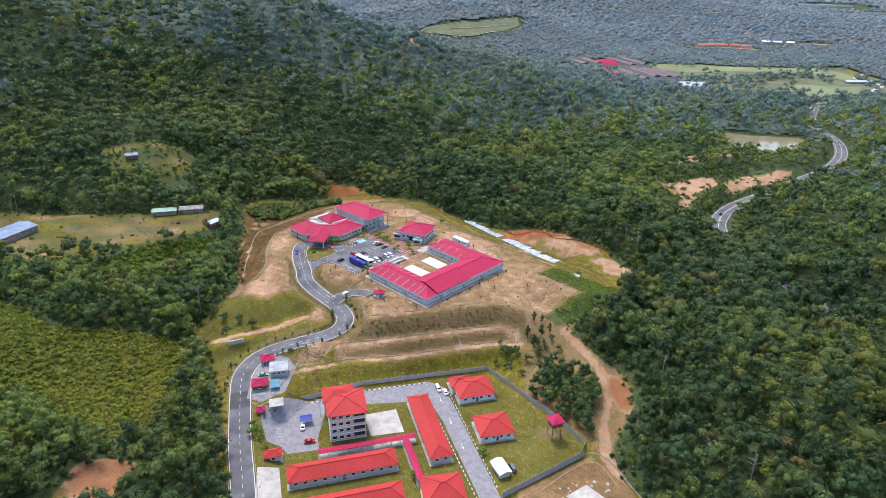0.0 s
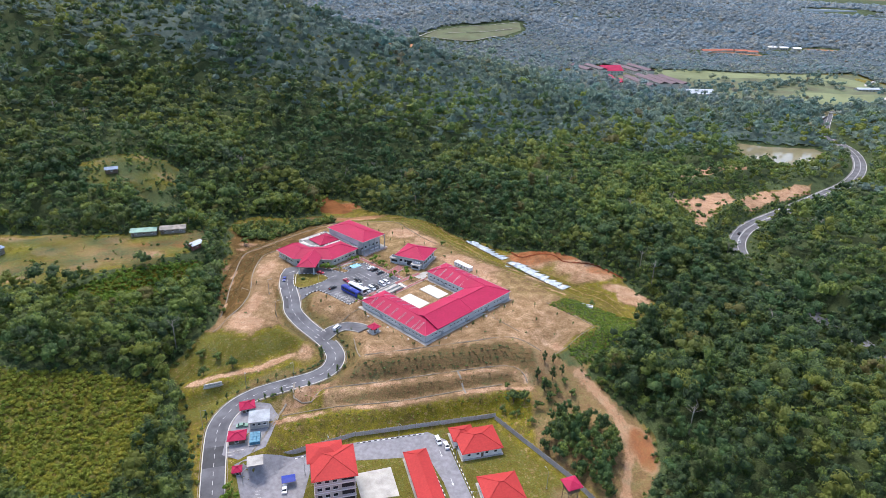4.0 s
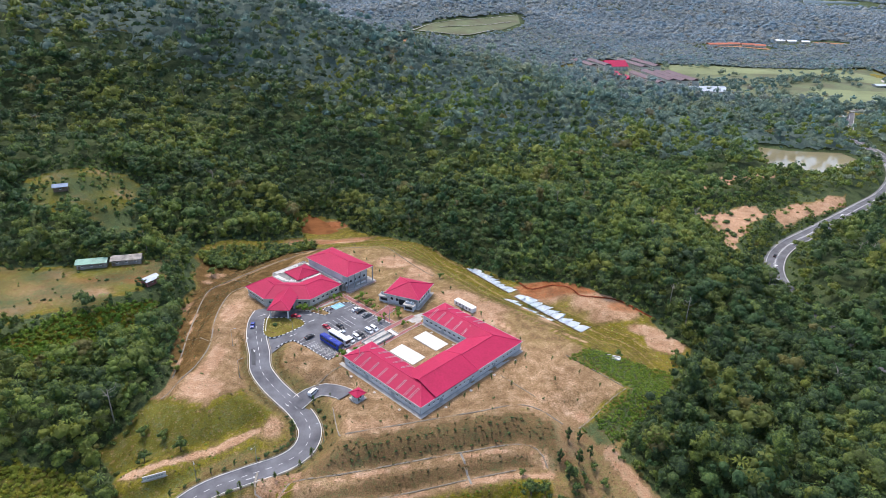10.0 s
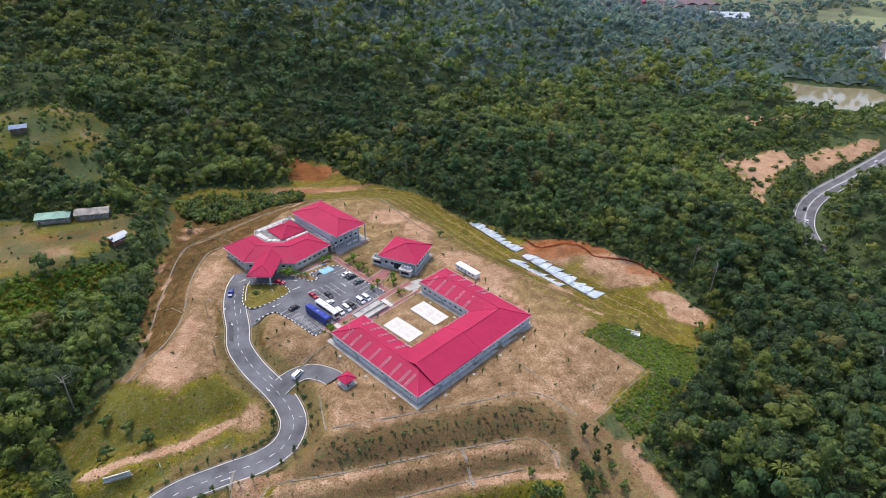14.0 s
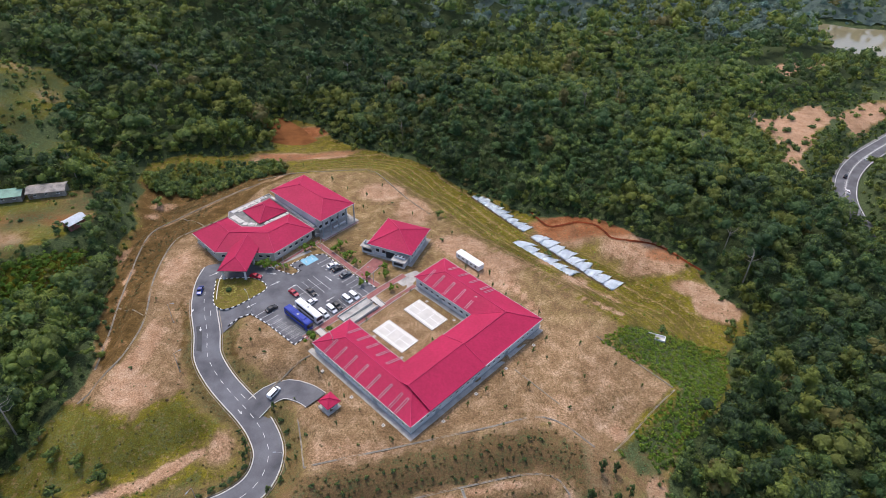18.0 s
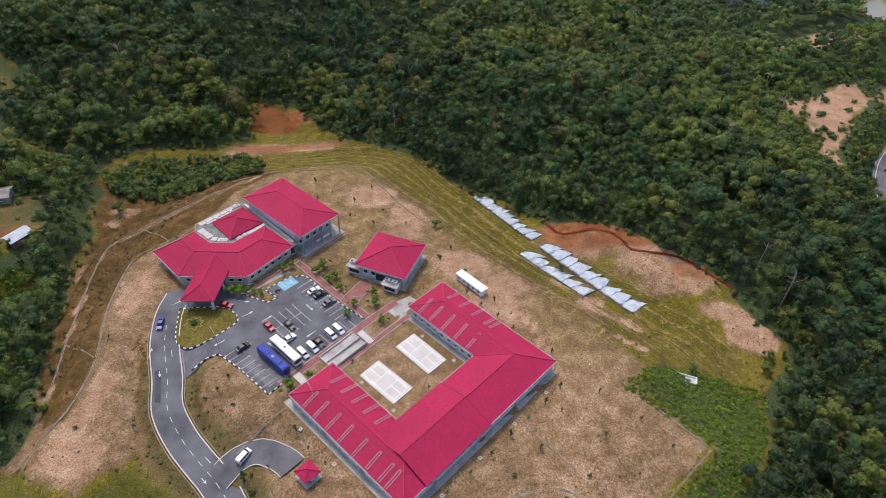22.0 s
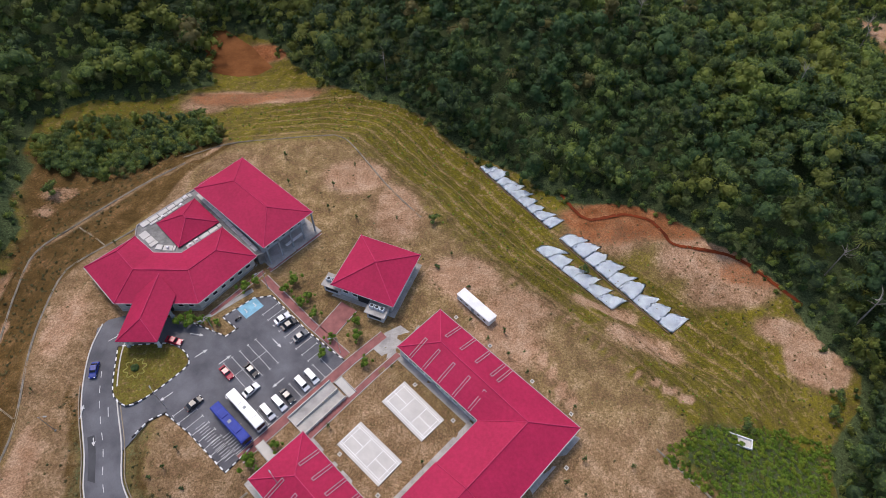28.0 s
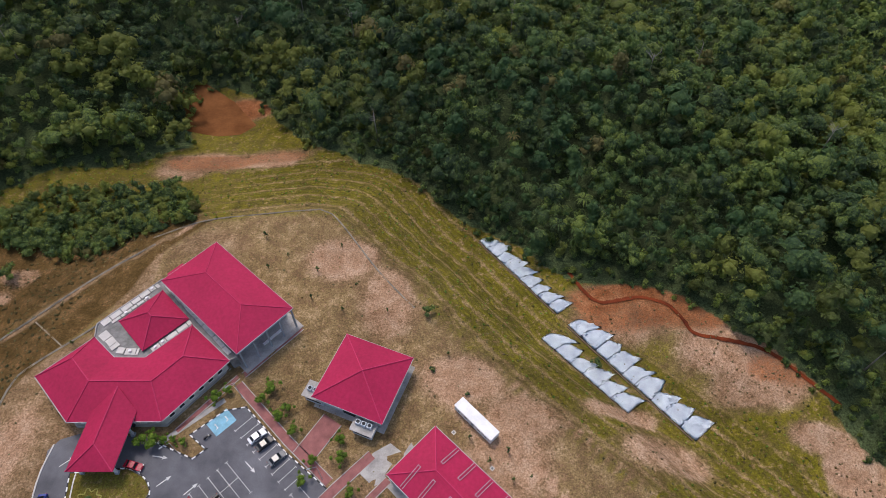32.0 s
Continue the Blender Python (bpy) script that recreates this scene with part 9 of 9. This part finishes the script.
# planted trees by the paths
for x2, y2 in ((-59, 31.5), (-56.4, 31), (-54, 30.4), (-49, 41), (-47, 43.5), (-25.5, 22.5), (-33.5, 37.5), (-31, 38.8), (-37.5, 41.5), (-24, 26), (-18.5, 31.5), (-17.5, 26.5), (-36, 44.6), (-29, 34), (-38, -6), (-33, -1.5), (-14.5, 20), (-63, 31)):
    plant(2, x2, y2, pr.uniform(0.95, 1.5))
plant(2, -60.5, 31.2, 1.9)
plant(5, 1.4, 66.4, 0.55)
plant(5, 48, 58.5, 0.55)
plant(5, -124, 85, 0.75)
plant(5, 79, 6, 0.6)
# conifers and bushes at the south-east corner, wood behind the fence
for x2, y2 in ((46.5, -50), (50.5, -49.5), (43, -56), (49, -58), (53.5, -55), (45, -63)):
    plant(3, x2, y2, pr.uniform(0.75, 1.15))
for k in range(26):
    x2, y2 = pr.uniform(26, 62), pr.uniform(-82, -58)
    if float(poly_dist(np.array([x2]), np.array([y2]), SCRUB_SE)[0]) < -1 and float(poly_dist(np.array([x2]), np.array([y2]), LOWER)[0]) > 3:
        plant(pr.choice((4, 5)), x2, y2, pr.uniform(0.4, 0.75))
for k in range(24):
    x2, y2 = pr.uniform(-118, -74), pr.uniform(103, 128)
    if abs(y2 - 113 - 0.12 * (x2 + 95)) < 9 and (x2 < -84 or y2 > 112):
        plant(pr.choice((4, 5, 5)), x2, y2, pr.uniform(0.6, 0.95))
for x2, y2 in ((-96, -48), (-104, -46), (-88, -52), (-99, -56), (-110, -40), (106, 12), (110, 18)):
    plant(pr.choice((4, 5)), x2, y2, pr.uniform(0.5, 0.8))
for x2, y2 in ((-69.5, -115.5), (-68.5, -117.5), (-66.6, -118.5), (-69.0, -120.0), (-66.2, -121.8), (-62.5, -125.5), (-7, -137), (-5.5, -133), (19, -124), (13.5, -92)):
    plant(2, x2, y2, pr.uniform(0.9, 1.4))

# bright ferns and creepers at the eastern edge
x, y = jitter_grid(48, 118, -50, 30, 1.25)
ok = (poly_dist(x, y, FERN) < 0) & (line_dist(x, y, TRACK)[0] > 3.0)
x, y = x[ok], y[ok]
scatter("ferns", low_var, np.stack([x, y, land(x, y) - 0.1], -1), rng.uniform(0.6, 1.3, len(x)), rng.uniform(0.4, 0.8, len(x)), np.clip(0.5 + 0.02 * (x - 75) * (y < 0) + rng.normal(0, 0.2, len(x)), 0, 1), "leaf_light", "bright green ferns and creepers below the dry lawn", "ferns")
x, y = jitter_grid(176, 340, 136, 262, 7)
ok = (np.minimum(poly_dist(x, y, SCAR_E), poly_dist(x, y, SCAR_ROAD)) < 0) & (rng.random(len(x)) < 0.3)
x, y = x[ok], y[ok]
scatter("scar_bushes", mid_var, np.stack([x, y, land(x, y)], -1), rng.uniform(1.2, 3.6, len(x)), rng.uniform(0.7, 1.3, len(x)), np.clip(rng.normal(0.5, 0.2, len(x)), 0, 1), "leaf", "bushes on the eroded bare slope beside the highway", "bushes")

# low brown-green scrub on the western bank, beside the road and on the steep southern banks
x, y = jitter_grid(-140, 46, -66, 118, 1.7)
pd, rd2 = poly_dist(x, y, PAD), line_dist(x, y, ROAD)[0]
bank = ((x < -74) & (pd > 1) & (pd < 36) & (y > -30) & (poly_dist(x, y, CLEARED) < -1) & (line_dist(x, y, RIM_PATH)[0] > 1.2)) | ((rd2 > 5.4) & (rd2 < 9) & (y > -62) & (y < 12) & (pd < 3))
bank |= (pd > 0.5) & (pd < 19) & (x > -36) & (x < 42) & (y < -34) & (y > -66) & (line_dist(x, y, BENCH_A)[0] > 2) & (line_dist(x, y, BENCH_B)[0] > 2)
ok = bank & (rng.random(len(x)) < 0.6) & (poly_dist(x, y, TARMAC) > 1.5) & (line_dist(x, y, SPUR)[0] > 4.5)
x, y = x[ok], y[ok]
scatter("bank_scrub", tuft, np.stack([x, y, land(x, y) - 0.1], -1), rng.uniform(0.3, 0.85, len(x)), rng.uniform(0.5, 1.0, len(x)), np.clip(rng.normal(0.3, 0.2, len(x)), 0, 1), "leaf_dry", "low brown-green scrub on the steep banks", "scrub")

# green weeds where the grass is lush
x, y = jitter_grid(-140, 112, -112, 142, 1.9)
g_, s_, r_, w_ = cover(x, y)
ok = (g_ > 0.6) & (s_ < 0.3) & (w_ < 0.3) & (poly_dist(x, y, CLEARED) < -0.5) & (poly_dist(x, y, LOWER) > 1) & (poly_dist(x, y, TARMAC) > 1) & (line_dist(x, y, ROAD)[0] > 5) & (poly_dist(x, y, GATE) > 1) & (poly_dist(x, y, PAD) > 0.5)
ok &= rng.random(len(x)) < np.where(x < -90, 0.6, np.where(y < -55, 0.8, 0.28))
x, y = x[ok], y[ok]
scatter("green_weeds", tuft, np.stack([x, y, land(x, y) - 0.1], -1), rng.uniform(0.25, 0.75, len(x)), rng.uniform(0.5, 0.9, len(x)), np.clip(rng.normal(0.4, 0.25, len(x)), 0, 1), "leaf_light", "green weeds and grass clumps on the lower banks", "weeds")
